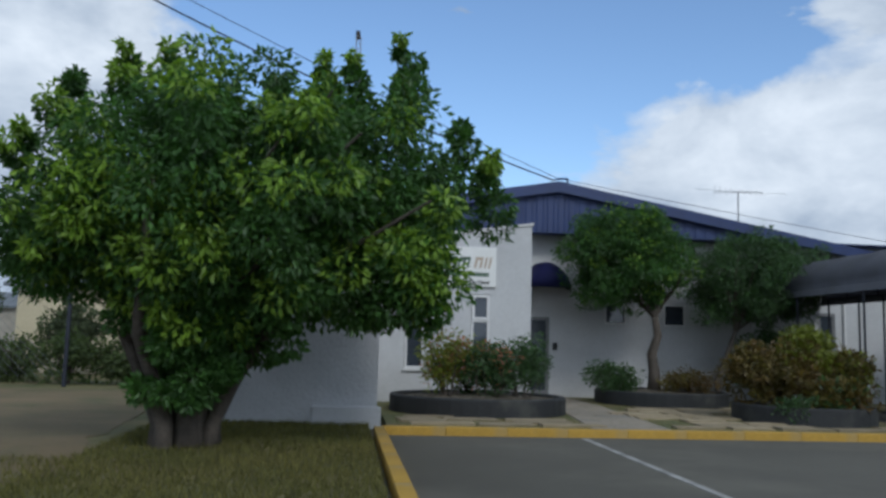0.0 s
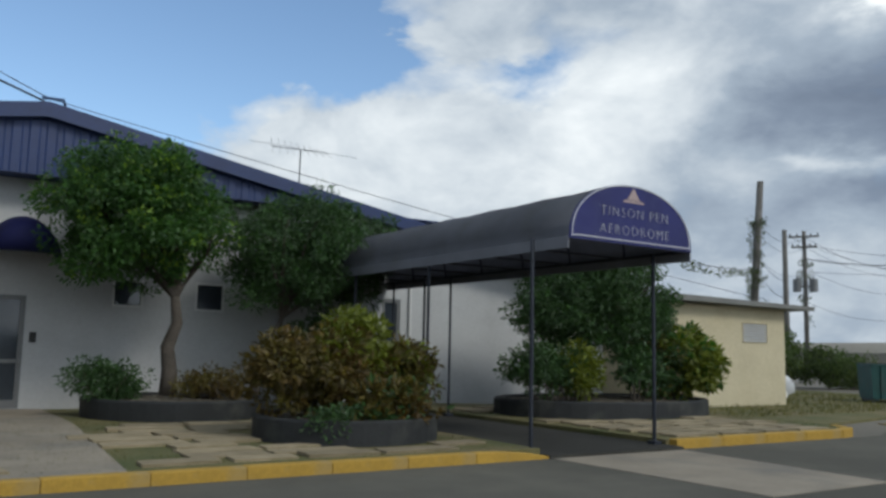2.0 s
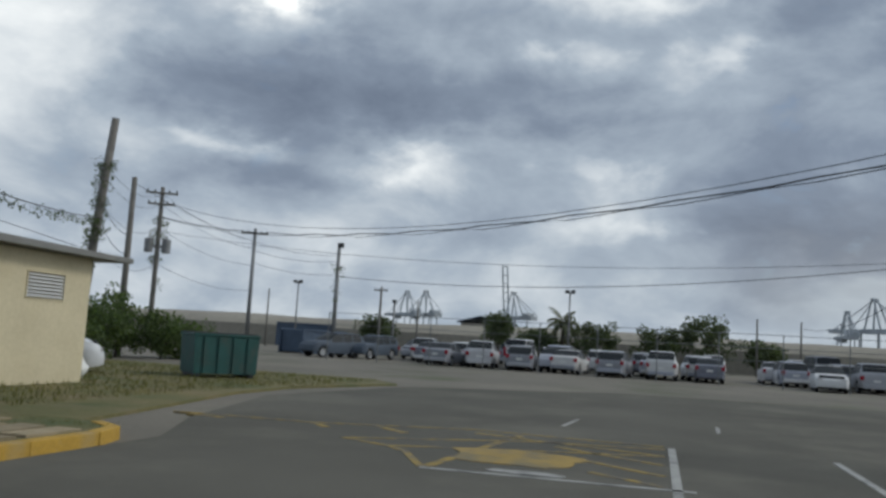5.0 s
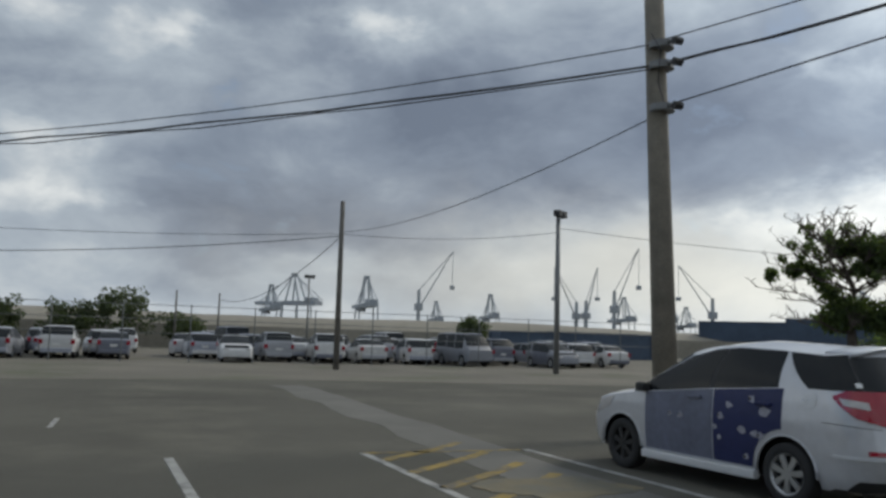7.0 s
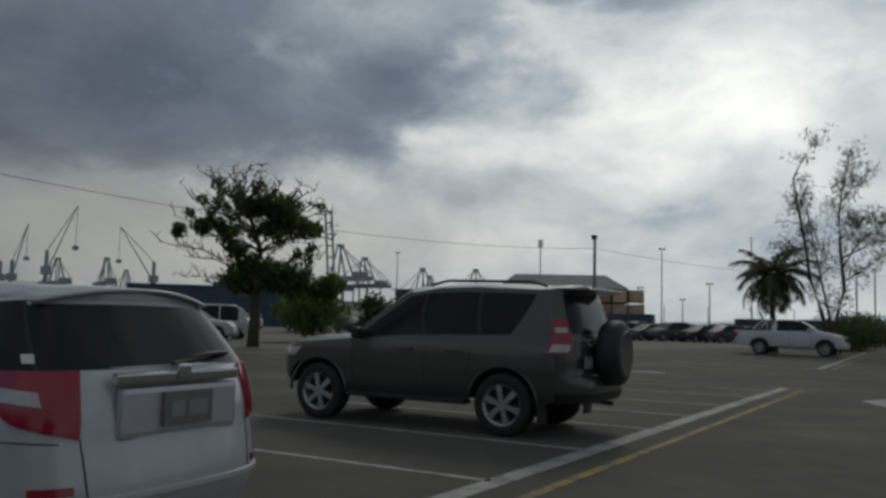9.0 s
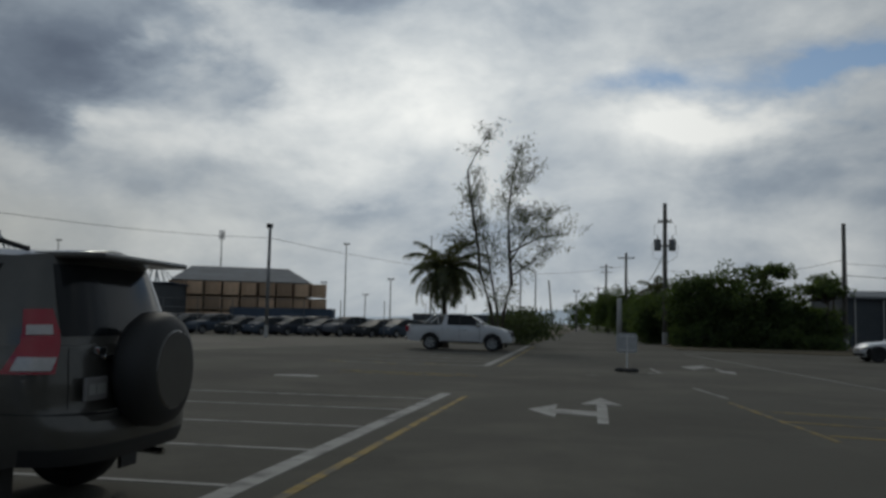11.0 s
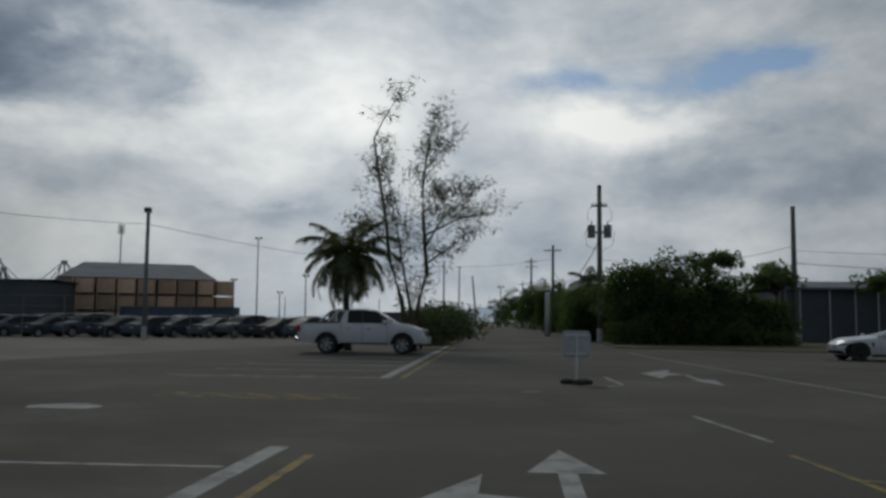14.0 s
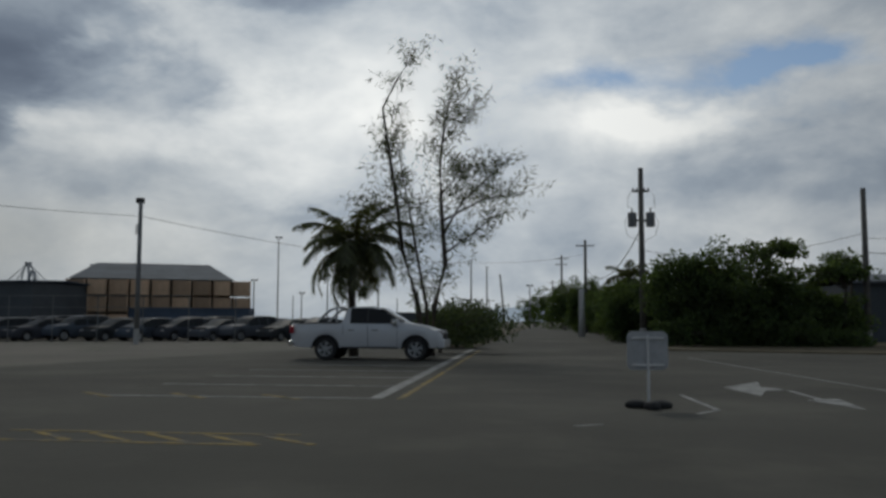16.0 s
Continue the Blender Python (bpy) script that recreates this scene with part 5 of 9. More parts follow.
def wheel(parent, x, y, r, w, spokes, side, n=28, dark_rim=False):
    """side: +1 when the outer face looks to +y."""
    s = side
    rr = r * 0.66
    bm = lathe([(rr * 0.97, s * w * 0.46), (rr, s * w * 0.5), (rr * 0.9, s * w * 0.40), (rr * 0.86, s * w * 0.1)], n)
    spoke_meshes = []
    if spokes:
        for k in range(spokes):
            a = 2 * math.pi * k / spokes + 0.3
            ca, sa = math.cos(a), math.sin(a)
            t0, t1 = rr * 0.12, rr * 0.95
            h0, h1 = rr * 0.13, rr * 0.19
            sb = bmesh.new()
            v = []
            for yy, sh in ((s * w * 0.34, 1.0), (s * w * 0.44, 0.8)):
                v.append([sb.verts.new((p * ca - q * sh * sa, yy, p * sa + q * sh * ca)) for p, q in ((t0, -h0), (t1, -h1), (t1, h1), (t0, h0))])
            sb.faces.new(v[1])
            sb.faces.new(v[0][::-1])
            for q in range(4):
                sb.faces.new((v[0][q], v[0][(q + 1) % 4], v[1][(q + 1) % 4], v[1][q]))
            bmesh.ops.recalc_face_normals(sb, faces=sb.faces)
            spoke_meshes.append(sb)
        hub = rodm((0, s * w * 0.3, 0), (0, s * w * 0.46, 0), rr * 0.2, rr * 0.16, 12)
        spoke_meshes.append(hub)
    else:
        rod(bm, (0, s * w * 0.3, 0), (0, s * w * 0.43, 0), rr * 0.95, rr * 0.8, n // 2)
    bmesh.ops.recalc_face_normals(bm, faces=bm.faces)
    finish = PLASTIC if dark_rim else ALLOY
    rim = part("wheel", bm, finish, parent)
    rim.location = (x, y, r)
    for sb in spoke_meshes:
        part("hub" if sb is spoke_meshes[-1] else "spoke", sb, finish, rim)
    t = part("tyre", lathe([(rr * 0.97, s * w * 0.44), (rr * 1.02, s * w * 0.5), (r * 0.93, s * w * 0.5), (r * 0.985, s * w * 0.42), (r, s * w * 0.3), (r, -s * w * 0.3), (r * 0.96, -s * w * 0.48), (rr, -s * w * 0.5)], n), TYRE, rim, smooth=True)
    bm = bmesh.new()
    rod(bm, (0, s * w * 0.05, 0), (0, s * w * 0.12, 0), rr * 0.95, n=18)
    part("brake_disc", bm, PLASTIC, rim)
    return rim


def lerp_list(pts, x):
    return float(np.interp(x, [p[0] for p in pts], [p[1] for p in pts]))


def car_shell(car, S, paint, detail=1.0):
    """Body, doors and glass of a vehicle from its side outline. Local x points ahead, the rear axle stands at x=0."""
    top, belt, w = S["top"], S["belt"], S["w"]
    x0, x1 = top[0][0], top[-1][0]
    R = S["r"] + 0.06
    arches = [0.0, S["wb"]]
    st = set(np.linspace(x0, x1, int(26 * detail)).tolist())
    for p in top:
        st.add(p[0])
    for a in arches:
        for k in range(9 if detail > 0.8 else 5):
            st.add(a - R * math.cos(math.pi * k / (8 if detail > 0.8 else 4)))
    for g in S["glass"] + S.get("doors", []) + S.get("pillars", []) + [(q[1],) for q in S.get("lamps", [])] + [S["ws"], S["rs"]]:
        st.update(g[:2])
    st = sorted(s for s in st if x0 <= s <= x1)
    xs = [st[0]]
    for s in st[1:]:
        if s - xs[-1] > 0.012:
            xs.append(s)
    rows = []
    for x in xs:
        zt = lerp_list(top, x)
        zb = S["z0"]
        end = max(0.0, 1 - min(x - x0, x1 - x) / 0.45)
        zb += 0.10 * end ** 2
        for a in arches:
            if abs(x - a) < R:
                zb = max(zb, S["r"] + math.sqrt(R * R - (x - a) ** 2))
        ww = w * (1 - S.get("nose", 0.13) * end ** 2)
        zl = min(lerp_list(belt, x), zt - 0.05)
        zb = min(zb, zl - 0.06)
        tum = max(0.0, min(1.0, (zt - zl) / 0.55))
        yg = ww * (0.955 - S.get("tumble", 0.19) * tum)
        zg = zl + 0.012 + (zt - zl - 0.012) * (0.90 if tum > 0.3 else 0.6)
        rows.append([(ww * 0.955, zb), (ww * 0.995, zb + (zl - zb) * 0.25), (ww, zb + (zl - zb) * 0.52), (ww * 0.998, zb + (zl - zb) * 0.73), (ww * 0.99, zb + (zl - zb) * 0.81), (ww * 0.957, zl),
                     (yg, zg), (yg * 0.90, zt - (zt - zg) * 0.18), (0.0, zt)])
    groups = {}

    def cls(xm, r, hi):
        if r == 5 and hi > 0.17:
            for g in S["glass"]:
                if g[0] < xm < g[1]:
                    return ("window", g[0])
            for g in S.get("pillars", []):
                if g[0] < xm < g[1]:
                    return ("pillar", g[0])
        if r >= 6:
            if S["ws"][0] < xm < S["ws"][1]:
                return ("windscreen", 0)
            if S["rs"][0] < xm < S["rs"][1]:
                return ("rear_window", 0)
        for row, xmax, kind in S.get("lamps", []):
            if r == row and xm < xmax:
                return (kind, 0)
        if r <= 4:
            for d in S.get("doors", []):
                if d[0] < xm < d[1]:
                    return ("door", d[0])
        return ("body", 0)

    for i in range(len(xs) - 1):
        xm = (xs[i] + xs[i + 1]) / 2
        for r in range(8):
            hi = rows[i][6][1] - rows[i][5][1]
            c = cls(xm, r, hi)
            for s in (1, -1):
                q = [(xs[i], s * rows[i][r][0], rows[i][r][1]), (xs[i + 1], s * rows[i + 1][r][0], rows[i + 1][r][1]), (xs[i + 1], s * rows[i + 1][r + 1][0], rows[i + 1][r + 1][1]), (xs[i], s * rows[i][r + 1][0], rows[i][r + 1][1])]
                key = c + ((s,) if c[0] in ("window", "door", "tail_lamp", "clear_lens", "pillar") else (0,))
                groups.setdefault(key, []).append(q if s < 0 else q[::-1])
    for i in (0, len(xs) - 1):
        for r in range(8):
            a, b = rows[i][r], rows[i][r + 1]
            cuts = [1.0, -1.0]
            lamp = next((k for row, _, k in S.get("lamps", []) if row == r), None) if i == 0 else None
            if lamp:
                cuts = [1.0, S["lamp_in"], -S["lamp_in"], -1.0]
            for c0, c1 in zip(cuts, cuts[1:]):
                q = [(xs[i], a[0] * c0, a[1]), (xs[i], a[0] * c1, a[1]), (xs[i], b[0] * c1, b[1]), (xs[i], b[0] * c0, b[1])]
                if b[0] == 0.0:
                    q = q[:3]
                key = (lamp, 0, 1 if c0 > 0 else -1) if lamp and abs(c0 + c1) > 0.1 else ("body", 0, 0)
                groups.setdefault(key, []).append(q if i == 0 else q[::-1])
    made = {}
    for key, quads in groups.items():
        bm = bmesh.new()
        for q in quads:
            try:
                bm.faces.new([bm.verts.new(p) for p in q])
            except ValueError:
                pass
        bmesh.ops.remove_doubles(bm, verts=bm.verts, dist=0.0015)
        bmesh.ops.recalc_face_normals(bm, faces=bm.faces)
        kind = key[0]
        m = paint
        if kind in ("window", "windscreen", "rear_window"):
            m = S.get("glass_mat", GLASS_CAR)
        if kind in ("tail_lamp", "clear_lens"):
            m = LAMP_RED if kind == "tail_lamp" else LAMP_CLEAR
        if kind == "pillar":
            m = PLASTIC
        if kind == "door":
            m = S.get("door_mat", {}).get(key[1], paint)
        made[key] = part(kind, bm, m, car, "", smooth=True)
        made[key].data.set_sharp_from_angle(angle=radians(34))
    ub = boxm(x0 + 0.25, x1 - 0.25, -w * 0.72, w * 0.72, S["z0"] + 0.02, min(lerp_list(belt, 0.0), 0.98) - 0.06)
    part("underbody", ub, PLASTIC, car)
    return made


def patch(name, pts, m, parent, thick=0.02, normal=None, label=""):
    """A thin curved piece laid on a body: a fan of points pushed out a little."""
    bm = bmesh.new()
    vs = [bm.verts.new(p) for p in pts]
    bm.faces.new(vs)
    bmesh.ops.recalc_face_normals(bm, faces=bm.faces)
    r = bmesh.ops.extrude_face_region(bm, geom=list(bm.faces))
    n = Vector(normal)
    for v in (g for g in r["geom"] if isinstance(g, bmesh.types.BMVert)):
        v.co += n * thick
    bmesh.ops.recalc_face_normals(bm, faces=bm.faces)
    return part(name, bm, m, parent, label)


def number_plate(car, x, y, z, w=0.34, h=0.17, s=-1, m=None):
    p = part("number_plate", boxm(x - 0.012, x + 0.012, y - w / 2, y + w / 2, z - h / 2, z + h / 2, 0.004), m or WHITE_FRAME, car, "pale number plate")
    for k in range(2):
        a = y - w * 0.38 + k * w * 0.48
        part("bar", boxm(x - 0.016, x - 0.0125, a, a + w * (0.40 if k == 0 else 0.28), z - h * 0.25, z + h * 0.22), INK_GREY, p)


class Bodywork:
    """Smooth bodywork round four corners. On the side q is x; past either end it runs on round the corner, a degree for each centimetre.
    Above the belt u runs from 0 to 1 along the side and on round the corners, and f from the belt to the eaves."""

    def __init__(self, **spec):
        self.s = spec

    def low(self, q, z):
        s = self.s
        w = float(np.interp(z, *s["width"]))
        if q < s["xr"]:
            a = radians(min(90.0, (s["xr"] - q) * 100))
            return Vector((s["xr"] - float(np.interp(z, *s["rear"])) * math.sin(a) ** s["round"][0], w * max(0.0, math.cos(a)) ** s["round"][1], z))
        if q > s["xf"]:
            a = radians(min(90.0, (q - s["xf"]) * 100))
            return Vector((s["xf"] + float(np.interp(z, *s["front"])) * math.sin(a) ** 0.8, w * max(0.0, math.cos(a)) ** 0.7, z))
        return Vector((q, w, z))

    def belt(self, q):
        return float(np.interp(q, *self.s["belt"]))

    def high(self, u, f):
        s = self.s
        x0, x1 = s["roof_rear"][0] + (s["roof_rear"][1] - s["roof_rear"][0]) * f, s["roof_front"][0] + (s["roof_front"][1] - s["roof_front"][0]) * f
        w = s["tumble"][0] - (s["tumble"][0] - s["tumble"][1]) * f ** 1.25
        uc = min(1.0, max(0.0, u))
        zb = self.belt(s["roof_rear"][0] + (s["roof_front"][0] - s["roof_rear"][0]) * uc)
        ze = float(np.interp(uc, *s["eave"]))
        x, y = x0 + (x1 - x0) * uc, w
        if u < 0:
            a = radians(min(90.0, -90 * u))
            x, y = x0 - (s["tail"][0] + (s["tail"][1] - s["tail"][0]) * f) * math.sin(a) ** 0.8, w * max(0.0, math.cos(a)) ** s["round"][1]
            ze += 0.03 * math.sin(a)
        elif u > 1:
            a = radians(min(90.0, 90 * (u - 1)))
            x, y = x1 + 0.18 * math.sin(a), w * max(0.0, math.cos(a)) ** 0.8
            ze += 0.06 * math.sin(a)
        return Vector((x, y, zb + (ze - zb) * f))

    def both(self, q, z):
        """A point of the rear corner or side at height z, below or above the belt."""
        zb = self.belt(q)
        if z <= zb:
            return self.low(q, z)
        s = self.s
        u = (q - s["xr"]) / 0.9 if q < s["xr"] else (q - s["roof_rear"][0]) / (s["roof_front"][0] - s["roof_rear"][0])
        return self.high(u, (z - zb) / (s["eave"][1][0] - zb))

    def rear(self, u, f):
        if u > -1:
            return self.high(u, f)
        v = self.high(-2 - u, f)
        return Vector((v.x, -v.y, v.z))

    def ahead(self, u, f):
        if u < 2:
            return self.high(u, f)
        v = self.high(4 - u, f)
        return Vector((v.x, -v.y, v.z))

    def skin(self, car, paint):
        s = self.s
        arch, r = s["arch"], s["r"]
        cols = set(np.linspace(s["xr"] - 0.9, s["xr"], 19).tolist()) | set(np.linspace(s["xr"], s["xf"], 30).tolist()) | set(np.linspace(s["xf"], s["xf"] + 0.9, 15).tolist())
        for c in (0.0, s["wb"]):
            cols |= {c - arch * math.cos(math.pi * k / 14) for k in range(15)}
        cols = sorted(cols)
        cols = [x for i, x in enumerate(cols) if i == 0 or x - cols[i - 1] > 0.006]
        lines = []
        for x in cols:
            zb = s["z0"] + (0.03 if x < s["xr"] or x > s["xf"] else 0.0)
            for c in (0.0, s["wb"]):
                if abs(x - c) < arch:
                    zb = max(zb, r + math.sqrt(max(0.0, arch * arch - (x - c) ** 2)))
            line = [self.low(x, z) for z in np.linspace(zb, self.belt(x), 15)]
            v = line[-1]
            crown = float(np.interp(v.x, *s["hood"]))
            for t in (0.08, 0.35, 0.7, 1.0):
                line.append(Vector((v.x, v.y * (1 - t), v.z + crown * (1 - (1 - t) ** 2) + 0.012 * min(1.0, t * 10))))
            lines.append(line)
        high = []
        for u in np.concatenate([np.linspace(-1, 0, 17), np.linspace(0.04, 0.96, 24), np.linspace(1, 2, 15)]):
            line = [self.high(float(u), f) for f in np.linspace(0, 1, 9)]
            v = line[-1]
            crown = 0.075 if 0 <= u <= 1 else 0.075 - 0.02 * abs(math.sin(radians(90 * (u if u < 0 else u - 1))))
            for t in (0.05, 0.15, 0.4, 0.7, 1.0):
                line.append(Vector((v.x, v.y * (1 - t), v.z + crown * (1 - (1 - t) ** 2.4))))
            high.append(line)
        for name, rows in (("body", lines), ("roof", high)):
            bm = bmesh.new()
            for sg in (1, -1):
                g = [[bm.verts.new((v.x, sg * v.y, v.z)) for v in line] for line in rows]
                for i in range(len(g) - 1):
                    for j in range(len(g[0]) - 1):
                        bm.faces.new((g[i][j], g[i + 1][j], g[i + 1][j + 1], g[i][j + 1]))
            bmesh.ops.remove_doubles(bm, verts=bm.verts, dist=0.0015)
            bmesh.ops.recalc_face_normals(bm, faces=bm.faces)
            ob = part(name, bm, paint, car, smooth=True)
            ob.data.set_sharp_from_angle(angle=radians(42))
        part("underbody", boxm(s["xr"] - 0.25, s["xf"] + 0.3, -0.66, 0.66, s["z0"], s["z0"] + 0.5), PLASTIC, car)


WAGON = Bodywork(xr=-0.45, xf=2.75, wb=2.48, r=0.30, arch=0.37, z0=0.22, round=(0.76, 0.62),
                 width=([0.2, 0.3, 0.55, 0.8, 1.0, 1.13], [0.78, 0.83, 0.85, 0.85, 0.83, 0.80]),
                 rear=([0.2, 0.35, 0.50, 0.56, 0.74, 0.78, 0.9, 1.0, 1.13], [0.40, 0.50, 0.575, 0.58, 0.55, 0.535, 0.53, 0.505, 0.46]),
                 front=([0.2, 0.4, 0.6, 0.75, 0.9], [0.50, 0.60, 0.61, 0.48, 0.30]),
                 belt=([-1.35, 0.0, 1.0, 2.2, 2.75, 3.65], [1.13, 1.12, 1.05, 0.94, 0.86, 0.70]),
                 roof_rear=(-0.45, -0.30), roof_front=(2.30, 1.40), tumble=(0.80, 0.635), tail=(0.46, 0.32),
                 eave=([0.0, 0.3, 0.6, 0.8, 1.0], [1.445, 1.485, 1.505, 1.48, 1.40]), hood=([1.7, 2.2, 3.1, 3.4], [0.0, 0.085, 0.09, 0.03]))
wagon_low, wagon_belt, wagon_high = WAGON.low, WAGON.belt, WAGON.high
OFFROADER = Bodywork(xr=-0.52, xf=2.95, wb=2.79, r=0.385, arch=0.465, z0=0.42, round=(0.70, 0.50),
                     width=([0.4, 0.55, 0.8, 1.0, 1.12, 1.22], [0.86, 0.915, 0.94, 0.94, 0.93, 0.895]),
                     rear=([0.4, 0.5, 0.62, 0.74, 0.78, 1.0, 1.22], [0.48, 0.54, 0.56, 0.54, 0.46, 0.455, 0.42]),
                     front=([0.4, 0.55, 0.75, 0.9, 1.0, 1.1], [0.62, 0.74, 0.76, 0.73, 0.66, 0.50]),
                     belt=([-1.42, 0.0, 1.2, 2.3, 2.95, 3.85], [1.21, 1.21, 1.17, 1.12, 1.06, 0.98]),
                     roof_rear=(-0.52, -0.42), roof_front=(2.30, 1.42), tumble=(0.89, 0.70), tail=(0.42, 0.32),
                     eave=([0.0, 0.5, 0.8, 1.0], [1.80, 1.83, 1.81, 1.75]), hood=([1.8, 2.3, 3.3, 3.7], [0.0, 0.09, 0.10, 0.03]))


def lay(name, surf, rows, m, parent, sides=(1,), lift=0.006, label=""):
    """A thin panel that follows a body surface; rows hold the surface coordinates of its grid."""
    grid = []
    for row in rows:
        line = []
        for u, v in row:
            p = surf(u, v)
            e = 0.004
            n = (surf(u + e, v) - surf(u - e, v)).cross(surf(u, v + e) - surf(u, v - e))
            n = n.normalized() if n.length > 1e-9 else Vector((0, 1, 0))
            if n.dot(Vector((p.x - 0.9, p.y * 3.0, 0.0))) < 0:
                n = -n
            line.append((p, p + n * lift))
        grid.append(line)
    made = []
    for s in sides:
        bm = bmesh.new()
        outer = [[bm.verts.new((b.x, s * b.y, b.z)) for a, b in line] for line in grid]
        for i in range(len(outer) - 1):
            for j in range(len(outer[0]) - 1):
                bm.faces.new((outer[i][j], outer[i][j + 1], outer[i + 1][j + 1], outer[i + 1][j]))
        edge = [(0, j) for j in range(len(outer[0]))] + [(i, len(outer[0]) - 1) for i in range(1, len(outer))] + [(len(outer) - 1, j) for j in range(len(outer[0]) - 2, -1, -1)] + [(i, 0) for i in range(len(outer) - 2, 0, -1)]
        inner = {}
        for i, j in edge:
            a = grid[i][j][0]
            inner[(i, j)] = bm.verts.new((a.x, s * a.y, a.z))
        for k0, k1 in zip(edge, edge[1:] + edge[:1]):
            bm.faces.new((outer[k0[0]][k0[1]], outer[k1[0]][k1[1]], inner[k1], inner[k0]))
        bmesh.ops.remove_doubles(bm, verts=bm.verts, dist=0.0008)
        bmesh.ops.recalc_face_normals(bm, faces=bm.faces)
        ob = part(name, bm, m, parent, label, smooth=True)
        ob.data.set_sharp_from_angle(angle=radians(40))
        made.append(ob)
    return made


def quad_rows(bl, br, tl, tr, n=8, m=5):
    out = []
    for j in range(m + 1):
        f = j / m
        l0, r0 = (bl[0] + (tl[0] - bl[0]) * f, bl[1] + (tl[1] - bl[1]) * f), (br[0] + (tr[0] - br[0]) * f, br[1] + (tr[1] - br[1]) * f)
        out.append([(l0[0] + (r0[0] - l0[0]) * i / n, l0[1] + (r0[1] - l0[1]) * i / n) for i in range(n + 1)])
    return out


def hatchback():
    car = root("station_wagon", pose(18.93, -1.36, 0, 0, 0, 4.0), "silver wagon with navy film on its doors, parked in a bay", "car")
    WAGON.skin(car, PAINT_SILVER)
    both = (1, -1)
    lo, hi = 0.012, 0.97
    lay("window", wagon_high, quad_rows((0.545, lo), (1.07, lo), (0.70, hi), (1.02, hi), 14, 5), GLASS_CAR, car, both)
    lay("pillar", wagon_high, quad_rows((0.515, lo), (0.545, lo), (0.68, hi), (0.70, hi), 2, 5), PLASTIC, car, both, 0.005)
    lay("window", wagon_high, quad_rows((0.205, lo), (0.515, lo), (0.245, hi), (0.68, hi), 8, 5), GLASS_CAR, car, both)
    lay("quarter_window", wagon_high, quad_rows((-0.40, lo), (0.075, lo), (-0.34, hi), (0.222, hi), 10, 5), GLASS_CAR, car, both)
    lay("rear_pillar", wagon_high, quad_rows((-0.44, lo), (-0.40, lo), (-0.37, hi), (-0.34, hi), 2, 5), PLASTIC, car, both, 0.005)
    lay("rear_window", WAGON.rear, quad_rows((-1.56, lo), (-0.44, lo), (-1.63, 0.90), (-0.37, 0.90), 22, 5), GLASS_CAR, car)
    lay("windscreen", WAGON.ahead, quad_rows((1.10, lo), (2.90, lo), (1.12, hi), (2.88, hi), 20, 5), GLASS_CAR, car)
    # film on the doors, stopped short of the wheel arch
    low = lambda q: max(0.31, 0.30 + math.sqrt(max(0.0, 0.42 ** 2 - q * q))) if q < 0.42 else 0.31
    cols = [0.04 + 0.38 * i / 14 for i in range(15)] + [0.43, 0.55, 0.68, 0.82, 0.95]
    lay("door_film", wagon_low, [[(q, low(q) + (wagon_belt(q) - 0.006 - low(q)) * f) for f in np.linspace(0, 1, 8)] for q in cols], NAVY_WRAP, car, both, 0.004, "navy film on the rear door")
    lay("door_film", wagon_low, [[(q, 0.31 + (wagon_belt(q) - 0.316) * f) for f in np.linspace(0, 1, 8)] for q in np.linspace(0.965, 2.04, 12)], GREY_WRAP, car, both, 0.004, "grey-blue film on the front door")
    for x in (0, 2.48):
        for s in both:
            wheel(car, x, s * 0.745, 0.30, 0.19, 7, s, dark_rim=x > 1)
            bm = bmesh.new()
            tube(bm, [(x - 0.365 * math.cos(math.pi * k / 14), s * 0.843, 0.30 + 0.365 * math.sin(math.pi * k / 14)) for k in range(15)], 0.014, 5)
            part("arch_lip", bm, PAINT_SILVER, car, smooth=True)
    for s in both:
        part("mirror", boxm(2.0, 2.14, min(s * 0.80, s * 0.93), max(s * 0.80, s * 0.93), 0.95, 1.06, 0.035), PLASTIC, car)
        part("side_skirt", boxm(0.38, 2.10, min(s * 0.78, s * 0.865), max(s * 0.78, s * 0.865), 0.19, 0.285, 0.02), PAINT_WHITE, car)
        for dx, m in ((0.16, NAVY_WRAP), (1.12, GREY_WRAP)):
            part("door_handle", boxm(dx, dx + 0.2, min(s * 0.835, s * 0.875), max(s * 0.835, s * 0.875), 0.93, 0.965, 0.012), m, car)
    lay("headlight", wagon_low, quad_rows((2.95, 0.62), (2.70, 0.74), (3.25, 0.74), (2.62, 0.86), 6, 3), LAMP_CLEAR, car, both)
    for lamp, s in zip(lay("tail_lamp", wagon_low, [[(x, float(np.interp(x, [-1.03, -0.72, -0.60, -0.5], [0.82, 0.89, 0.965, 1.055])) * (1 - f) + float(np.interp(x, [-1.03, -0.62, -0.5], [1.128, 1.128, 1.075])) * f) for x in np.linspace(-1.03, -0.5, 16)] for f in np.linspace(0, 1, 8)], LAMP_RED, car, both, 0.014, "red tail lamp pointed at the front"), both):
        lay("clear_band", wagon_low, quad_rows((-0.86, 0.965), (-0.60, 1.0), (-0.84, 1.03), (-0.56, 1.06), 8, 2), LAMP_CLEAR, lamp, (s,), 0.018)
    lay("fuel_flap", wagon_low, [[(-0.27 + 0.085 * r * math.cos(k * math.pi / 8), 1.02 + 0.075 * r * math.sin(k * math.pi / 8)) for k in range(17)] for r in (0.02, 1.0)], PAINT_WHITE, car, (1,), 0.005)
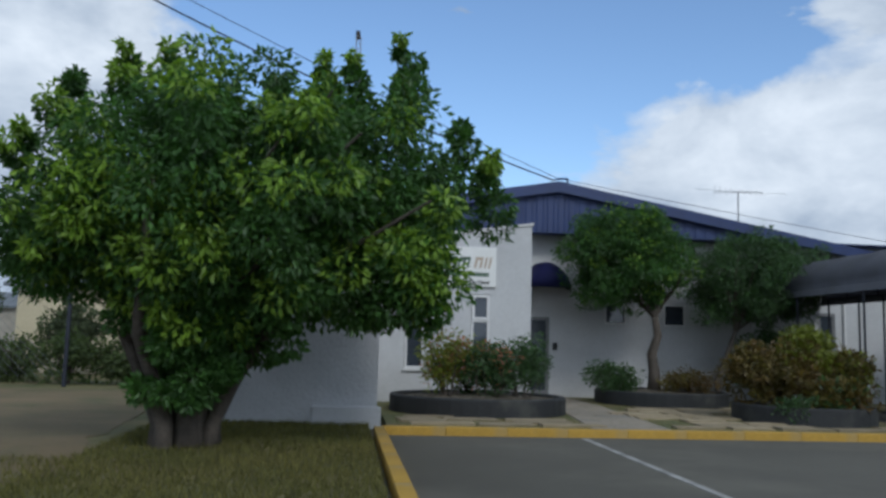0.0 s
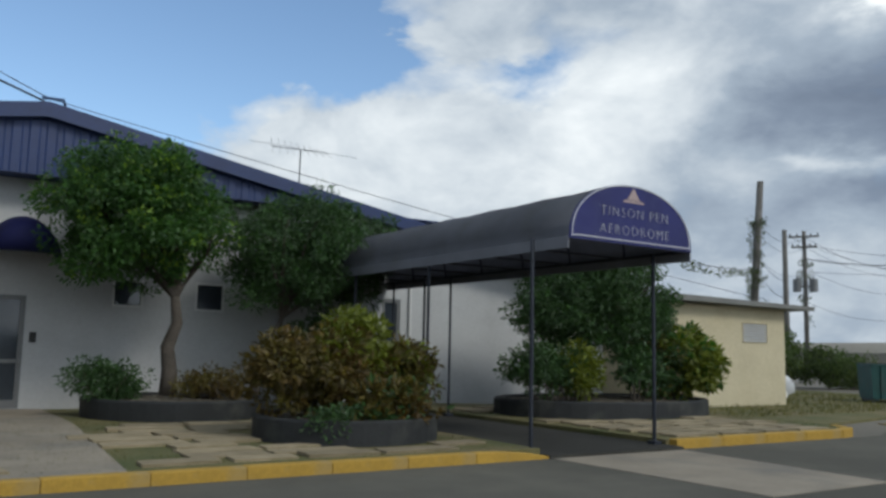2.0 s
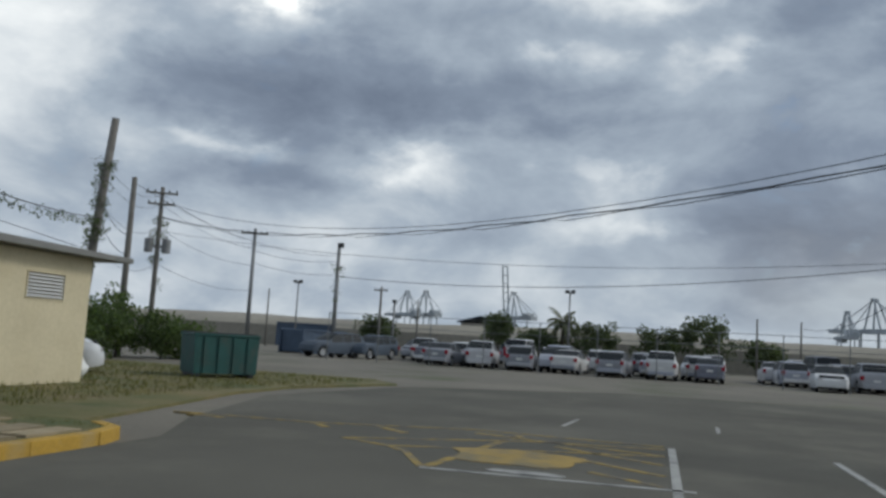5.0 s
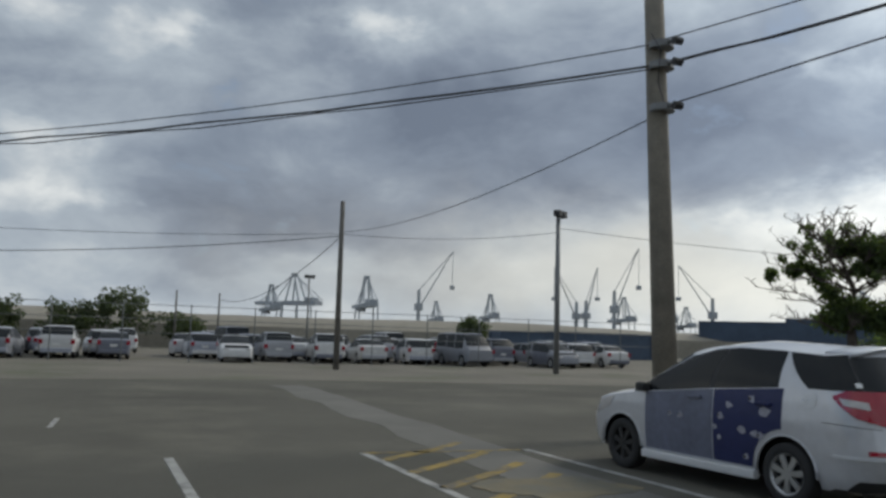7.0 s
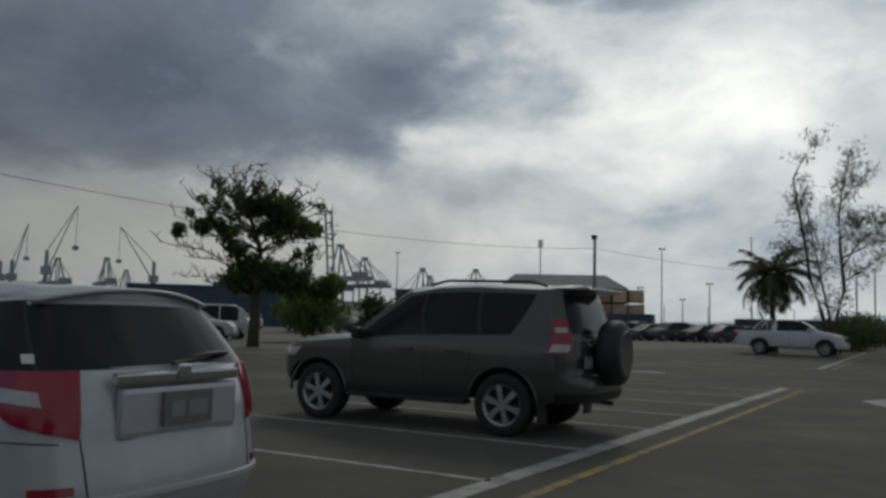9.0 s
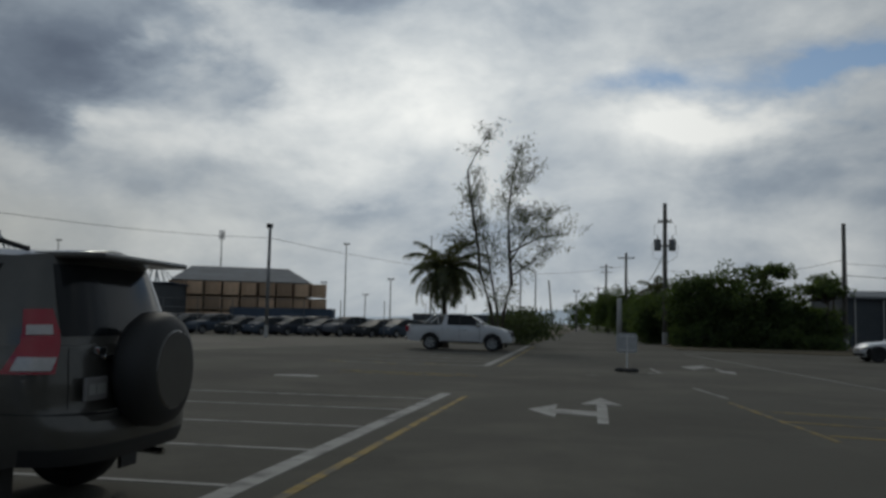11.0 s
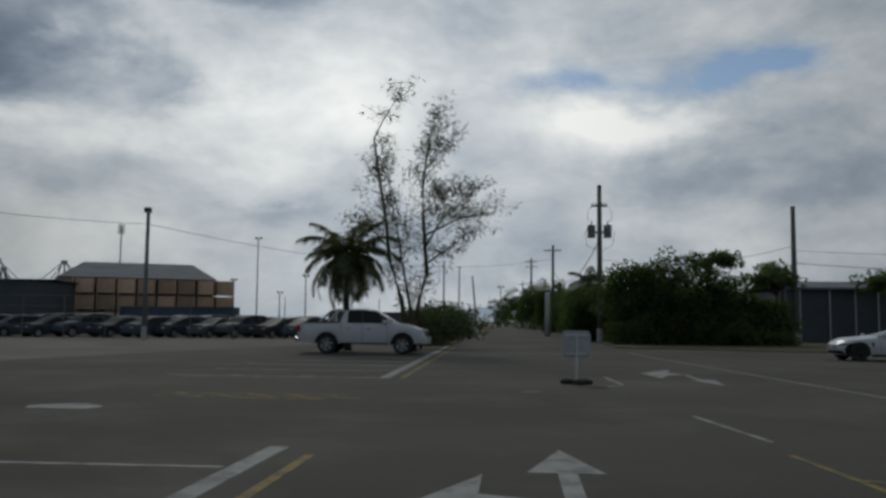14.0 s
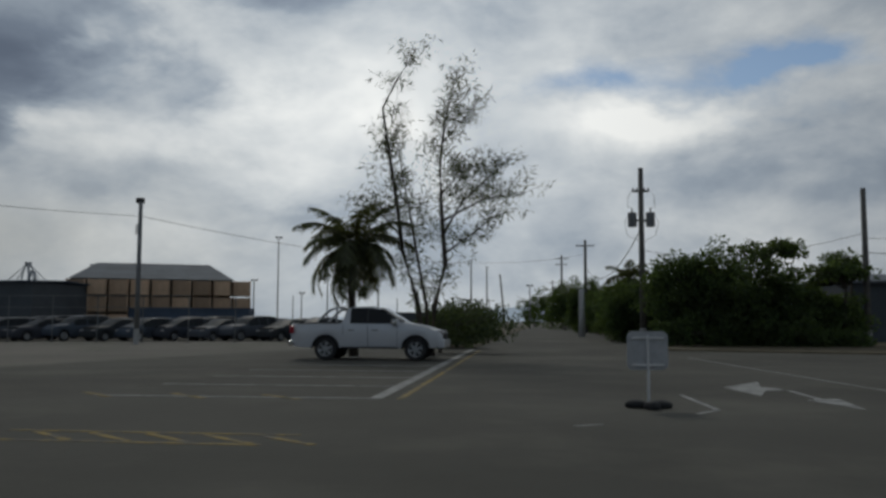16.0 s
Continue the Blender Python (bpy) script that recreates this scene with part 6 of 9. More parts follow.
    lay("bumper_seam", wagon_low, quad_rows((-0.95, 0.80), (-0.42, 0.83), (-0.95, 0.806), (-0.42, 0.836), 16, 1), PLASTIC, car, both, 0.002)
    lay("tailgate_seam", wagon_low, quad_rows((-1.06, 0.56), (-1.053, 0.56), (-1.04, 0.82), (-1.033, 0.82), 1, 8), PLASTIC, car, both, 0.003)
    # crease of the silver bumper, its highlight painted white on the lip
    lay("bumper_lip", wagon_low, quad_rows((-1.35, 0.53), (-0.50, 0.53), (-1.35, 0.556), (-0.50, 0.556), 18, 1), PAINT_WHITE, car, both, 0.018)
    # shade low on the silver bumper, put into a dark band
    lay("lower_bumper", wagon_low, quad_rows((-1.35, 0.245), (-0.62, 0.245), (-1.35, 0.34), (-0.75, 0.34), 14, 4), PLASTIC, car, both, 0.004, "dark lower bumper")
    lay("reflector", wagon_low, quad_rows((-1.0, 0.575), (-0.80, 0.575), (-1.0, 0.615), (-0.80, 0.615), 5, 1), LAMP_RED, car, both, 0.008)
    # worn pale blotches on the film
    rng = random.Random(8)
    for bx, bz, bw in ((0.42, 0.98, 0.06), (0.25, 0.86, 0.10), (0.72, 0.90, 0.06), (0.55, 0.66, 0.07), (0.38, 0.64, 0.055), (0.30, 0.63, 0.055), (0.84, 0.78, 0.06), (0.86, 0.56, 0.045), (0.50, 0.40, 0.05), (0.92, 0.66, 0.05), (1.45, 0.74, 0.06), (1.62, 0.74, 0.05)):
        pts = [(k * 2 * math.pi / 9, bw * rng.uniform(0.5, 1.0)) for k in range(9)]
        pts.append(pts[0])
        lay("film_tear", wagon_low, [[(bx + f * r * math.cos(a), bz + 0.8 * f * r * math.sin(a)) for a, r in pts] for f in (0.02, 1.0)], TORN, car, (1,), 0.007, "pale torn patch in the door film")
    part("tailgate_garnish", boxm(-0.988, -0.93, -0.42, 0.42, 1.055, 1.115, 0.014), CHROME, car, "chrome garnish bar")
    part("emblem", boxm(-1.0, -0.93, -0.045, 0.045, 1.065, 1.15, 0.015), CHROME, car, "plain chrome badge")
    part("plate_recess", boxm(-0.992, -0.955, -0.40, 0.40, 0.80, 1.045, 0.03), PAINT_SILVER, car)
    number_plate(car, -1.005, -0.02, 0.93, m=PLATE_GREY)
    bm = bmesh.new()
    lip = []
    for lift in (0.0, -0.018):
        lip.append([[bm.verts.new((xs - 0.10 * (abs(ys) / 0.6) ** 2 * -1, ys, 1.548 - 0.085 * (abs(ys) / 0.62) ** 2.2 - 0.05 * (-0.34 - xs) + lift)) for ys in np.linspace(-0.57, 0.57, 13)] for xs in (-0.34, -0.48, -0.60, -0.67)])
    for g, lines in enumerate(lip):
        for r0, r1 in zip(lines, lines[1:]):
            for a in range(12):
                bm.faces.new((r0[a], r0[a + 1], r1[a + 1], r1[a]))
    rim = lambda lines: lines[0] + [r[-1] for r in lines[1:]] + lines[-1][-2::-1] + [r[0] for r in lines[-2:0:-1]]
    t0, t1 = rim(lip[0]), rim(lip[1])
    for a in range(len(t0)):
        bm.faces.new((t0[a], t0[(a + 1) % len(t0)], t1[(a + 1) % len(t0)], t1[a]))
    bmesh.ops.recalc_face_normals(bm, faces=bm.faces)
    part("spoiler", bm, PAINT_SILVER, car, smooth=True)
    part("wiper", tube(bmesh.new(), [(-0.935, 0.02, 1.15), (-0.91, -0.25, 1.19), (-0.84, -0.48, 1.19)], 0.012, 5), PLASTIC, car)
    lay("sticker", wagon_high, quad_rows((-0.42, 0.10), (-0.34, 0.10), (-0.42, 0.22), (-0.34, 0.22), 2, 1), SIGN_WHITE, car, (1,), 0.009)
    return car


def suv():
    car = root("suv", pose(19.28, -8.52, 0, 0, 0, 1.8), "dark grey off-road SUV with tailgate spare wheel, parked", "car")
    B = OFFROADER
    B.skin(car, PAINT_SUV)
    both, lo, hi = (1, -1), 0.05, 0.90
    lay("window", B.high, quad_rows((0.605, lo), (0.975, lo), (0.84, hi), (0.965, hi), 10, 5), GLASS_CAR, car, both)
    lay("pillar", B.high, quad_rows((0.580, lo), (0.605, lo), (0.815, hi), (0.84, hi), 2, 5), PLASTIC, car, both, 0.005)
    lay("window", B.high, quad_rows((0.315, lo), (0.580, lo), (0.435, hi), (0.815, hi), 8, 5), GLASS_CAR, car, both)
    lay("pillar", B.high, quad_rows((0.290, lo), (0.315, lo), (0.405, hi), (0.435, hi), 2, 5), PLASTIC, car, both, 0.005)
    lay("quarter_window", B.high, quad_rows((0.155, lo), (0.290, lo), (0.035, hi), (0.405, hi), 8, 5), GLASS_CAR, car, both)
    lay("rear_window", B.rear, quad_rows((-1.50, 0.10), (-0.50, 0.10), (-1.56, 0.88), (-0.44, 0.88), 18, 5), GLASS_CAR, car)
    lay("windscreen", B.ahead, quad_rows((1.10, lo), (2.90, lo), (1.12, 0.95), (2.88, 0.95), 20, 5), GLASS_CAR, car)
    for x in (0.42, 1.10, 2.22):
        lay("door_seam", B.low, quad_rows((x + (0.06 if x < 0.5 else 0), 0.55 if x > 0.5 else 0.72), (x + 0.008 + (0.06 if x < 0.5 else 0), 0.55 if x > 0.5 else 0.72), (x, 1.10), (x + 0.008, 1.10), 1, 6), PLASTIC, car, both, 0.002)
    lay("bumper_seam", B.low, quad_rows((-1.42, 0.757), (-0.48, 0.78), (-1.42, 0.766), (-0.48, 0.788), 16, 1), PLASTIC, car, both, 0.003)
    lay("tailgate_seam", B.low, quad_rows((-1.02, 0.78), (-1.012, 0.78), (-1.02, 1.19), (-1.012, 1.19), 1, 5), PLASTIC, car, both, 0.003)
    lay("lower_bumper", B.low, quad_rows((-1.42, 0.45), (-0.60, 0.45), (-1.42, 0.56), (-0.62, 0.56), 16, 3), PLASTIC, car, both, 0.005, "dark lower bumper")
    for x in (0, 2.79):
        for s in (1, -1):
            wheel(car, x, s * 0.80, 0.385, 0.25, 6, s)
            bm = bmesh.new()
            arc = [(x - 0.47 * math.cos(math.pi * k / 14), s * 0.92, 0.385 + 0.47 * math.sin(math.pi * k / 14)) for k in range(15)]
            tube(bm, arc, 0.022, 6)
            part("arch_flare", bm, PAINT_SUV, car, smooth=True)
    for s in (1, -1):
        lamp = lay("tail_lamp", B.both, [[(x, 1.03 + g * 0.40) for f, x in ((k / 8, -0.53 - 0.13 * min(1.0, 1.6 * g) - (0.37 - 0.13 * g) * k / 8) for k in range(9))] for g in (j / 9 for j in range(10))], LAMP_RED, car, (s,), 0.03, "tall red and clear tail lamp")[0]
        lay("clear_band", B.both, [[(-0.69 - 0.20 * k / 6, z) for k in range(7)] for z in (1.27, 1.30, 1.33)], LAMP_CLEAR, lamp, (s,), 0.036)
        lay("clear_band", B.both, [[(-0.59 - 0.28 * k / 6 - (z - 1.05) * 0.5, z) for k in range(7)] for z in (1.05, 1.09, 1.13)], LAMP_CLEAR, lamp, (s,), 0.036)
        bm = bmesh.new()
        for (xa, za), (xb, zb) in (((-0.45, 1.85), (-0.25, 1.905)), ((-0.25, 1.905), (0.95, 1.915)), ((0.95, 1.915), (1.2, 1.86))):
            rod(bm, (xa, s * 0.60, za), (xb, s * 0.60, zb), 0.018)
        part("roof_rail", bm, PLASTIC, car, "dark metal roof rail")
        part("mirror", boxm(2.03, 2.17, min(s * 0.93, s * 1.09), max(s * 0.93, s * 1.09), 1.12, 1.28, 0.055), PLASTIC, car)
        part("side_step", boxm(0.48, 2.28, min(s * 0.80, s * 0.98), max(s * 0.80, s * 0.98), 0.36, 0.42, 0.015), PLASTIC, car)
        for dx in (0.55, 1.27):
            part("door_handle", boxm(dx, dx + 0.24, min(s * 0.92, s * 0.96), max(s * 0.92, s * 0.96), 1.0, 1.04, 0.012), PAINT_SUV, car)
        lay("headlight", B.low, quad_rows((3.10, 0.86), (3.55, 0.84), (3.02, 0.98), (3.50, 0.95), 8, 3), LAMP_CLEAR, car, (s,), 0.012)
        part("mud_flap", boxm(-0.50, -0.47, min(s * 0.68, s * 0.93), max(s * 0.68, s * 0.93), 0.18, 0.42), PLASTIC, car)
    part("spoiler", boxm(-1.02, -0.50, -0.62, 0.62, 1.79, 1.835, 0.02), PAINT_SUV, car, "roof spoiler over the rear window")
    part("trim_strip", boxm(-1.0, -0.95, -0.50, 0.50, 1.12, 1.15, 0.01), CHROME, car)
    bm = lathe([(0.05, -0.30), (0.29, -0.30), (0.37, -0.27), (0.405, -0.20), (0.405, -0.08), (0.36, -0.02), (0.1, -0.02)], 28)
    bmesh.ops.rotate(bm, verts=bm.verts, matrix=Matrix.Rotation(radians(-90), 3, "Z"))
    bmesh.ops.translate(bm, verts=bm.verts, vec=(-1.0, 0.1, 1.04))
    sp = part("spare_wheel", bm, PLASTIC, car, "covered spare wheel on the tailgate", smooth=True)
    bm = bmesh.new()
    rod(bm, (-1.28, 0.1, 1.04), (-1.31, 0.1, 1.04), 0.30, 0.27, 24)
    part("cover", bm, PAINT_SUV, sp)
    number_plate(car, -0.985, 0.58, 0.93, 0.26, 0.15, m=PLATE_GREY)
    part("badge", boxm(-0.99, -0.95, 0.48, 0.57, 1.15, 1.20, 0.006), CHROME, car, "plain chrome badge")
    rod_ = rodm((-0.95, -0.5, 0.36), (-0.4, -0.5, 0.39), 0.03)
    part("exhaust", rod_, CHROME, car)
    return car


def pickup():
    S_ = dict(w=0.92, wb=3.085, r=0.385, z0=0.42, nose=0.12, tumble=0.17,
              top=[(-1.22, 1.05), (-1.20, 1.23), (0.50, 1.25), (0.56, 1.32), (0.70, 1.74), (0.92, 1.82), (1.5, 1.83), (1.92, 1.76), (2.7, 1.27), (3.3, 1.18), (3.85, 1.0), (3.98, 0.80), (4.0, 0.6)],
              belt=[(-1.22, 1.25), (2.4, 1.23), (4.0, 1.02)], glass=[(0.84, 1.42), (1.48, 2.44)], pillars=[(1.42, 1.48)], ws=(1.88, 2.68), rs=(0.54, 0.72), doors=[(0.70, 1.44), (1.47, 2.5)])
    car = root("pickup_truck", pose(22.93, -44.75, 0, 0, 0, 180), "white double-cab pickup truck with a sports bar, parked across bays", "truck")
    car_shell(car, S_, PAINT_WHITE)
    for x in (0, 3.085):
        for s in (1, -1):
            wheel(car, x, s * 0.79, 0.385, 0.26, 6, s)
            bm = bmesh.new()
            tube(bm, [(x - 0.46 * math.cos(math.pi * k / 14), s * 0.91, 0.385 + 0.46 * math.sin(math.pi * k / 14)) for k in range(15)], 0.03, 6)
            part("arch_flare", bm, PLASTIC, car)
    # added dark plate stands in for shade inside the open bed
    part("bed_floor", boxm(-1.12, 0.50, -0.78, 0.78, 1.251, 1.258), PLASTIC, car, "dark load bed cover")
    bm = tube(bmesh.new(), [(-0.35, 0.76, 1.24), (-0.02, 0.75, 1.58), (0.14, 0.74, 1.70), (0.36, 0.70, 1.76), (0.40, 0.0, 1.79), (0.36, -0.70, 1.76), (0.14, -0.74, 1.70), (-0.02, -0.75, 1.58), (-0.35, -0.76, 1.24)], 0.045, 8)
    for s in (1, -1):
        tube(bm, [(0.36, s * 0.74, 1.24), (0.34, s * 0.71, 1.74)], 0.04, 7)
    part("sports_bar", bm, CHROME, car, "tubular steel sports bar")
    for s in (1, -1):
        part("tail_lamp", boxm(-1.25, -1.10, min(s * 0.74, s * 0.925), max(s * 0.74, s * 0.925), 0.90, 1.17, 0.02), LAMP_RED, car)
        part("mirror", boxm(2.30, 2.47, min(s * 0.93, s * 1.12), max(s * 0.93, s * 1.12), 1.18, 1.38, 0.04), CHROME, car)
        patch("headlight", [(4.0, s * 0.58, 0.86), (3.94, s * 0.62, 1.0), (3.42, s * 0.87, 1.08), (3.5, s * 0.90, 0.94)], LAMP_CLEAR, car, 0.02, (0.5, s * 0.7, 0.2))
        part("side_step", boxm(0.55, 2.5, min(s * 0.78, s * 0.97), max(s * 0.78, s * 0.97), 0.40, 0.46, 0.015), PLASTIC, car)
        for dx in (0.78, 1.6):
            part("door_handle", boxm(dx, dx + 0.22, min(s * 0.91, s * 0.95), max(s * 0.91, s * 0.95), 1.0, 1.04, 0.01), CHROME, car)
    for s in (1, -1):
        for x in (0.60, 1.45, 2.46):
            part("door_seam", boxm(x, x + 0.012, min(s * 0.905, s * 0.925), max(s * 0.905, s * 0.925), 0.52 if x > 0.7 else 0.85, 1.2), PLASTIC, car)
        part("bed_rail", boxm(-1.18, 0.50, min(s * 0.83, s * 0.90), max(s * 0.83, s * 0.90), 1.245, 1.275, 0.008), PLASTIC, car)
        patch("fog_lamp", [(3.98, s * 0.60, 0.56), (3.98, s * 0.74, 0.58), (3.9, s * 0.84, 0.66), (3.94, s * 0.66, 0.66)], PLASTIC, car, 0.03, (0.7, s * 0.6, 0))
    part("rear_bumper", boxm(-1.32, -1.12, -0.85, 0.85, 0.48, 0.66, 0.04), CHROME, car)
    part("front_bumper", boxm(3.8, 4.07, -0.86, 0.86, 0.42, 0.72, 0.07), PAINT_WHITE, car)
    part("grille", boxm(3.93, 4.02, -0.52, 0.52, 0.66, 0.94, 0.03), PLASTIC, car)
    return car


SALOON = Bodywork(xr=-0.60, xf=2.92, wb=2.90, r=0.335, arch=0.395, z0=0.20, round=(0.8, 0.6),
                  width=([0.2, 0.3, 0.55, 0.75, 0.95], [0.82, 0.885, 0.93, 0.925, 0.87]),
                  rear=([0.2, 0.45, 0.8, 1.0], [0.42, 0.52, 0.50, 0.38]), front=([0.2, 0.35, 0.52, 0.66, 0.80], [0.60, 0.72, 0.76, 0.66, 0.42]),
                  belt=([-1.5, 0.0, 1.2, 2.2, 2.92, 3.82], [0.97, 0.95, 0.92, 0.88, 0.80, 0.69]),
                  roof_rear=(-0.75, 0.20), roof_front=(2.20, 1.15), tumble=(0.86, 0.62), tail=(0.30, 0.12),
                  eave=([0.0, 0.4, 0.75, 1.0], [1.15, 1.24, 1.22, 1.14]), hood=([1.7, 2.2, 3.2, 3.6], [0.0, 0.08, 0.09, 0.03]))


def sedan():
    car = root("sedan", pose(-0.5, -44.3, 0, 0, 0, 0), "white fastback saloon car parked at the edge of the asphalt", "car")
    B, both, lo, hi = SALOON, (1, -1), 0.03, 0.93
    B.skin(car, PAINT_WHITE)
    lay("window", B.high, quad_rows((0.52, lo), (0.965, lo), (0.60, hi), (0.955, hi), 10, 5), GLASS_CAR, car, both)
    lay("window", B.high, quad_rows((0.22, lo), (0.50, lo), (0.12, hi), (0.575, hi), 8, 5), GLASS_CAR, car, both)
    lay("rear_window", B.rear, quad_rows((-1.6, 0.1), (-0.4, 0.1), (-1.6, 0.9), (-0.4, 0.9), 14, 5), GLASS_CAR, car)
    lay("windscreen", B.ahead, quad_rows((1.08, lo), (2.92, lo), (1.10, 0.96), (2.90, 0.96), 20, 5), GLASS_CAR, car)
    for x in (0.62, 1.12, 2.12):
        lay("door_seam", B.low, quad_rows((x, 0.36), (x + 0.008, 0.36), (x, 0.90), (x + 0.008, 0.90), 1, 6), PLASTIC, car, both, 0.002)
    for x in (0, 2.90):
        for s in both:
            wheel(car, x, s * 0.81, 0.335, 0.23, 5, s, dark_rim=True)
    lay("headlight", B.low, quad_rows((3.05, 0.60), (3.52, 0.575), (2.98, 0.675), (3.50, 0.635), 8, 3), GLASS_CAR, car, both, 0.008)
    lay("grille", B.low, quad_rows((3.56, 0.50), (3.82, 0.50), (3.56, 0.60), (3.82, 0.60), 6, 2), PLASTIC, car, both, 0.006)
    lay("lower_grille", B.low, quad_rows((3.30, 0.27), (3.82, 0.27), (3.36, 0.39), (3.82, 0.39), 10, 2), PLASTIC, car, both, 0.006)
    lay("air_inlet", B.low, quad_rows((3.12, 0.36), (3.24, 0.36), (3.14, 0.52), (3.22, 0.52), 3, 3), PLASTIC, car, both, 0.006)
    lay("side_vent", B.low, quad_rows((2.36, 0.56), (2.44, 0.56), (2.40, 0.72), (2.48, 0.72), 2, 3), PLASTIC, car, both, 0.006)
    for s in both:
        part("mirror", boxm(1.98, 2.12, min(s * 0.90, s * 1.04), max(s * 0.90, s * 1.04), 0.92, 1.03, 0.04), PAINT_WHITE, car)
        part("side_skirt", boxm(0.45, 2.45, min(s * 0.82, s * 0.91), max(s * 0.82, s * 0.91), 0.17, 0.26, 0.02), PLASTIC, car)
    return car


hatchback()
suv()
pickup()
sedan()


HATCH = dict(w=0.845, wb=2.48, r=0.30, z0=0.20, nose=0.24, tumble=0.20,
             top=[(-0.95, 0.84), (-0.93, 0.96), (-0.88, 1.04), (-0.70, 1.22), (-0.45, 1.46), (0.0, 1.52), (0.7, 1.545), (1.25, 1.51), (1.7, 1.38), (2.45, 1.05), (2.9, 0.96), (3.2, 0.80), (3.33, 0.62), (3.36, 0.5)],
             belt=[(-0.95, 1.02), (0.0, 1.01), (1.0, 0.97), (2.3, 0.90), (3.4, 0.8)],
             glass=[(-0.70, -0.06), (0.10, 0.94), (1.0, 2.22)], pillars=[(0.94, 1.0)], ws=(1.32, 2.4), rs=(-0.90, -0.46), doors=[(0.38, 1.0), (1.04, 2.12)])


def lot_car(kind, m, paint, label, group):
    shapes = {
        "hatch": dict(HATCH, r=0.30),
        "saloon": dict(w=0.85, wb=2.6, r=0.30, z0=0.2, nose=0.16, tumble=0.2, top=[(-1.0, 0.85), (-0.98, 1.0), (-0.5, 1.06), (0.1, 1.38), (0.7, 1.46), (1.2, 1.44), (2.2, 1.0), (3.0, 0.88), (3.4, 0.66), (3.45, 0.5)],
                       belt=[(-1, 1.0), (3.4, 0.82)], glass=[(-0.2, 0.8), (0.88, 1.9)], ws=(1.3, 2.2), rs=(-0.45, 0.15)),
        "van": dict(w=0.86, wb=2.6, r=0.32, z0=0.25, nose=0.1, tumble=0.12, top=[(-1.0, 1.2), (-0.98, 1.5), (-0.85, 1.92), (0, 1.98), (2.3, 1.96), (2.7, 1.75), (3.2, 1.15), (3.45, 0.95), (3.5, 0.6)],
                    belt=[(-1, 1.15), (3.4, 1.0)], glass=[(-0.8, 0.5), (0.58, 1.6), (1.68, 2.7)], ws=(2.4, 3.15), rs=(-0.98, -0.83)),
        "suv": dict(w=0.89, wb=2.65, r=0.35, z0=0.3, nose=0.13, tumble=0.18, top=[(-0.92, 1.0), (-0.9, 1.15), (-0.55, 1.62), (0, 1.68), (1.0, 1.67), (1.5, 1.58), (2.2, 1.12), (3.1, 1.0), (3.4, 0.78), (3.45, 0.6)],
                    belt=[(-0.9, 1.12), (3.4, 0.95)], glass=[(-0.5, 0.2), (0.28, 1.0), (1.06, 1.95)], ws=(1.45, 2.18), rs=(-0.86, -0.5)),
    }
    S_ = dict(shapes[kind], glass_mat=GLASS_LOT)
    car = root("parked_" + {"hatch": "hatchback", "saloon": "saloon", "van": "minivan", "suv": "crossover"}[kind], m, label, "van" if kind == "van" else "car", group)
    car_shell(car, S_, paint, 0.55)
    y = S_["w"] * 0.85
    for x in (0, S_["wb"]):
        for s in (1, -1):
            wheel(car, x, s * y, S_["r"], 0.2, 0, s, 14)
    xr = S_["top"][0][0]
    for s in (1, -1):
        part("tail_lamp", boxm(xr - 0.02, xr + 0.14, min(s * y * 0.86, s * y * 1.12), max(s * y * 0.86, s * y * 1.12), 0.75, 0.98 if kind != "van" else 1.35, 0.015), LAMP_RED, car)
        part("headlight", boxm(S_["top"][-1][0] - 0.32, S_["top"][-1][0] - 0.06, min(s * y * 0.6, s * y * 0.98), max(s * y * 0.6, s * y * 0.98), 0.62, 0.74, 0.02), LAMP_CLEAR, car)
    part("number_plate", boxm(xr - 0.012, xr + 0.01, -0.18, 0.18, 0.66, 0.78), WHITE_FRAME, car)
    part("rear_bumper", boxm(xr - 0.06, xr + 0.2, -y * 0.98, y * 0.98, 0.3, 0.52, 0.04), paint, car)
    return car


ROWS_LABEL = {"hatch": "silver-toned hatchback parked in the far compound", "saloon": "pale saloon car parked in the far compound", "van": "pale minivan parked in the far compound", "suv": "grey crossover car parked in the far compound"}
first = {}


def lot_place(kind, x, y, yaw, dark=False):
    key = (kind, dark)
    m = pose(x, y, -0.03, 0, 0, yaw)
    if key not in first:
        lab = ROWS_LABEL[kind].replace("silver-toned", "dark").replace("pale", "dark") if dark else ROWS_LABEL[kind]
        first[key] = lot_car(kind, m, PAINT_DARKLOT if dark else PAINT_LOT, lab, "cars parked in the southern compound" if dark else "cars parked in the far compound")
    else:
        copy_thing(first[key], m)


rng = random.Random(17)
kinds = ["hatch", "suv", "saloon", "hatch", "van", "suv", "hatch", "saloon"]
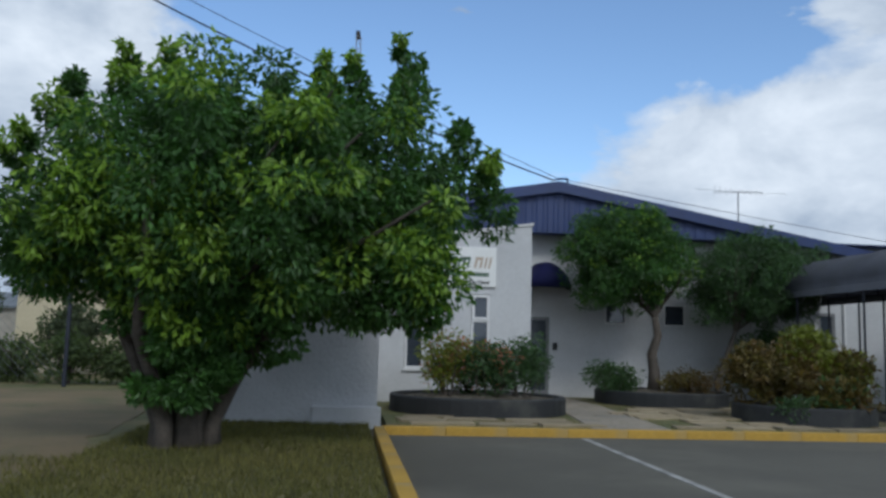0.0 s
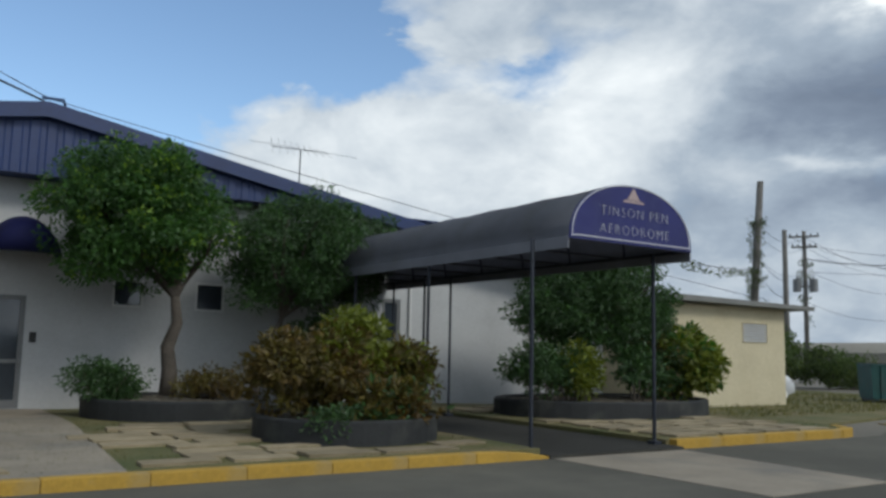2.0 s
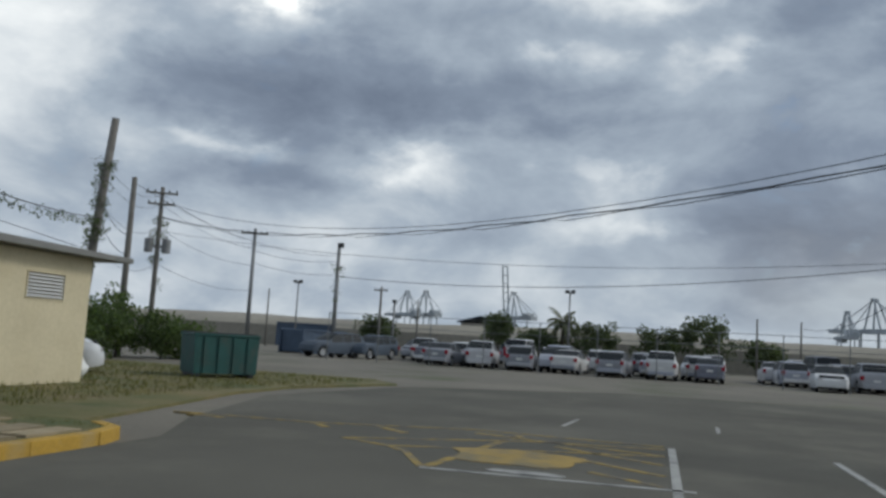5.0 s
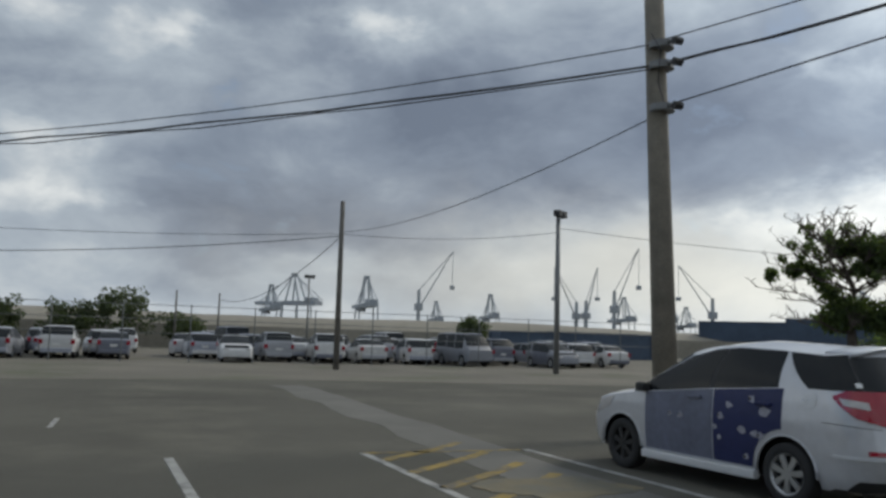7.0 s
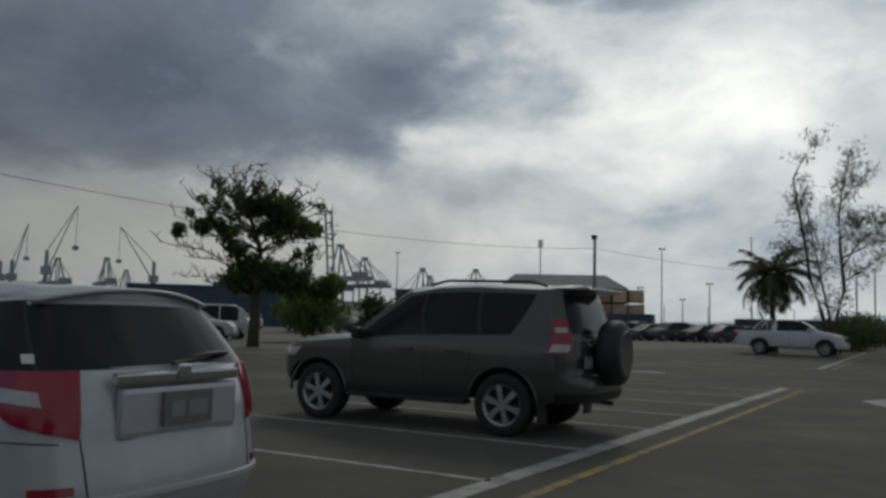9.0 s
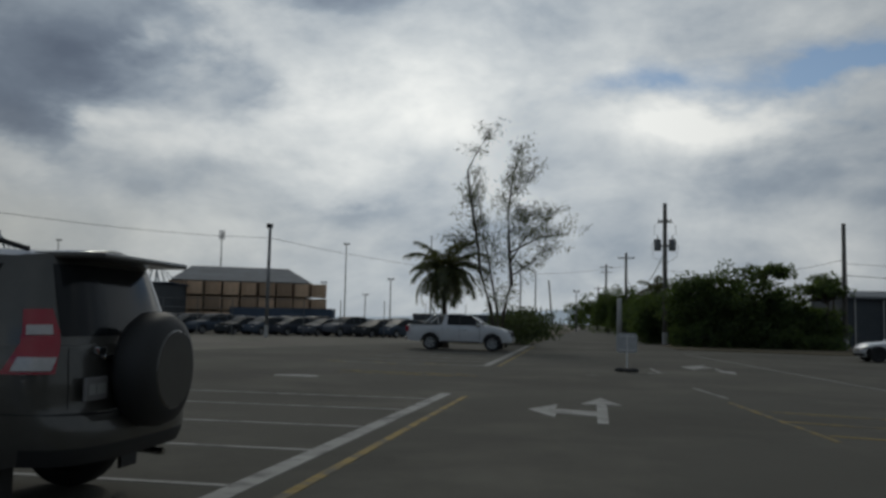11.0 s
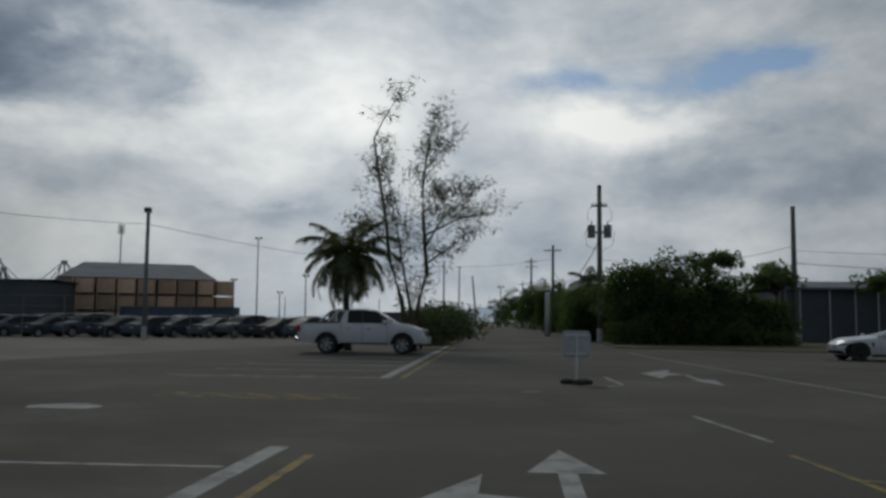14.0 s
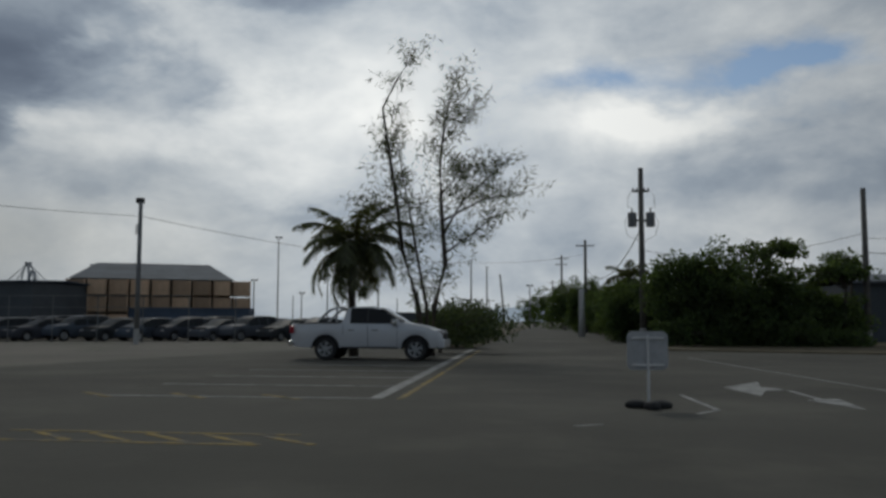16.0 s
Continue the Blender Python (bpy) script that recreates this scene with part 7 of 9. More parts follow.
for r, (rx, ys) in enumerate(((60.2, [21, 18.3, 15.7, 13, 10.2, 7.4, 4.8, -1.4, -4.0, -6.6, -9.3, -11.9, -14.6, -17.3, -20.2, -23.0, -25.8]),
                              (63.7, [22.6, 19.6, 16.8, 13.9, 10.9, 8.0, 5.2, -0.2, -3.0, -5.4, -8.1, -10.8, -13.4, -16.2, -19.0, -21.8, -24.6]),
                              (67.0, [24, 21.2, 17.5, 14.6, 11.5, 8.6, 5.6, 0.6, -2.6, -5.5, -8.4, -12.2, -15.4, -18.6, -22, -25.2, -28.5]),
                              (74.0, [26, 22.5, 19, 15.4, 12, 8, 4, -2, -7, -11, -15, -19.5, -24, -29]))):
    for i, yy in enumerate(ys):
        k = kinds[(i * 3 + r * 2 + rng.randrange(3)) % len(kinds)]
        lot_place(k, rx + rng.uniform(-0.8, 0.8), yy + rng.uniform(-0.25, 0.25), rng.choice((0, 0, 0, 0, 180)) + rng.uniform(-7, 7))
for xx, yy, yaw, k in ((63.0, 28.2, 150, "suv"), (65.6, 26.6, 165, "suv"), (78, 31, 20, "hatch"), (79, 27.5, 20, "saloon"), (80, 24, 10, "hatch")):
    lot_place(k, xx, yy, yaw, xx < 70)
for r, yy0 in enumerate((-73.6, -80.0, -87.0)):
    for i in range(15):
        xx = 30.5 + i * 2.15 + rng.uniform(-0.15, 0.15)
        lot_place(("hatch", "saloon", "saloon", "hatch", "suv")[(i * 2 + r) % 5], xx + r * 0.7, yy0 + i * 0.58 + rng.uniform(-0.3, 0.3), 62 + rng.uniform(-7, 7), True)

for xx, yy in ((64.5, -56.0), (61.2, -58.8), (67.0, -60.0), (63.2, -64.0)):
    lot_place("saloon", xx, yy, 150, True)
for kind, xx, yy, yaw in (("suv", 50.0, -29.2, 215), ("van", 52.0, -32.6, 215), ("saloon", 70.5, -52.0, 130), ("hatch", 75.1, -61.8, 130), ("hatch", 79.0, -74.5, 130)):
    lot_place(kind, xx, yy, yaw)
lot_car("hatch", pose(28.0, 25.3, -0.03, 0, 0, -53), PAINT_WHITE, "white car parked behind the cream outbuilding", "")

# ---------------------------------------------------------------- poles and cables


def pole(x, y, h, r, label, material=POLE_WOOD, arms=(), cans=(), lamps=(), white=0.0, lean=(0, 0), name="utility_pole", arm_yaw=0.0, vines=0, seed=1):
    p = root(name, pose(x, y, -0.05, 0, 0, arm_yaw), label, "pole")
    bm = tube(bmesh.new(), [(0, 0, 0), (lean[0] * 0.5, lean[1] * 0.5, h * 0.5), (lean[0], lean[1], h)], [r, r * 0.86, r * 0.72], 12)
    part("shaft", bm, material, p, smooth=True)
    if white:
        part("painted_base", rodm((0, 0, 0), (0, 0, white), r * 1.06, r * 1.04, 12), WHITEWASH, p, "whitewashed foot")
    for z, half in arms:
        a = part("cross_arm", boxm(lean[0] * z / h - half, lean[0] * z / h + half, lean[1] * z / h - r - 0.06, lean[1] * z / h - r + 0.05, z - 0.06, z + 0.06, 0.008), POLE_WOOD, p)
        for k in (-0.9, -0.45, 0.45, 0.9):
            part("insulator", rodm((k * half, -r, z + 0.06), (k * half, -r, z + 0.22), 0.05, 0.035, 8), PLASTIC, a)
    for side, z in cans:
        c = part("transformer", rodm((side * (r + 0.34), 0, z), (side * (r + 0.34), 0, z + 0.85), 0.27, 0.27, 16), POLE_GREY, p, "grey cylindrical transformer can")
        part("bushing", rodm((side * (r + 0.34), 0.05, z + 0.85), (side * (r + 0.34), 0.05, z + 1.15), 0.05, 0.03, 8), PLASTIC, c)
        part("bracket", boxm(min(0, side * (r + 0.2)), max(0, side * (r + 0.2)), -0.04, 0.04, z + 0.3, z + 0.45), POLE_GREY, p)
    for k in lamps:
        part("floodlight", boxm(k * 0.28 - 0.2, k * 0.28 + 0.2, -0.28, 0.05, h - 0.1, h + 0.22, 0.03), PLASTIC, p, "dark floodlight head")
        part("bracket", rodm((0, 0, h - 0.15), (k * 0.28, -0.05, h), 0.03), POLE_GREY, p)
    if vines:
        rg = random.Random(seed)
        cl = [(rg.uniform(-0.3, 0.3) + lean[0] * z / h, rg.uniform(-0.3, 0.3) + lean[1] * z / h, z, rg.uniform(0.12, 0.3)) for z in (h * (0.3 + 0.52 * rg.random() ** 0.6) for _ in range(vines))]
        leaf_cloud("creeper", cl, 30, 0.13, LEAF_FAR, p, seed=seed, label="dead creeper on the pole")
    return p


def catenary(name, a, b, sag, r=0.012, label="thin black overhead cable", n=18, wob=0.0):
    a, b = Vector(a), Vector(b)
    pts = []
    for i in range(n + 1):
        t = i / n
        q = a.lerp(b, t)
        q.z -= sag * 4 * t * (1 - t)
        q.z += wob * math.sin(i * 2.1) * math.sin(math.pi * t)
        pts.append(q)
    return tagged(part(name, tube(bmesh.new(), pts, r, 5), CABLE), label, "cable", "overhead cables")


big_pole = pole(24.1, -3.1, 10.2, 0.215, "thick weathered concrete-grey utility pole at the car park edge", POLE_PALE, name="utility_pole", lean=(0.5, 0))
for z in (6.75, 6.38, 5.62):
    bm = bmesh.new()
    rod(bm, (0.02 * z + 0.03, 0, z - 0.06), (0.02 * z + 0.03, 0, z + 0.06), 0.22, 0.22, 14)
    rod(bm, (0.03 * z - 0.45, 0.0, z), (0.03 * z + 0.30, 0.0, z), 0.035, n=6)
    b_ = part("clamp", bm, POLE_GREY, big_pole)
    part("insulator", rodm((-0.28, -0.08, z - 0.05), (-0.28, 0.08, z - 0.05), 0.07, 0.07, 8), PLASTIC, b_)
bm = tube(bmesh.new(), [(0.1, 0.25, 6.9), (-0.25, 0.32, 6.5), (-0.1, 0.26, 6.0), (-0.3, 0.3, 5.6)], 0.015, 5)
part("jumper_wire", bm, CABLE, big_pole)
pole(-6.0, -9.5, 8.5, 0.18, "weathered wooden utility pole beside the lot", POLE_WOOD)
pole(62.0, 28.9, 7.5, 0.16, "grey floodlight pole with loose wiring in the far compound", POLE_GREY, lamps=(0,), name="floodlight_pole", vines=12, seed=2)
pole(66.0, 37.4, 9.1, 0.17, "pale utility pole with a short cross-arm", POLE_GREY, arms=((8.7, 1.0),), arm_yaw=-70)
pole(54.4, 37.8, 10.0, 0.17, "wooden utility pole with two cross-arms and transformers", POLE_WOOD, arms=((9.6, 0.95), (8.9, 0.8)), cans=((-1, 5.9), (1, 5.9)), arm_yaw=-60, vines=26, seed=3)
pole(42.03, 33.2, 11.0, 0.24, "thick leaning wooden pole hung with dead creeper and wires", POLE_WOOD, lean=(0.45, -0.6), vines=60, seed=4)
pole(42.0, 30.9, 8.1, 0.16, "plain wooden utility pole", POLE_WOOD)
pole(50.6, -4.6, 7.9, 0.15, "slim bare wooden pole at the compound fence", POLE_WOOD)
pole(48.95, -15.3, 7.9, 0.15, "slim floodlight pole with a pair of dark lamp heads", POLE_GREY, lamps=(-1, 1), name="floodlight_pole", arm_yaw=-55)
pole(38.6, -61.5, 8.2, 0.15, "slim floodlight pole at the southern compound", POLE_GREY, lamps=(0.3,), name="floodlight_pole", white=0.9)
can_pole = pole(9.68, -67.45, 10.7, 0.2, "utility pole carrying two transformer cans, whitewashed foot", POLE_WOOD, arms=((9.3, 0.5),), cans=((-1, 7.1), (1, 7.1)), white=1.0)
for s in (-1, 1):
    part("jumper_wire", tube(bmesh.new(), [(s * 0.45, 0, 9.4), (s * 0.78, 0.1, 8.9), (s * 0.8, 0.1, 8.3), (s * 0.54, 0.05, 8.2)], 0.016, 5), CABLE, can_pole)
    part("jumper_wire", tube(bmesh.new(), [(s * 0.7, 0, 8.0), (s * 1.0, 0.05, 7.4), (s * 0.85, 0.05, 6.6), (s * 0.15, 0.1, 6.2)], 0.014, 5), CABLE, can_pole)
pole(-2.16, -64.8, 8.85, 0.19, "plain wooden utility pole, whitewashed foot", POLE_WOOD, white=1.0)
pole(10.5, -119.3, 11.3, 0.22, "wooden utility pole with a cross-arm by the exit road", POLE_WOOD, arms=((10.6, 1.1),))
pole(12.3, -90, 4.2, 0.3, "short pale concrete pole stump by the road", WHITEWASH, name="gate_post")
pole(12.4, -165, 13.0, 0.22, "far wooden utility pole with cross-arms by the road", POLE_WOOD, arms=((12.4, 1.2), (11.4, 1.0)))
pole(13.5, -215, 11, 0.2, "far wooden utility pole by the road", POLE_WOOD, arms=((10.4, 1.1),))
pole(22.4, -166, 9.8, 0.18, "far leaning pole by the road", POLE_WOOD, lean=(0.9, 0))
pole(90, 35.5, 6.7, 0.15, "far thin utility pole", POLE_WOOD, arms=((6.3, 0.7),), arm_yaw=-80)
pole(90, 34.0, 5.2, 0.14, "far short floodlight pole", POLE_GREY, lamps=(0,), name="floodlight_pole", arm_yaw=-80)
for yy, hh in ((44.7, 6.8), (16.4, 6.9), (-12.3, 7.0)):
    pole(90, yy, hh, 0.1, "far slim street lamp mast", POLE_GREY, lamps=(-1, 1), name="lamp_mast", arm_yaw=-80)
for yy, hh in ((-0.5, 5.2), (-4.2, 5.1), (31.5, 5.4), (48, 6.0)):
    pole(90, yy, hh, 0.1, "far thin wooden pole", POLE_WOOD)
for xx, yy, hh in ((62, -159, 16.0), (66, -158, 8.4), (61.5, -172, 6.6), (40, -300, 22), (36, -320, 21), (84, -360, 38), (52, -155, 9.0), (18, -166, 7.7), (128, -165, 17)):
    pole(xx, yy, hh, 0.13 if hh < 20 else 0.3, "tall far lighting mast with a lamp ring", POLE_GREY, lamps=(-1.4, 1.4), name="lamp_mast")
mast = pole(84.0, -150.8, 17.6, 0.14, "far slim phone mast with upright antennas", POLE_GREY, name="phone_mast")
for a in range(4):
    ca, sa = math.cos(a * 1.57), math.sin(a * 1.57)
    part("antenna", boxm(0.5 * ca - 0.06, 0.5 * ca + 0.06, 0.5 * sa - 0.06, 0.5 * sa + 0.06, 15.9, 17.7, 0.02), WHITE_FRAME, mast)
    part("bracket", rodm((0, 0, 16.6), (0.5 * ca, 0.5 * sa, 16.6), 0.04), POLE_GREY, mast)

catenary("overhead_cable", (24.25, -3.1, 6.75), (54.4, 37.8, 9.1), 2.3)
catenary("overhead_cable", (24.2, -3.1, 6.35), (54.4, 37.8, 8.1), 1.8, 0.022, "twisted bundle of black overhead cable", 40, 0.04)
catenary("overhead_cable", (24.2, -3.05, 6.28), (54.4, 37.8, 8.05), 1.82, 0.014, "twisted bundle of black overhead cable", 40, -0.05)
catenary("overhead_cable", (24.25, -3.1, 6.8), (-6.0, -9.5, 6.0), 0.25)
catenary("overhead_cable", (24.2, -3.1, 6.35), (-6.0, -10.5, 6.9), 0.5, 0.028, "twisted bundle of black overhead cable", 30, 0.07)
catenary("overhead_cable", (24.2, -3.1, 5.6), (-6.0, -6.5, 5.9), 0.15, 0.014)
catenary("overhead_cable", (24.2, -3.1, 5.5), (50.6, -4.6, 6.4), 0.5, 0.012)
catenary("overhead_cable", (50.6, -4.6, 6.2), (62.0, 28.9, 5.4), 0.9, 0.02)
catenary("overhead_cable", (50.6, -4.6, 6.3), (54.4, 37.8, 7.2), 1.1, 0.012)
catenary("overhead_cable", (50.6, -4.6, 6.3), (48.95, -15.3, 7.0), 0.3, 0.012)
catenary("overhead_cable", (50.6, -4.6, 6.2), (90, -4.2, 4.5), 1.2, 0.02)
catenary("overhead_cable", (48.95, -15.3, 7.2), (38.6, -61.5, 7.3), 1.0, 0.014)
catenary("overhead_cable", (38.6, -61.5, 7.3), (10.5, -119.3, 9.5), 1.8, 0.016)
catenary("overhead_cable", (9.68, -67.4, 7.0), (10.5, -119.3, 8.0), 2.2, 0.03)
catenary("overhead_cable", (-2.16, -64.8, 6.3), (9.68, -67.4, 5.6), 0.7, 0.014)
catenary("overhead_cable", (-2.16, -64.8, 5.2), (-40, -66, 6.0), 0.9, 0.02)
catenary("overhead_cable", (-2.16, -64.8, 6.0), (-40, -64, 7.4), 0.9, 0.014)
for z in (9.55, 8.9, 5.2, 7.4):
    catenary("overhead_cable", (54.4, 37.8, z), (66.0, 37.4, z * 0.85), 0.5, 0.013)
    catenary("overhead_cable", (42.3, 32.6, z * 0.9), (54.4, 37.8, z), 0.7, 0.012)
for z in (5.5, 6.4):
    catenary("overhead_cable", (66.0, 37.4, z + 1), (62.0, 28.9, z), 0.3, 0.014)
    catenary("overhead_cable", (42.3, 32.4, z), (42.0, 30.9, z - 1.0), 0.2, 0.014)
catenary("overhead_cable", (42.0, 30.9, 7.8), (62, 28.9, 6.8), 0.9, 0.012)
catenary("overhead_cable", (26.5, 24.5, 4.75), (42.4, 32.7, 6.2), 0.15, 0.02, "cable overgrown with creeper")
v = root("creeper", pose(0, 0, 0), "dry creeper hanging along an overhead cable", "climbing plant")
rng = random.Random(70)
vine = []
for k in range(46):
    t = k / 45
    if rng.random() < 0.75:
        vine.append((26.5 + 15.9 * t, 24.5 + 8.2 * t, 4.75 + 1.45 * t - 0.6 * t * (1 - t) - rng.uniform(0.0, 0.25), rng.uniform(0.07, 0.16)))
vine += [(42.0 - 1.1 * k / 12 * 1.5, 32.9 - 0.6 * k / 12 * 1.5, 6.2 - 2.6 * k / 12, 0.16) for k in range(13)]
leaf_cloud("leaves", vine, 15, 0.12, LEAF_FAR, v, seed=70)
# service cables over the roof
pole(-12.0, 17.2, 12.6, 0.17, "wooden utility pole behind the tree", POLE_WOOD)
catenary("overhead_cable", (5.6, 22.3, 6.05), (-12, 17.2, 12.4), 0.55, 0.022, "black service cable running to the roof ridge")
catenary("overhead_cable", (5.6, 22.3, 6.15), (-12, 17.2, 12.55), 0.25, 0.010)
catenary("overhead_cable", (5.8, 22.3, 6.1), (26.4, 21.0, 3.2), 0.15, 0.008)
catenary("overhead_cable", (2.0, 23.0, 7.15), (0.9, 22.6, 5.4), 0.05, 0.010)

# lattice radio mast behind the terminal
lattice = root("radio_mast", pose(0.07, 36.7, 0), "slim grey lattice radio mast behind the building", "mast")
for k in range(3):
    a = 2 * math.pi * k / 3
    part("leg", rodm((0.17 * math.cos(a), 0.17 * math.sin(a), 0), (0.13 * math.cos(a), 0.13 * math.sin(a), 15.2), 0.022, n=6), POLE_GREY, lattice)
bm = bmesh.new()
for i in range(34):
    for k in range(3):
        a, b = 2 * math.pi * k / 3, 2 * math.pi * (k + 1) / 3
        r0, r1 = 0.17 - 0.04 * i / 34, 0.17 - 0.04 * (i + 1) / 34
        rod(bm, (r0 * math.cos(a), r0 * math.sin(a), 15.2 * i / 34), (r1 * math.cos(b), r1 * math.sin(b), 15.2 * (i + 1) / 34), 0.010, n=4)
part("bracing", bm, POLE_GREY, lattice)
part("lamp", rodm((0, 0, 15.1), (0, 0, 15.45), 0.12, 0.1, 10), PLASTIC, lattice)

# roof antenna
ant = root("tv_antenna", pose(11.5, 23.5, 4.92), "weathered rooftop television antenna on a short mast", "antenna")
part("mast", rodm((0, 0, -0.15), (0, 0, 1.3), 0.022, 0.018), POLE_GREY, ant)
part("boom", rodm((-0.75, 0, 1.28), (0.75, 0, 1.33), 0.010), POLE_GREY, ant)
for k in range(9):
    xx = -0.72 + k * 0.18
    part("element", rodm((xx - 0.35, -(0.75 - 0.05 * k), 1.3), (xx + 0.3, 0.75 - 0.05 * k, 1.32), 0.0045, n=5), POLE_GREY, ant)
part("element", rodm((-1.3, 0.1, 1.36), (1.5, -0.1, 1.30), 0.005, n=5), POLE_GREY, ant)

# ---------------------------------------------------------------- further trees


def wild_tree(x, y, label, crown_c, crown_r, n, seed, trunk_r=0.2, leaf=0.2, per=70, mat_leaf=None, bare=0, low=-0.6, inner=0.4, trunk_h=2.0, name="tree", size=(0.35, 0.7), flat=0.7):
    rg = random.Random(seed)
    t = root(name, pose(x, y, -0.05), label, "tree")
    bm = tube(bmesh.new(), [(0, 0, 0), (rg.uniform(-0.1, 0.1), 0, trunk_h * 0.5), (rg.uniform(-0.2, 0.2), 0, trunk_h)], [trunk_r, trunk_r * 0.8, trunk_r * 0.65], 9)
    part("trunk", bm, BARK, t, smooth=True)
    limbs(t, (0, 0, trunk_h * 0.95), [(crown_c[0] + rg.uniform(-0.85, 0.85) * crown_r[0], crown_c[1] + rg.uniform(-0.85, 0.85) * crown_r[1], crown_c[2] + rg.uniform(-0.4, 0.9) * crown_r[2]) for _ in range(12)], trunk_r * 0.45, rg, 0.3)
    if bare:
        bm = bmesh.new()
        for _ in range(bare):
            a = rg.uniform(0, 6.28)
            el = rg.uniform(-0.1, 1.2)
            d = Vector((math.cos(a) * math.cos(el), math.sin(a) * math.cos(el), math.sin(el)))
            s = Vector(crown_c) + Vector((d.x * crown_r[0], d.y * crown_r[1], d.z * crown_r[2])) * 0.6
            e = Vector(crown_c) + Vector((d.x * crown_r[0], d.y * crown_r[1], d.z * crown_r[2])) * rg.uniform(1.1, 1.45)
            mid = s.lerp(e, 0.5) + Vector((rg.uniform(-0.3, 0.3), rg.uniform(-0.3, 0.3), rg.uniform(-0.2, 0.3)))
            tube(bm, [s, mid, e], [0.045, 0.028, 0.012], 5)
            for q in range(3):
                f = mid.lerp(e, rg.uniform(0.1, 0.9))
                tube(bm, [f, f + d * 0.4 + Vector((rg.uniform(-0.5, 0.5), rg.uniform(-0.5, 0.5), rg.uniform(-0.1, 0.5)))], [0.018, 0.007], 4)
        part("leafless_growth", bm, BARK, t, "leafless outer twigs")
    leaf_cloud("crown", shell(crown_c, crown_r, n, seed, low=low, size=size, inner=inner, jag=0.4), per, leaf, mat_leaf or LEAF_FAR, t, seed=seed, flat=flat, narrow=0.6)
    return t


def almond_tree():
    """Wide crooked limbs, mostly bare at their ends, with leaf masses in the middle and at the foot."""
    rg = random.Random(51)
    t = root("almond_tree", pose(40.6, -25.6, -0.05, 0, 0, -136) @ Matrix.Diagonal((1.0, 1.0, 1.14, 1)), "half-bare almond tree in tiers with leafless outer twigs", "tree")
    trunk = [Vector(p) for p in ((0, 0, 0), (0.06, 0.05, 1.3), (0.0, 0, 2.5), (0.2, 0.05, 3.7), (-0.3, 0, 4.9), (-0.75, 0.1, 5.8))]
    part("trunk", tube(bmesh.new(), trunk, [0.28, 0.23, 0.19, 0.13, 0.07, 0.03], 9), BARK, t, smooth=True)

    def crooked(p, e, r, n=5, wild=0.16):
        pts = [p]
        for i in range(1, n):
            pts.append(p.lerp(e, i / n) + Vector((rg.uniform(-wild, wild), rg.uniform(-wild, wild), rg.uniform(-wild, wild) + 0.1 * math.sin(math.pi * i / n))))
        pts.append(e)
        return pts, [r * (1 - 0.85 * i / n) for i in range(n + 1)]

    clumps = []
    arms = []
    for z0, reach, rise, count in ((1.9, 2.9, 0.6, 5), (2.7, 3.8, 0.9, 8), (3.4, 3.4, 1.0, 8), (4.1, 2.8, 0.9, 8), (4.7, 2.2, 0.9, 6), (5.2, 1.4, 0.9, 5)):
        for k in range(count):
            arms.append((z0, reach, rise, 6.283 * (k + rg.uniform(-0.3, 0.3)) / count + z0 * 1.3))
    for z0, reach, rise, a in arms:
        f = min(z0 / 5.7, 1.0) * 5
        j = min(int(f), 4)
        p0 = trunk[j].lerp(trunk[j + 1], f - j)
        L = reach * rg.uniform(0.75, 1.15) * (1.1 if math.cos(a) < 0 else 0.9)
        e = p0 + Vector((math.cos(a) * L, math.sin(a) * L * 0.9, rise * rg.uniform(0.5, 1.3)))
        pts, rad = crooked(p0, e, 0.062)
        bm = tube(bmesh.new(), pts, rad, 5)
        d = (e - p0).normalized()
        side = Vector((-d.y, d.x, 0))
        for q in range(9):
            fb = rg.uniform(1.2, 5.0)
            jb = min(int(fb), 4)
            b0 = pts[jb].lerp(pts[jb + 1], fb - jb)
            e0 = b0 + d * rg.uniform(0.15, 0.6) + side * rg.uniform(-0.65, 0.65) + Vector((0, 0, rg.uniform(-0.1, 0.5)))
            tp, tr = crooked(b0, e0, 0.03, 3, 0.06)
            tube(bm, tp, tr, 4)
            for w in range(2):
                g0 = tp[rg.randrange(1, 4)]
                tube(bm, [g0, g0 + Vector((rg.uniform(-0.25, 0.25), rg.uniform(-0.25, 0.25), rg.uniform(0, 0.28)))], [0.016, 0.009], 3)
            if rg.random() < 0.08:
                clumps.append((e0.x, e0.y, e0.z, rg.uniform(0.07, 0.16)))
        part("limb", bm, BARK, t)
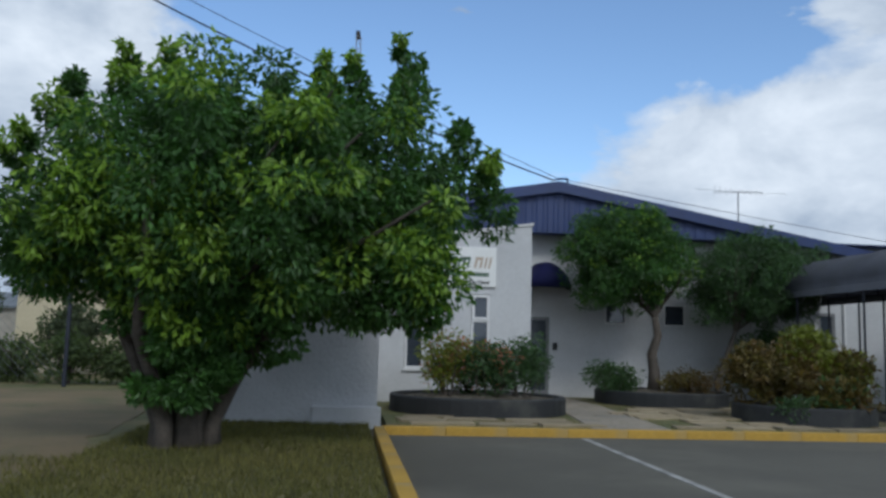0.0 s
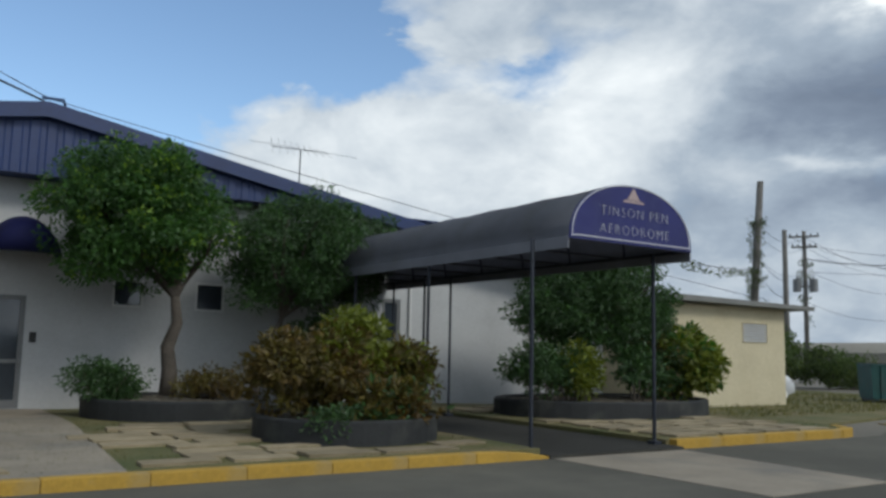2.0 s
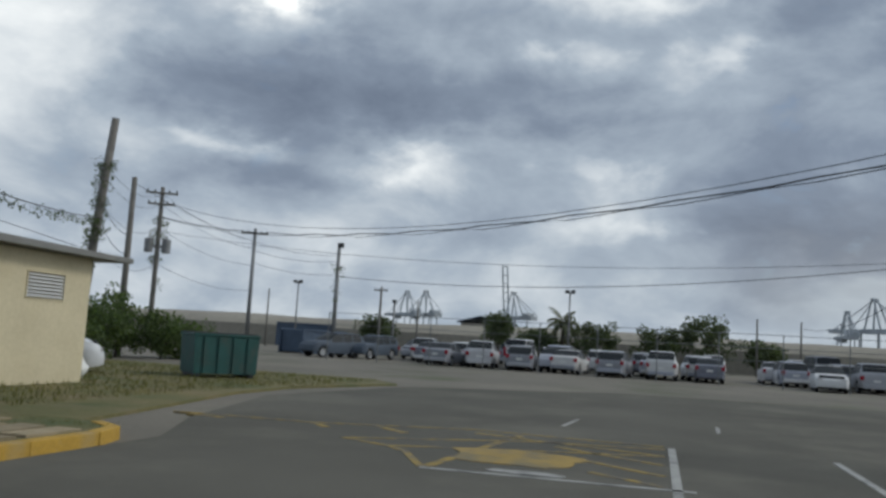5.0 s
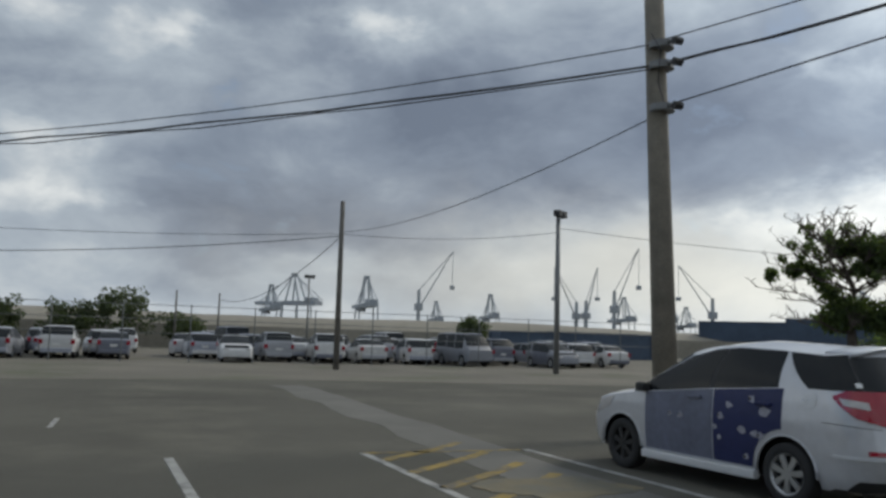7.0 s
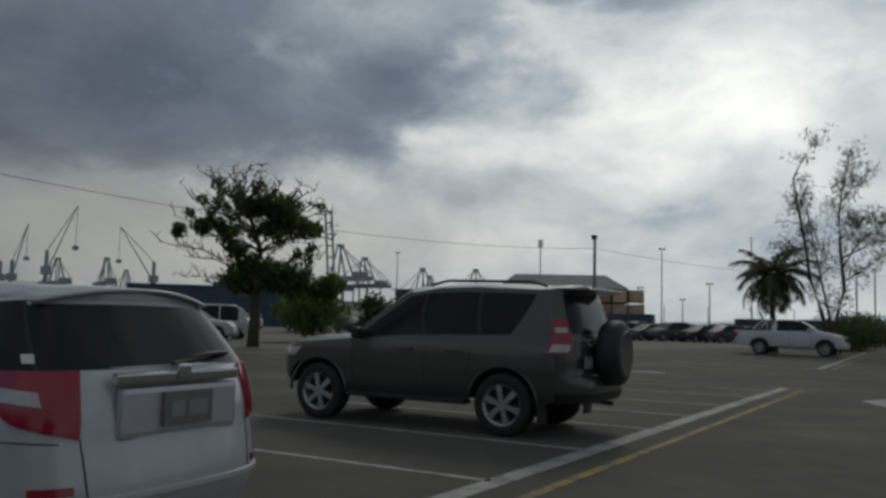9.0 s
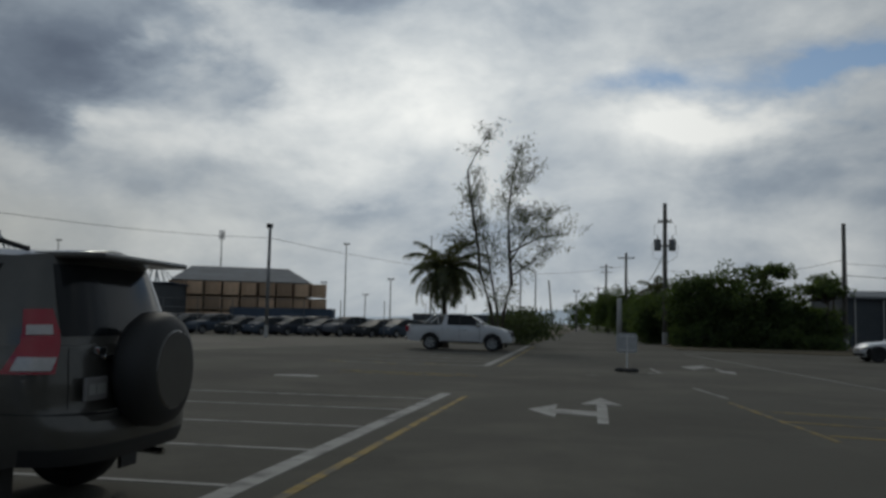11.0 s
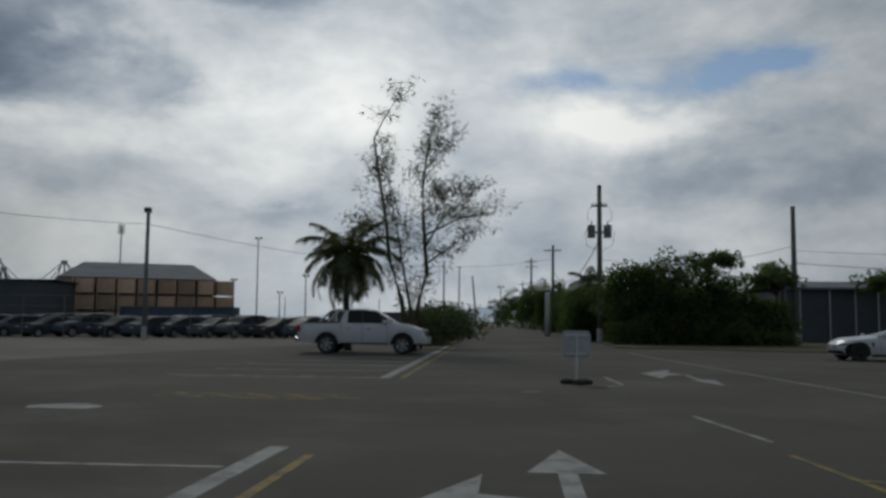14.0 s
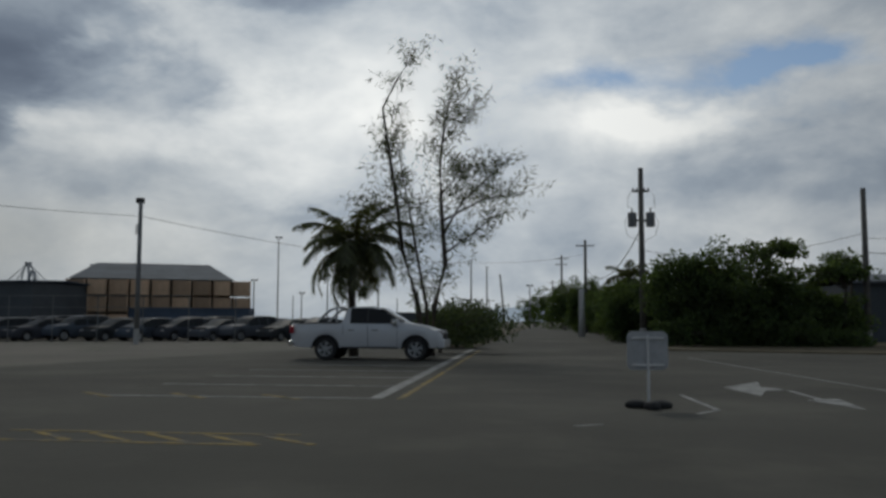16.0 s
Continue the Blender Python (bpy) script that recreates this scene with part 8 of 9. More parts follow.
    for c, r, n, size in (((-0.4, 0, 5.4), (0.75, 0.8, 0.42), 30, (0.14, 0.3)), ((0.75, 0.1, 5.4), (0.95, 1.0, 0.45), 40, (0.14, 0.3)), ((1.65, -0.2, 4.85), (0.8, 0.9, 0.4), 28, (0.14, 0.3)), ((0.6, 0, 4.6), (0.8, 0.8, 0.3), 20, (0.14, 0.28)),
                          ((2.4, 0.2, 4.7), (0.4, 0.5, 0.2), 8, (0.12, 0.22)), ((-2.1, 0, 4.65), (0.6, 0.6, 0.28), 18, (0.13, 0.26)), ((-1.2, 0.2, 4.4), (0.5, 0.6, 0.25), 12, (0.13, 0.25)), ((-3.3, 0, 4.4), (0.25, 0.3, 0.12), 5, (0.1, 0.18)),
                          ((-0.9, -0.1, 3.75), (0.5, 0.5, 0.28), 12, (0.13, 0.25)), ((0.1, 0, 2.9), (1.3, 1.1, 0.5), 46, (0.18, 0.36)), ((1.35, 0, 2.55), (1.45, 1.2, 0.65), 50, (0.18, 0.38)), ((-0.7, 0, 2.55), (0.9, 1.0, 0.5), 28, (0.18, 0.34)),
                          ((2.8, 0, 2.2), (0.8, 0.9, 0.4), 18, (0.16, 0.3)), ((3.3, 0, 2.65), (0.6, 0.6, 0.25), 10, (0.14, 0.26))):
        clumps += shell(c, r, n, rg.randrange(999), inner=0.2, size=size, jag=0.3)
    bm = bmesh.new()
    for bx, bz, ex, ez in ((-0.7, 5.5, -2.7, 6.85), (-0.7, 5.6, -1.0, 7.0), (-0.75, 5.6, 0.1, 7.05), (-0.8, 5.5, -1.9, 6.0), (-0.7, 5.7, -0.5, 6.9), (1.1, 5.5, 1.8, 6.4), (1.3, 5.4, 2.4, 6.1), (1.7, 5.0, 3.2, 5.35), (1.6, 5.2, 2.9, 5.8), (1.2, 4.2, 3.3, 4.3), (0.4, 5.6, 0.9, 6.3)):
        yy = rg.uniform(-0.5, 0.5)
        pts, rad = crooked(Vector((bx, yy * 0.3, bz)), Vector((ex, yy, ez)), 0.055, 4, 0.08)
        tube(bm, pts, rad, 5)
        for q in range(9):
            b0 = pts[rg.randrange(1, 5)]
            e0 = b0 + Vector((rg.uniform(-0.45, 0.45), rg.uniform(-0.4, 0.4), rg.uniform(0.0, 0.45)))
            tube(bm, [b0, b0.lerp(e0, 0.5) + Vector((0, 0, 0.05)), e0], [0.024, 0.018, 0.01], 4)
    part("leafless_growth", bm, BARK, t, "leafless top twigs")["kind"] = "stuff"
    leaf_cloud("crown", clumps, 50, 0.2, LEAF_BELT, t, seed=51, flat=0.7, narrow=0.55, droop=0.1)
    return t


almond_tree()
wild_tree(44.2, -34.0, "dense green thicket beyond the almond tree", (0, 0, 1.7), (1.9, 1.6, 1.4), 60, 52, 0.12, 0.2, 60, LEAF_BELT, trunk_h=1.2, low=-1.0, name="thicket")


def palm(x, y, h, label, seed, fronds=40, length=2.25):
    rg = random.Random(seed)
    t = root("palm_tree", pose(x, y, 0), label, "palm tree")
    bm = tube(bmesh.new(), [(0, 0, 0), (0.1, 0, h * 0.5), (0.05, 0, h)], [0.2, 0.15, 0.13], 10)
    part("trunk", bm, BARK, t, smooth=True)
    top = Vector((0.05, 0, h))
    for k in range(fronds):
        a = 2.39996 * k + rg.uniform(-0.25, 0.25)
        rise = k / (fronds - 1)
        el = -0.7 + 1.95 * rise + rg.uniform(-0.15, 0.15)
        L = length * rg.uniform(0.85, 1.2)
        d = Vector((math.cos(a), math.sin(a), 0))
        bend = rg.uniform(1.0, 1.7) * (1.15 - 0.35 * rise)
        pts, q, ang = [top.copy()], top.copy(), el
        for i in range(9):
            ang -= bend / 9 * (0.5 + i / 8)
            q = q + (d * math.cos(ang) + Vector((0, 0, math.sin(ang)))) * (L / 9)
            pts.append(q.copy())
        bm = tube(bmesh.new(), pts, [0.03, 0.028, 0.025, 0.022, 0.019, 0.016, 0.013, 0.01, 0.007, 0.004], 4)
        side = d.cross(Vector((0, 0, 1)))
        for i in range(46):
            s = 0.12 + 0.88 * i / 45
            f = s * 9
            j = min(int(f), 8)
            p = pts[j].lerp(pts[j + 1], f - j)
            run = (pts[j + 1] - pts[j]).normalized()
            w = 0.62 * math.sin(math.pi * (0.14 + 0.8 * s)) ** 0.6 * rg.uniform(0.8, 1.15)
            for sg in (1, -1):
                tip = p + side * sg * w * 0.75 + run * w * 0.55 + Vector((0, 0, -w * rg.uniform(0.15, 0.9)))
                mid = p.lerp(tip, 0.5) + Vector((0, 0, 0.05 * w))
                o = run * 0.028
                vs = [bm.verts.new(c) for c in (p - o, p + o, mid + o, tip, mid - o)]
                bm.faces.new(vs)
        part("frond", bm, LEAF_PALM, t)
    return t


palm(22.85, -47.8, 4.3, "coconut palm with drooping dull-green fronds by the exit road", 61, 36, 2.3)


def casuarina():
    rg = random.Random(63)
    t = root("casuarina_tree", pose(20.1, -48.0, 0), "tall thin casuarina tree with wispy leaning stems", "tree")
    cl = []
    stems = [
        ("trunk", 0.15, [(0.0, 0), (0.35, 2.2), (0.93, 4.1), (1.11, 5.7), (1.54, 8.3), (1.75, 9.7), (1.32, 10.6), (0.43, 12.1)]),
        ("trunk", 0.10, [(-0.1, 0), (-0.05, 1.9), (0.37, 4.1), (0.71, 6.0), (1.22, 8.8)]),
        ("trunk", 0.17, [(-0.25, 0), (-0.35, 1.9), (-0.76, 3.5), (-0.58, 6.0), (-0.54, 7.6), (-0.73, 9.2), (-1.12, 10.9)]),
        ("limb", 0.08, [(-0.7, 4.7), (-1.38, 5.9), (-2.34, 6.8), (-3.29, 7.6)]),
        ("limb", 0.06, [(-0.65, 5.2), (-2.18, 6.0), (-3.0, 6.15), (-3.85, 6.25)]),
        ("limb", 0.06, [(-0.7, 3.9), (-1.71, 4.6), (-2.9, 5.5)]),
        ("limb", 0.05, [(1.05, 4.7), (1.67, 5.4), (2.08, 5.75)]),
        ("limb", 0.05, [(-0.55, 6.2), (-1.3, 7.0), (-1.9, 7.3)]),
        ("limb", 0.04, [(-0.6, 8.2), (-1.3, 9.0), (-2.0, 9.3)]),
    ]
    for name, r0, st in stems:
        n = len(st)
        bend = rg.uniform(-0.5, 0.5)
        pts = [Vector((x, bend * k / n, z)) for k, (x, z) in enumerate(st)]
        part(name, tube(bmesh.new(), pts, [0.8 * r0 * (1 - 0.88 * k / (n - 1)) for k in range(n)], 8), BARK, t, smooth=True)
        bm = bmesh.new()
        for k in range(40 if name == "trunk" else 18):
            f = rg.uniform(0.22 if name == "trunk" else 0.25, 1.0) * (n - 1)
            j = min(int(f), n - 2)
            p = pts[j].lerp(pts[j + 1], f - j)
            a = rg.uniform(0, 6.28)
            L = rg.uniform(0.3, 1.15)
            e = p + Vector((math.cos(a) * L, math.sin(a) * L, L * rg.uniform(0.2, 1.0)))
            tube(bm, [p, p.lerp(e, 0.5) + Vector((0, 0, -0.06)), e], [0.014, 0.009, 0.004], 3)
            if rg.random() < 0.8:
                for q in (0.35, 0.6, 0.8, 1.0, 1.15):
                    c = p.lerp(e, q) + Vector((rg.uniform(-0.12, 0.12), rg.uniform(-0.12, 0.12), rg.uniform(-0.15, 0.1)))
                    cl.append((c.x, c.y, c.z, rg.uniform(0.14, 0.34)))
        twigs = part("twig", bm, BARK, t)
        twigs["kind"] = "stuff"
    leaf_cloud("needles", cl, 7, 0.32, LEAF_WISP, t, droop=0.25, narrow=0.03, seed=64, label="sparse wispy needle sprays")
    return t


casuarina()
wild_tree(19.9, -51.0, "low roadside scrub at the casuarina's foot", (-1.0, 0, 1.1), (2.2, 1.4, 1.0), 40, 65, 0.08, 0.16, 60, LEAF_FAR, trunk_h=0.8, name="thicket")
# the green belt west of the exit road
for i, (x, y, rx, rz, zc) in enumerate(((7.2, -64.5, 2.7, 2.5, 2.9), (4.6, -63.8, 3.0, 2.7, 3.1), (2.0, -65.0, 2.4, 1.9, 2.2), (-0.6, -65.8, 1.6, 1.35, 1.45), (9.3, -72, 2.3, 2.0, 2.2), (8.6, -80, 2.4, 2.2, 2.5), (8.3, -90, 2.6, 2.3, 2.6), (8.6, -102, 2.8, 2.4, 2.8), (8.2, -114, 2.8, 2.5, 2.9), (8.5, -130, 3.2, 2.6, 3.0), (8.8, -150, 3.4, 2.8, 3.2), (8.0, -175, 4, 3, 3.4), (10.6, -120, 2.8, 3.2, 3.8), (12.2, -150, 3.2, 3.8, 4.4), (14.0, -188, 4.0, 4.2, 4.8), (18.0, -236, 5.0, 4.2, 4.6))):
    wild_tree(x, y, "dense dark roadside tree leafy to the ground", (0, 0, zc * 0.9), (rx * 1.05, 2.2, rz * 1.1), 180, 80 + i, 0.2, 0.21, 95, LEAF_BELT, trunk_h=zc * 0.6, low=-1.0, inner=0.35, size=(0.4, 0.75))
for i, x in enumerate((8.4, 6.2, 4.1, 2.0, -0.4)):
    wild_tree(x, -62.2 - 0.5 * (i % 3), "low hedge growth at the foot of the roadside trees", (0, 0, (0.75, 0.45, 0.6)[i % 3]), (1.5, 0.9, (0.75, 0.45, 0.6)[i % 3]), 46, 170 + i, 0.06, 0.18, 60, LEAF_BELT, trunk_h=0.4, low=-1, name="thicket", size=(0.25, 0.5))
wild_tree(-0.9, -64.6, "flat-topped almond tree above the roadside hedge", (0.3, 0, 4.15), (2.0, 1.3, 0.42), 30, 101, 0.12, 0.24, 60, LEAF_BELT, trunk_h=3.4, flat=0.5)
wild_tree(-1.6, -65.4, "flat-topped almond tree above the roadside hedge", (0.4, 0, 4.8), (0.9, 0.8, 0.4), 12, 103, 0.1, 0.22, 60, LEAF_BELT, trunk_h=4.2, flat=0.5)
wild_tree(3.2, -64.2, "flat-topped almond tree above the roadside hedge", (-0.4, 0, 5.4), (1.5, 1.2, 0.5), 20, 104, 0.12, 0.24, 60, LEAF_BELT, trunk_h=4.6, flat=0.5)
wild_tree(-10.6, -70.5, "flat-topped almond tree before the dark shed", (0.2, 0, 4.3), (2.4, 1.3, 0.9), 40, 102, 0.12, 0.24, 60, LEAF_BELT, trunk_h=3.4, flat=0.5)
palm(9.6, -75.5, 4.4, "small coconut palm in the roadside hedge", 66, 16, 1.8)
for i, (x, y, rx, rz, zc) in enumerate(((19.8, -58, 1.6, 1.0, 1.0), (20.6, -64, 1.8, 1.2, 1.2), (21, -75, 2.0, 1.4, 1.3), (21, -95, 2.2, 1.6, 1.5))):
    wild_tree(x, y, "low green roadside scrub", (0, 0, zc), (rx, 1.6, rz), 44, 110 + i, 0.08, 0.2, 60, LEAF_FAR, trunk_h=0.7, low=-1, name="thicket")
for i, (x, y, rx, rz, zc) in enumerate(((95, 37.5, 2.2, 1.9, 2.2), (95, 14.6, 2.8, 2.0, 2.4), (95, 8.2, 2.4, 1.8, 2.4), (96, 3.6, 2.8, 2.3, 3.4), (95, -1.8, 2.0, 1.3, 1.8), (94, 24.0, 1.3, 2.2, 3.0), (96, 20.0, 2.6, 1.2, 2.2), (94, -31, 1.6, 1.6, 2.2), (60, -52, 3.0, 2.0, 2.0), (56, -57, 2.5, 1.6, 1.6))):
    wild_tree(x, y, "far round green tree by the compound wall", (0, 0, zc), (2.2, rx, rz), 48, 120 + i, 0.18, 0.3, 60, LEAF_FAR, trunk_h=zc * 0.7, low=-0.8, size=(0.4, 0.8))
for i, (x, y, rx, rz, zc) in enumerate(((38.5, 29.6, 1.3, 1.2, 1.1), (40.6, 30.0, 1.5, 1.5, 1.4), (41.8, 28.6, 1.3, 1.1, 1.0), (43.6, 28.4, 1.4, 0.9, 0.8), (36.6, 29.2, 1.1, 0.9, 0.8))):
    wild_tree(x, y, "overgrown green scrub along the yard's edge", (0, 0, zc), (rx, rx, rz), 50, 150 + i, 0.06, 0.16, 60, LEAF_BELT, trunk_h=0.5, low=-1, name="thicket", size=(0.25, 0.5))
palm(95, 17.6, 4.2, "wind-bent far coconut palm", 67, 16, 2.0)

# ---------------------------------------------------------------- other things in the lot


def dumpster():
    d = root("dumpster", pose(31.75, 20.0, 0.03, 0, 0, -42) @ Matrix.Diagonal((0.8, 0.9, 0.97, 1)), "dark green steel rubbish skip standing on dry grass", "dumpster")
    bm = bmesh.new()
    prism(bm, [(-1.15, 0.12), (1.15, 0.12), (1.2, 1.22), (-1.2, 1.22)], "y", -0.75, 0.75)
    part("body", bm, BIN_GREEN, d)
    part("rim", boxm(-1.24, 1.24, -0.79, 0.79, 1.221, 1.29, 0.02), BIN_GREEN, d)
    for x in (-0.8, -0.27, 0.27, 0.8):
        part("rib", boxm(x - 0.05, x + 0.05, -0.80, -0.752, 0.14, 1.2), BIN_GREEN, d)
    for x in (-0.6, 0.6):
        part("lid", boxm(x - 0.56, x + 0.56, -0.74, 0.74, 1.291, 1.33, 0.015), PLASTIC, d)
    for x in (-1.0, 1.0):
        part("skid", boxm(x - 0.08, x + 0.08, -0.7, 0.7, 0.0, 0.119), POST, d)
    return d


dumpster()
bag = root("rubbish_bag", pose(27.1, 21.4, 0.03), "pale plastic rubbish bag slumped by the outbuilding", "bag")
bm = bmesh.new()
bmesh.ops.create_icosphere(bm, subdivisions=3, radius=0.4)
for vv in bm.verts:
    vv.co *= 1 + 0.25 * noise.noise(vv.co * 4)
    vv.co.z = max(vv.co.z * 0.8 + 0.26, 0.0)
part("sack", bm, SIGN_WHITE, bag, smooth=True)


def road_sign():
    s = root("portable_sign", pose(13.98, -29.4, 0, 0, 0, 8), "portable metal sign seen from behind, weighted with dark bags", "sign")
    part("pole", rodm((0, 0, 0.08), (0, 0, 1.12), 0.022), WHITE_FRAME, s)
    bm = bmesh.new()
    outline = []
    for cx, cz, a0 in ((0.22, 1.08, 0), (-0.22, 1.08, 90), (-0.22, 0.68, 180), (0.22, 0.68, 270)):
        outline += [(cx + 0.1 * math.cos(math.radians(a0 + 18 * k)), cz + 0.1 * math.sin(math.radians(a0 + 18 * k))) for k in range(6)]
    prism(bm, outline, "y", -0.036, -0.022)
    part("plate", bm, SIGN_BACK, s, "dull aluminium sign plate with rounded corners")
    for z in (0.66, 1.08):
        part("brace", boxm(-0.25, 0.25, -0.02, 0.012, z - 0.016, z + 0.016), WHITE_FRAME, s)
    for k, (x, y, turn) in enumerate(((-0.17, 0.03, 20), (0.17, -0.02, -15), (0.0, 0.2, 80))):
        bm = bmesh.new()
        bmesh.ops.create_icosphere(bm, subdivisions=3, radius=1.0)
        for v in bm.verts:
            n = 1 + 0.16 * noise.noise(v.co * 1.9 + Vector((k * 3, 0, 0)))
            v.co = Vector((v.co.x * 0.2 * n, v.co.y * 0.13 * n, max(-0.05, v.co.z * 0.075 * n) + 0.05))
        bag = part("weight_bag", bm, TYRE, s, "slumped dark weight bag", smooth=True)
        bag.matrix_basis = Matrix.Translation((x, y, 0)) @ Matrix.Rotation(math.radians(turn), 4, "Z")
    return s


road_sign()

# compound fence
fence = root("compound_fence", pose(0, 0, 0), "tall wire fence on thin posts round the car compound", "fence", kind="structure")
bm0 = rodm((0, 0, 0), (0, 0, 2.9), 0.03, n=6)
me_post = bpy.data.meshes.new("post")
bm0.to_mesh(me_post)
bm0.free()
me_post.materials.append(RUST_GALV)
for k in range(18):
    ob = new("post", me_post)
    ob.parent = fence
    ob.location = (56.6, 27 - k * 3.2, -0.05)
for k in range(14):
    ob = new("post", me_post)
    ob.parent = fence
    ob.location = (57 - k * 2.9, -64.2 - (0 if k < 8 else (k - 8) * 2.0), -0.05)
for z in (2.8, 2.1, 1.4):
    part("rail", rodm((56.6, 27, z), (56.6, -27.4, z), 0.018, n=5), RUST_GALV, fence)
    part("rail", rodm((57, -64.2, z), (36.7, -64.2, z), 0.018, n=5), RUST_GALV, fence)

# ---------------------------------------------------------------- port and distance


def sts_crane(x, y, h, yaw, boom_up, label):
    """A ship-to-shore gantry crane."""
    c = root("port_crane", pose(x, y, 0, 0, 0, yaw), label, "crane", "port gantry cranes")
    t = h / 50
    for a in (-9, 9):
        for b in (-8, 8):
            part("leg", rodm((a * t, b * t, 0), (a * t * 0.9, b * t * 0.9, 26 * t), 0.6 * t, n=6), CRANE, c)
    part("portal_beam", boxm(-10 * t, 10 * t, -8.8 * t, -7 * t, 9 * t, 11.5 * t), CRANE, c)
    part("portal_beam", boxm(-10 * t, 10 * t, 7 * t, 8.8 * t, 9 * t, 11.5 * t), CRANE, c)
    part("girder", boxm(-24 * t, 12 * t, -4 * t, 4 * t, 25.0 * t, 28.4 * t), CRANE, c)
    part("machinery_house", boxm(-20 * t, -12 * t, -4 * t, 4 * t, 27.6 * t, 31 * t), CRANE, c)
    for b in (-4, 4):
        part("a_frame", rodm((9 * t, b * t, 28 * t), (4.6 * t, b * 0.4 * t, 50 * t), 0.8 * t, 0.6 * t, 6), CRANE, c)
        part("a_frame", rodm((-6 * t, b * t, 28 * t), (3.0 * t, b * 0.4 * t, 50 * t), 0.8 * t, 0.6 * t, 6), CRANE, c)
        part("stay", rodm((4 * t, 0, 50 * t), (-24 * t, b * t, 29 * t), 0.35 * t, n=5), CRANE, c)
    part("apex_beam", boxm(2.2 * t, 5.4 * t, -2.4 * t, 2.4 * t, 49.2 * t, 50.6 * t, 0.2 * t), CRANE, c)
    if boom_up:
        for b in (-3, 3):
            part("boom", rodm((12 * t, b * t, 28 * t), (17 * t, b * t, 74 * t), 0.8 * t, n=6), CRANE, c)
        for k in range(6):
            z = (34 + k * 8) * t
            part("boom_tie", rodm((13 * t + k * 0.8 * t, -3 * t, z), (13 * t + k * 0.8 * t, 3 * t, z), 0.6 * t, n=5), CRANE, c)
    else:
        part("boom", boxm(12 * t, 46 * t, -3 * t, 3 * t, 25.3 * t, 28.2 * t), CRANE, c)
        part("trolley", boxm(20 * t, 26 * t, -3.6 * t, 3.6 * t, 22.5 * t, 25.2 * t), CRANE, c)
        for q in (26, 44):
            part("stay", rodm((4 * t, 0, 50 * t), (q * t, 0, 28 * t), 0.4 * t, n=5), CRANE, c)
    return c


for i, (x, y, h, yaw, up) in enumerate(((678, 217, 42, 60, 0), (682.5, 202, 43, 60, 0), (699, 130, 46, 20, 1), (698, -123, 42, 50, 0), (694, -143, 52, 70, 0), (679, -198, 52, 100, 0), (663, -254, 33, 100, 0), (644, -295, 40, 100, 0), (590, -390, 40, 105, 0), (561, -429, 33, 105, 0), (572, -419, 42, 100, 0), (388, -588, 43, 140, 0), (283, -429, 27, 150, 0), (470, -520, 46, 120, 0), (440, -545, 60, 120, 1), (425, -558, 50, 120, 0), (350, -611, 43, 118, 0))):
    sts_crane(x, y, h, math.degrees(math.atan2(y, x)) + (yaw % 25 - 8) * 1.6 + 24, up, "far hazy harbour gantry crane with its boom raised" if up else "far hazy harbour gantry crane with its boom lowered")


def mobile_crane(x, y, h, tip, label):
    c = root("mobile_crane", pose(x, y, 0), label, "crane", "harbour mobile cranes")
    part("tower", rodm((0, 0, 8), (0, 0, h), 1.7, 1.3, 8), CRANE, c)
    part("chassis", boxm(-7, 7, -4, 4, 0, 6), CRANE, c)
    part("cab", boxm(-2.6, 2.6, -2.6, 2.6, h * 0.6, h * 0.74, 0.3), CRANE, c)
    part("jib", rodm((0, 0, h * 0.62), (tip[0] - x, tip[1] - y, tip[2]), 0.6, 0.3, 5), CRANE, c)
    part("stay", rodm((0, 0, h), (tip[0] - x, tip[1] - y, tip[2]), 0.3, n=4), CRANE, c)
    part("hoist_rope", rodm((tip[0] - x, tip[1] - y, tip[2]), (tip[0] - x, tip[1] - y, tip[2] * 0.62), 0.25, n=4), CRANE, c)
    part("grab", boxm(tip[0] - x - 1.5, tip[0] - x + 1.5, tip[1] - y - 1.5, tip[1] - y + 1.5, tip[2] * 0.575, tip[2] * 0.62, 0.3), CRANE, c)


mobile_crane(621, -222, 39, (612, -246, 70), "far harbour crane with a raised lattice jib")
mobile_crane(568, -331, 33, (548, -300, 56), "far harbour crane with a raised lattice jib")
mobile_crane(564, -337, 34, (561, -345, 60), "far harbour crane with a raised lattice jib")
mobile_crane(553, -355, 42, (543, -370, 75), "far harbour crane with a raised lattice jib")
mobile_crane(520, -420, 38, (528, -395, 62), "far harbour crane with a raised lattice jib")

# long sand berm and walls behind the compound
bm = bmesh.new()
ys_ = np.linspace(170, -130, 90)
prof = []
for yy in ys_:
    top_ = 3.7 + 0.55 * noise.noise((yy * 0.035, 3.0, 0)) + 0.25 * noise.noise((yy * 0.12, 9.0, 0))
    prof.append([(104, yy, -0.1), (107, yy, top_ * 0.7), (111, yy, top_), (122, yy, top_), (130, yy, -0.1)])
grid = [[bm.verts.new(p) for p in row] for row in prof]
for r0, r1 in zip(grid, grid[1:]):
    for k in range(4):
        bm.faces.new((r0[k], r0[k + 1], r1[k + 1], r1[k]))
bmesh.ops.recalc_face_normals(bm, faces=bm.faces)
tagged(part("sand_berm", bm, BERM, smooth=True), "long pale sand berm behind the compound", "embankment", kind="structure")
tagged(part("boundary_wall", boxm(100, 100.3, -75, 90, -0.1, 2.3), FAR_WALL), "long stained boundary wall of the compound", "wall", kind="structure")


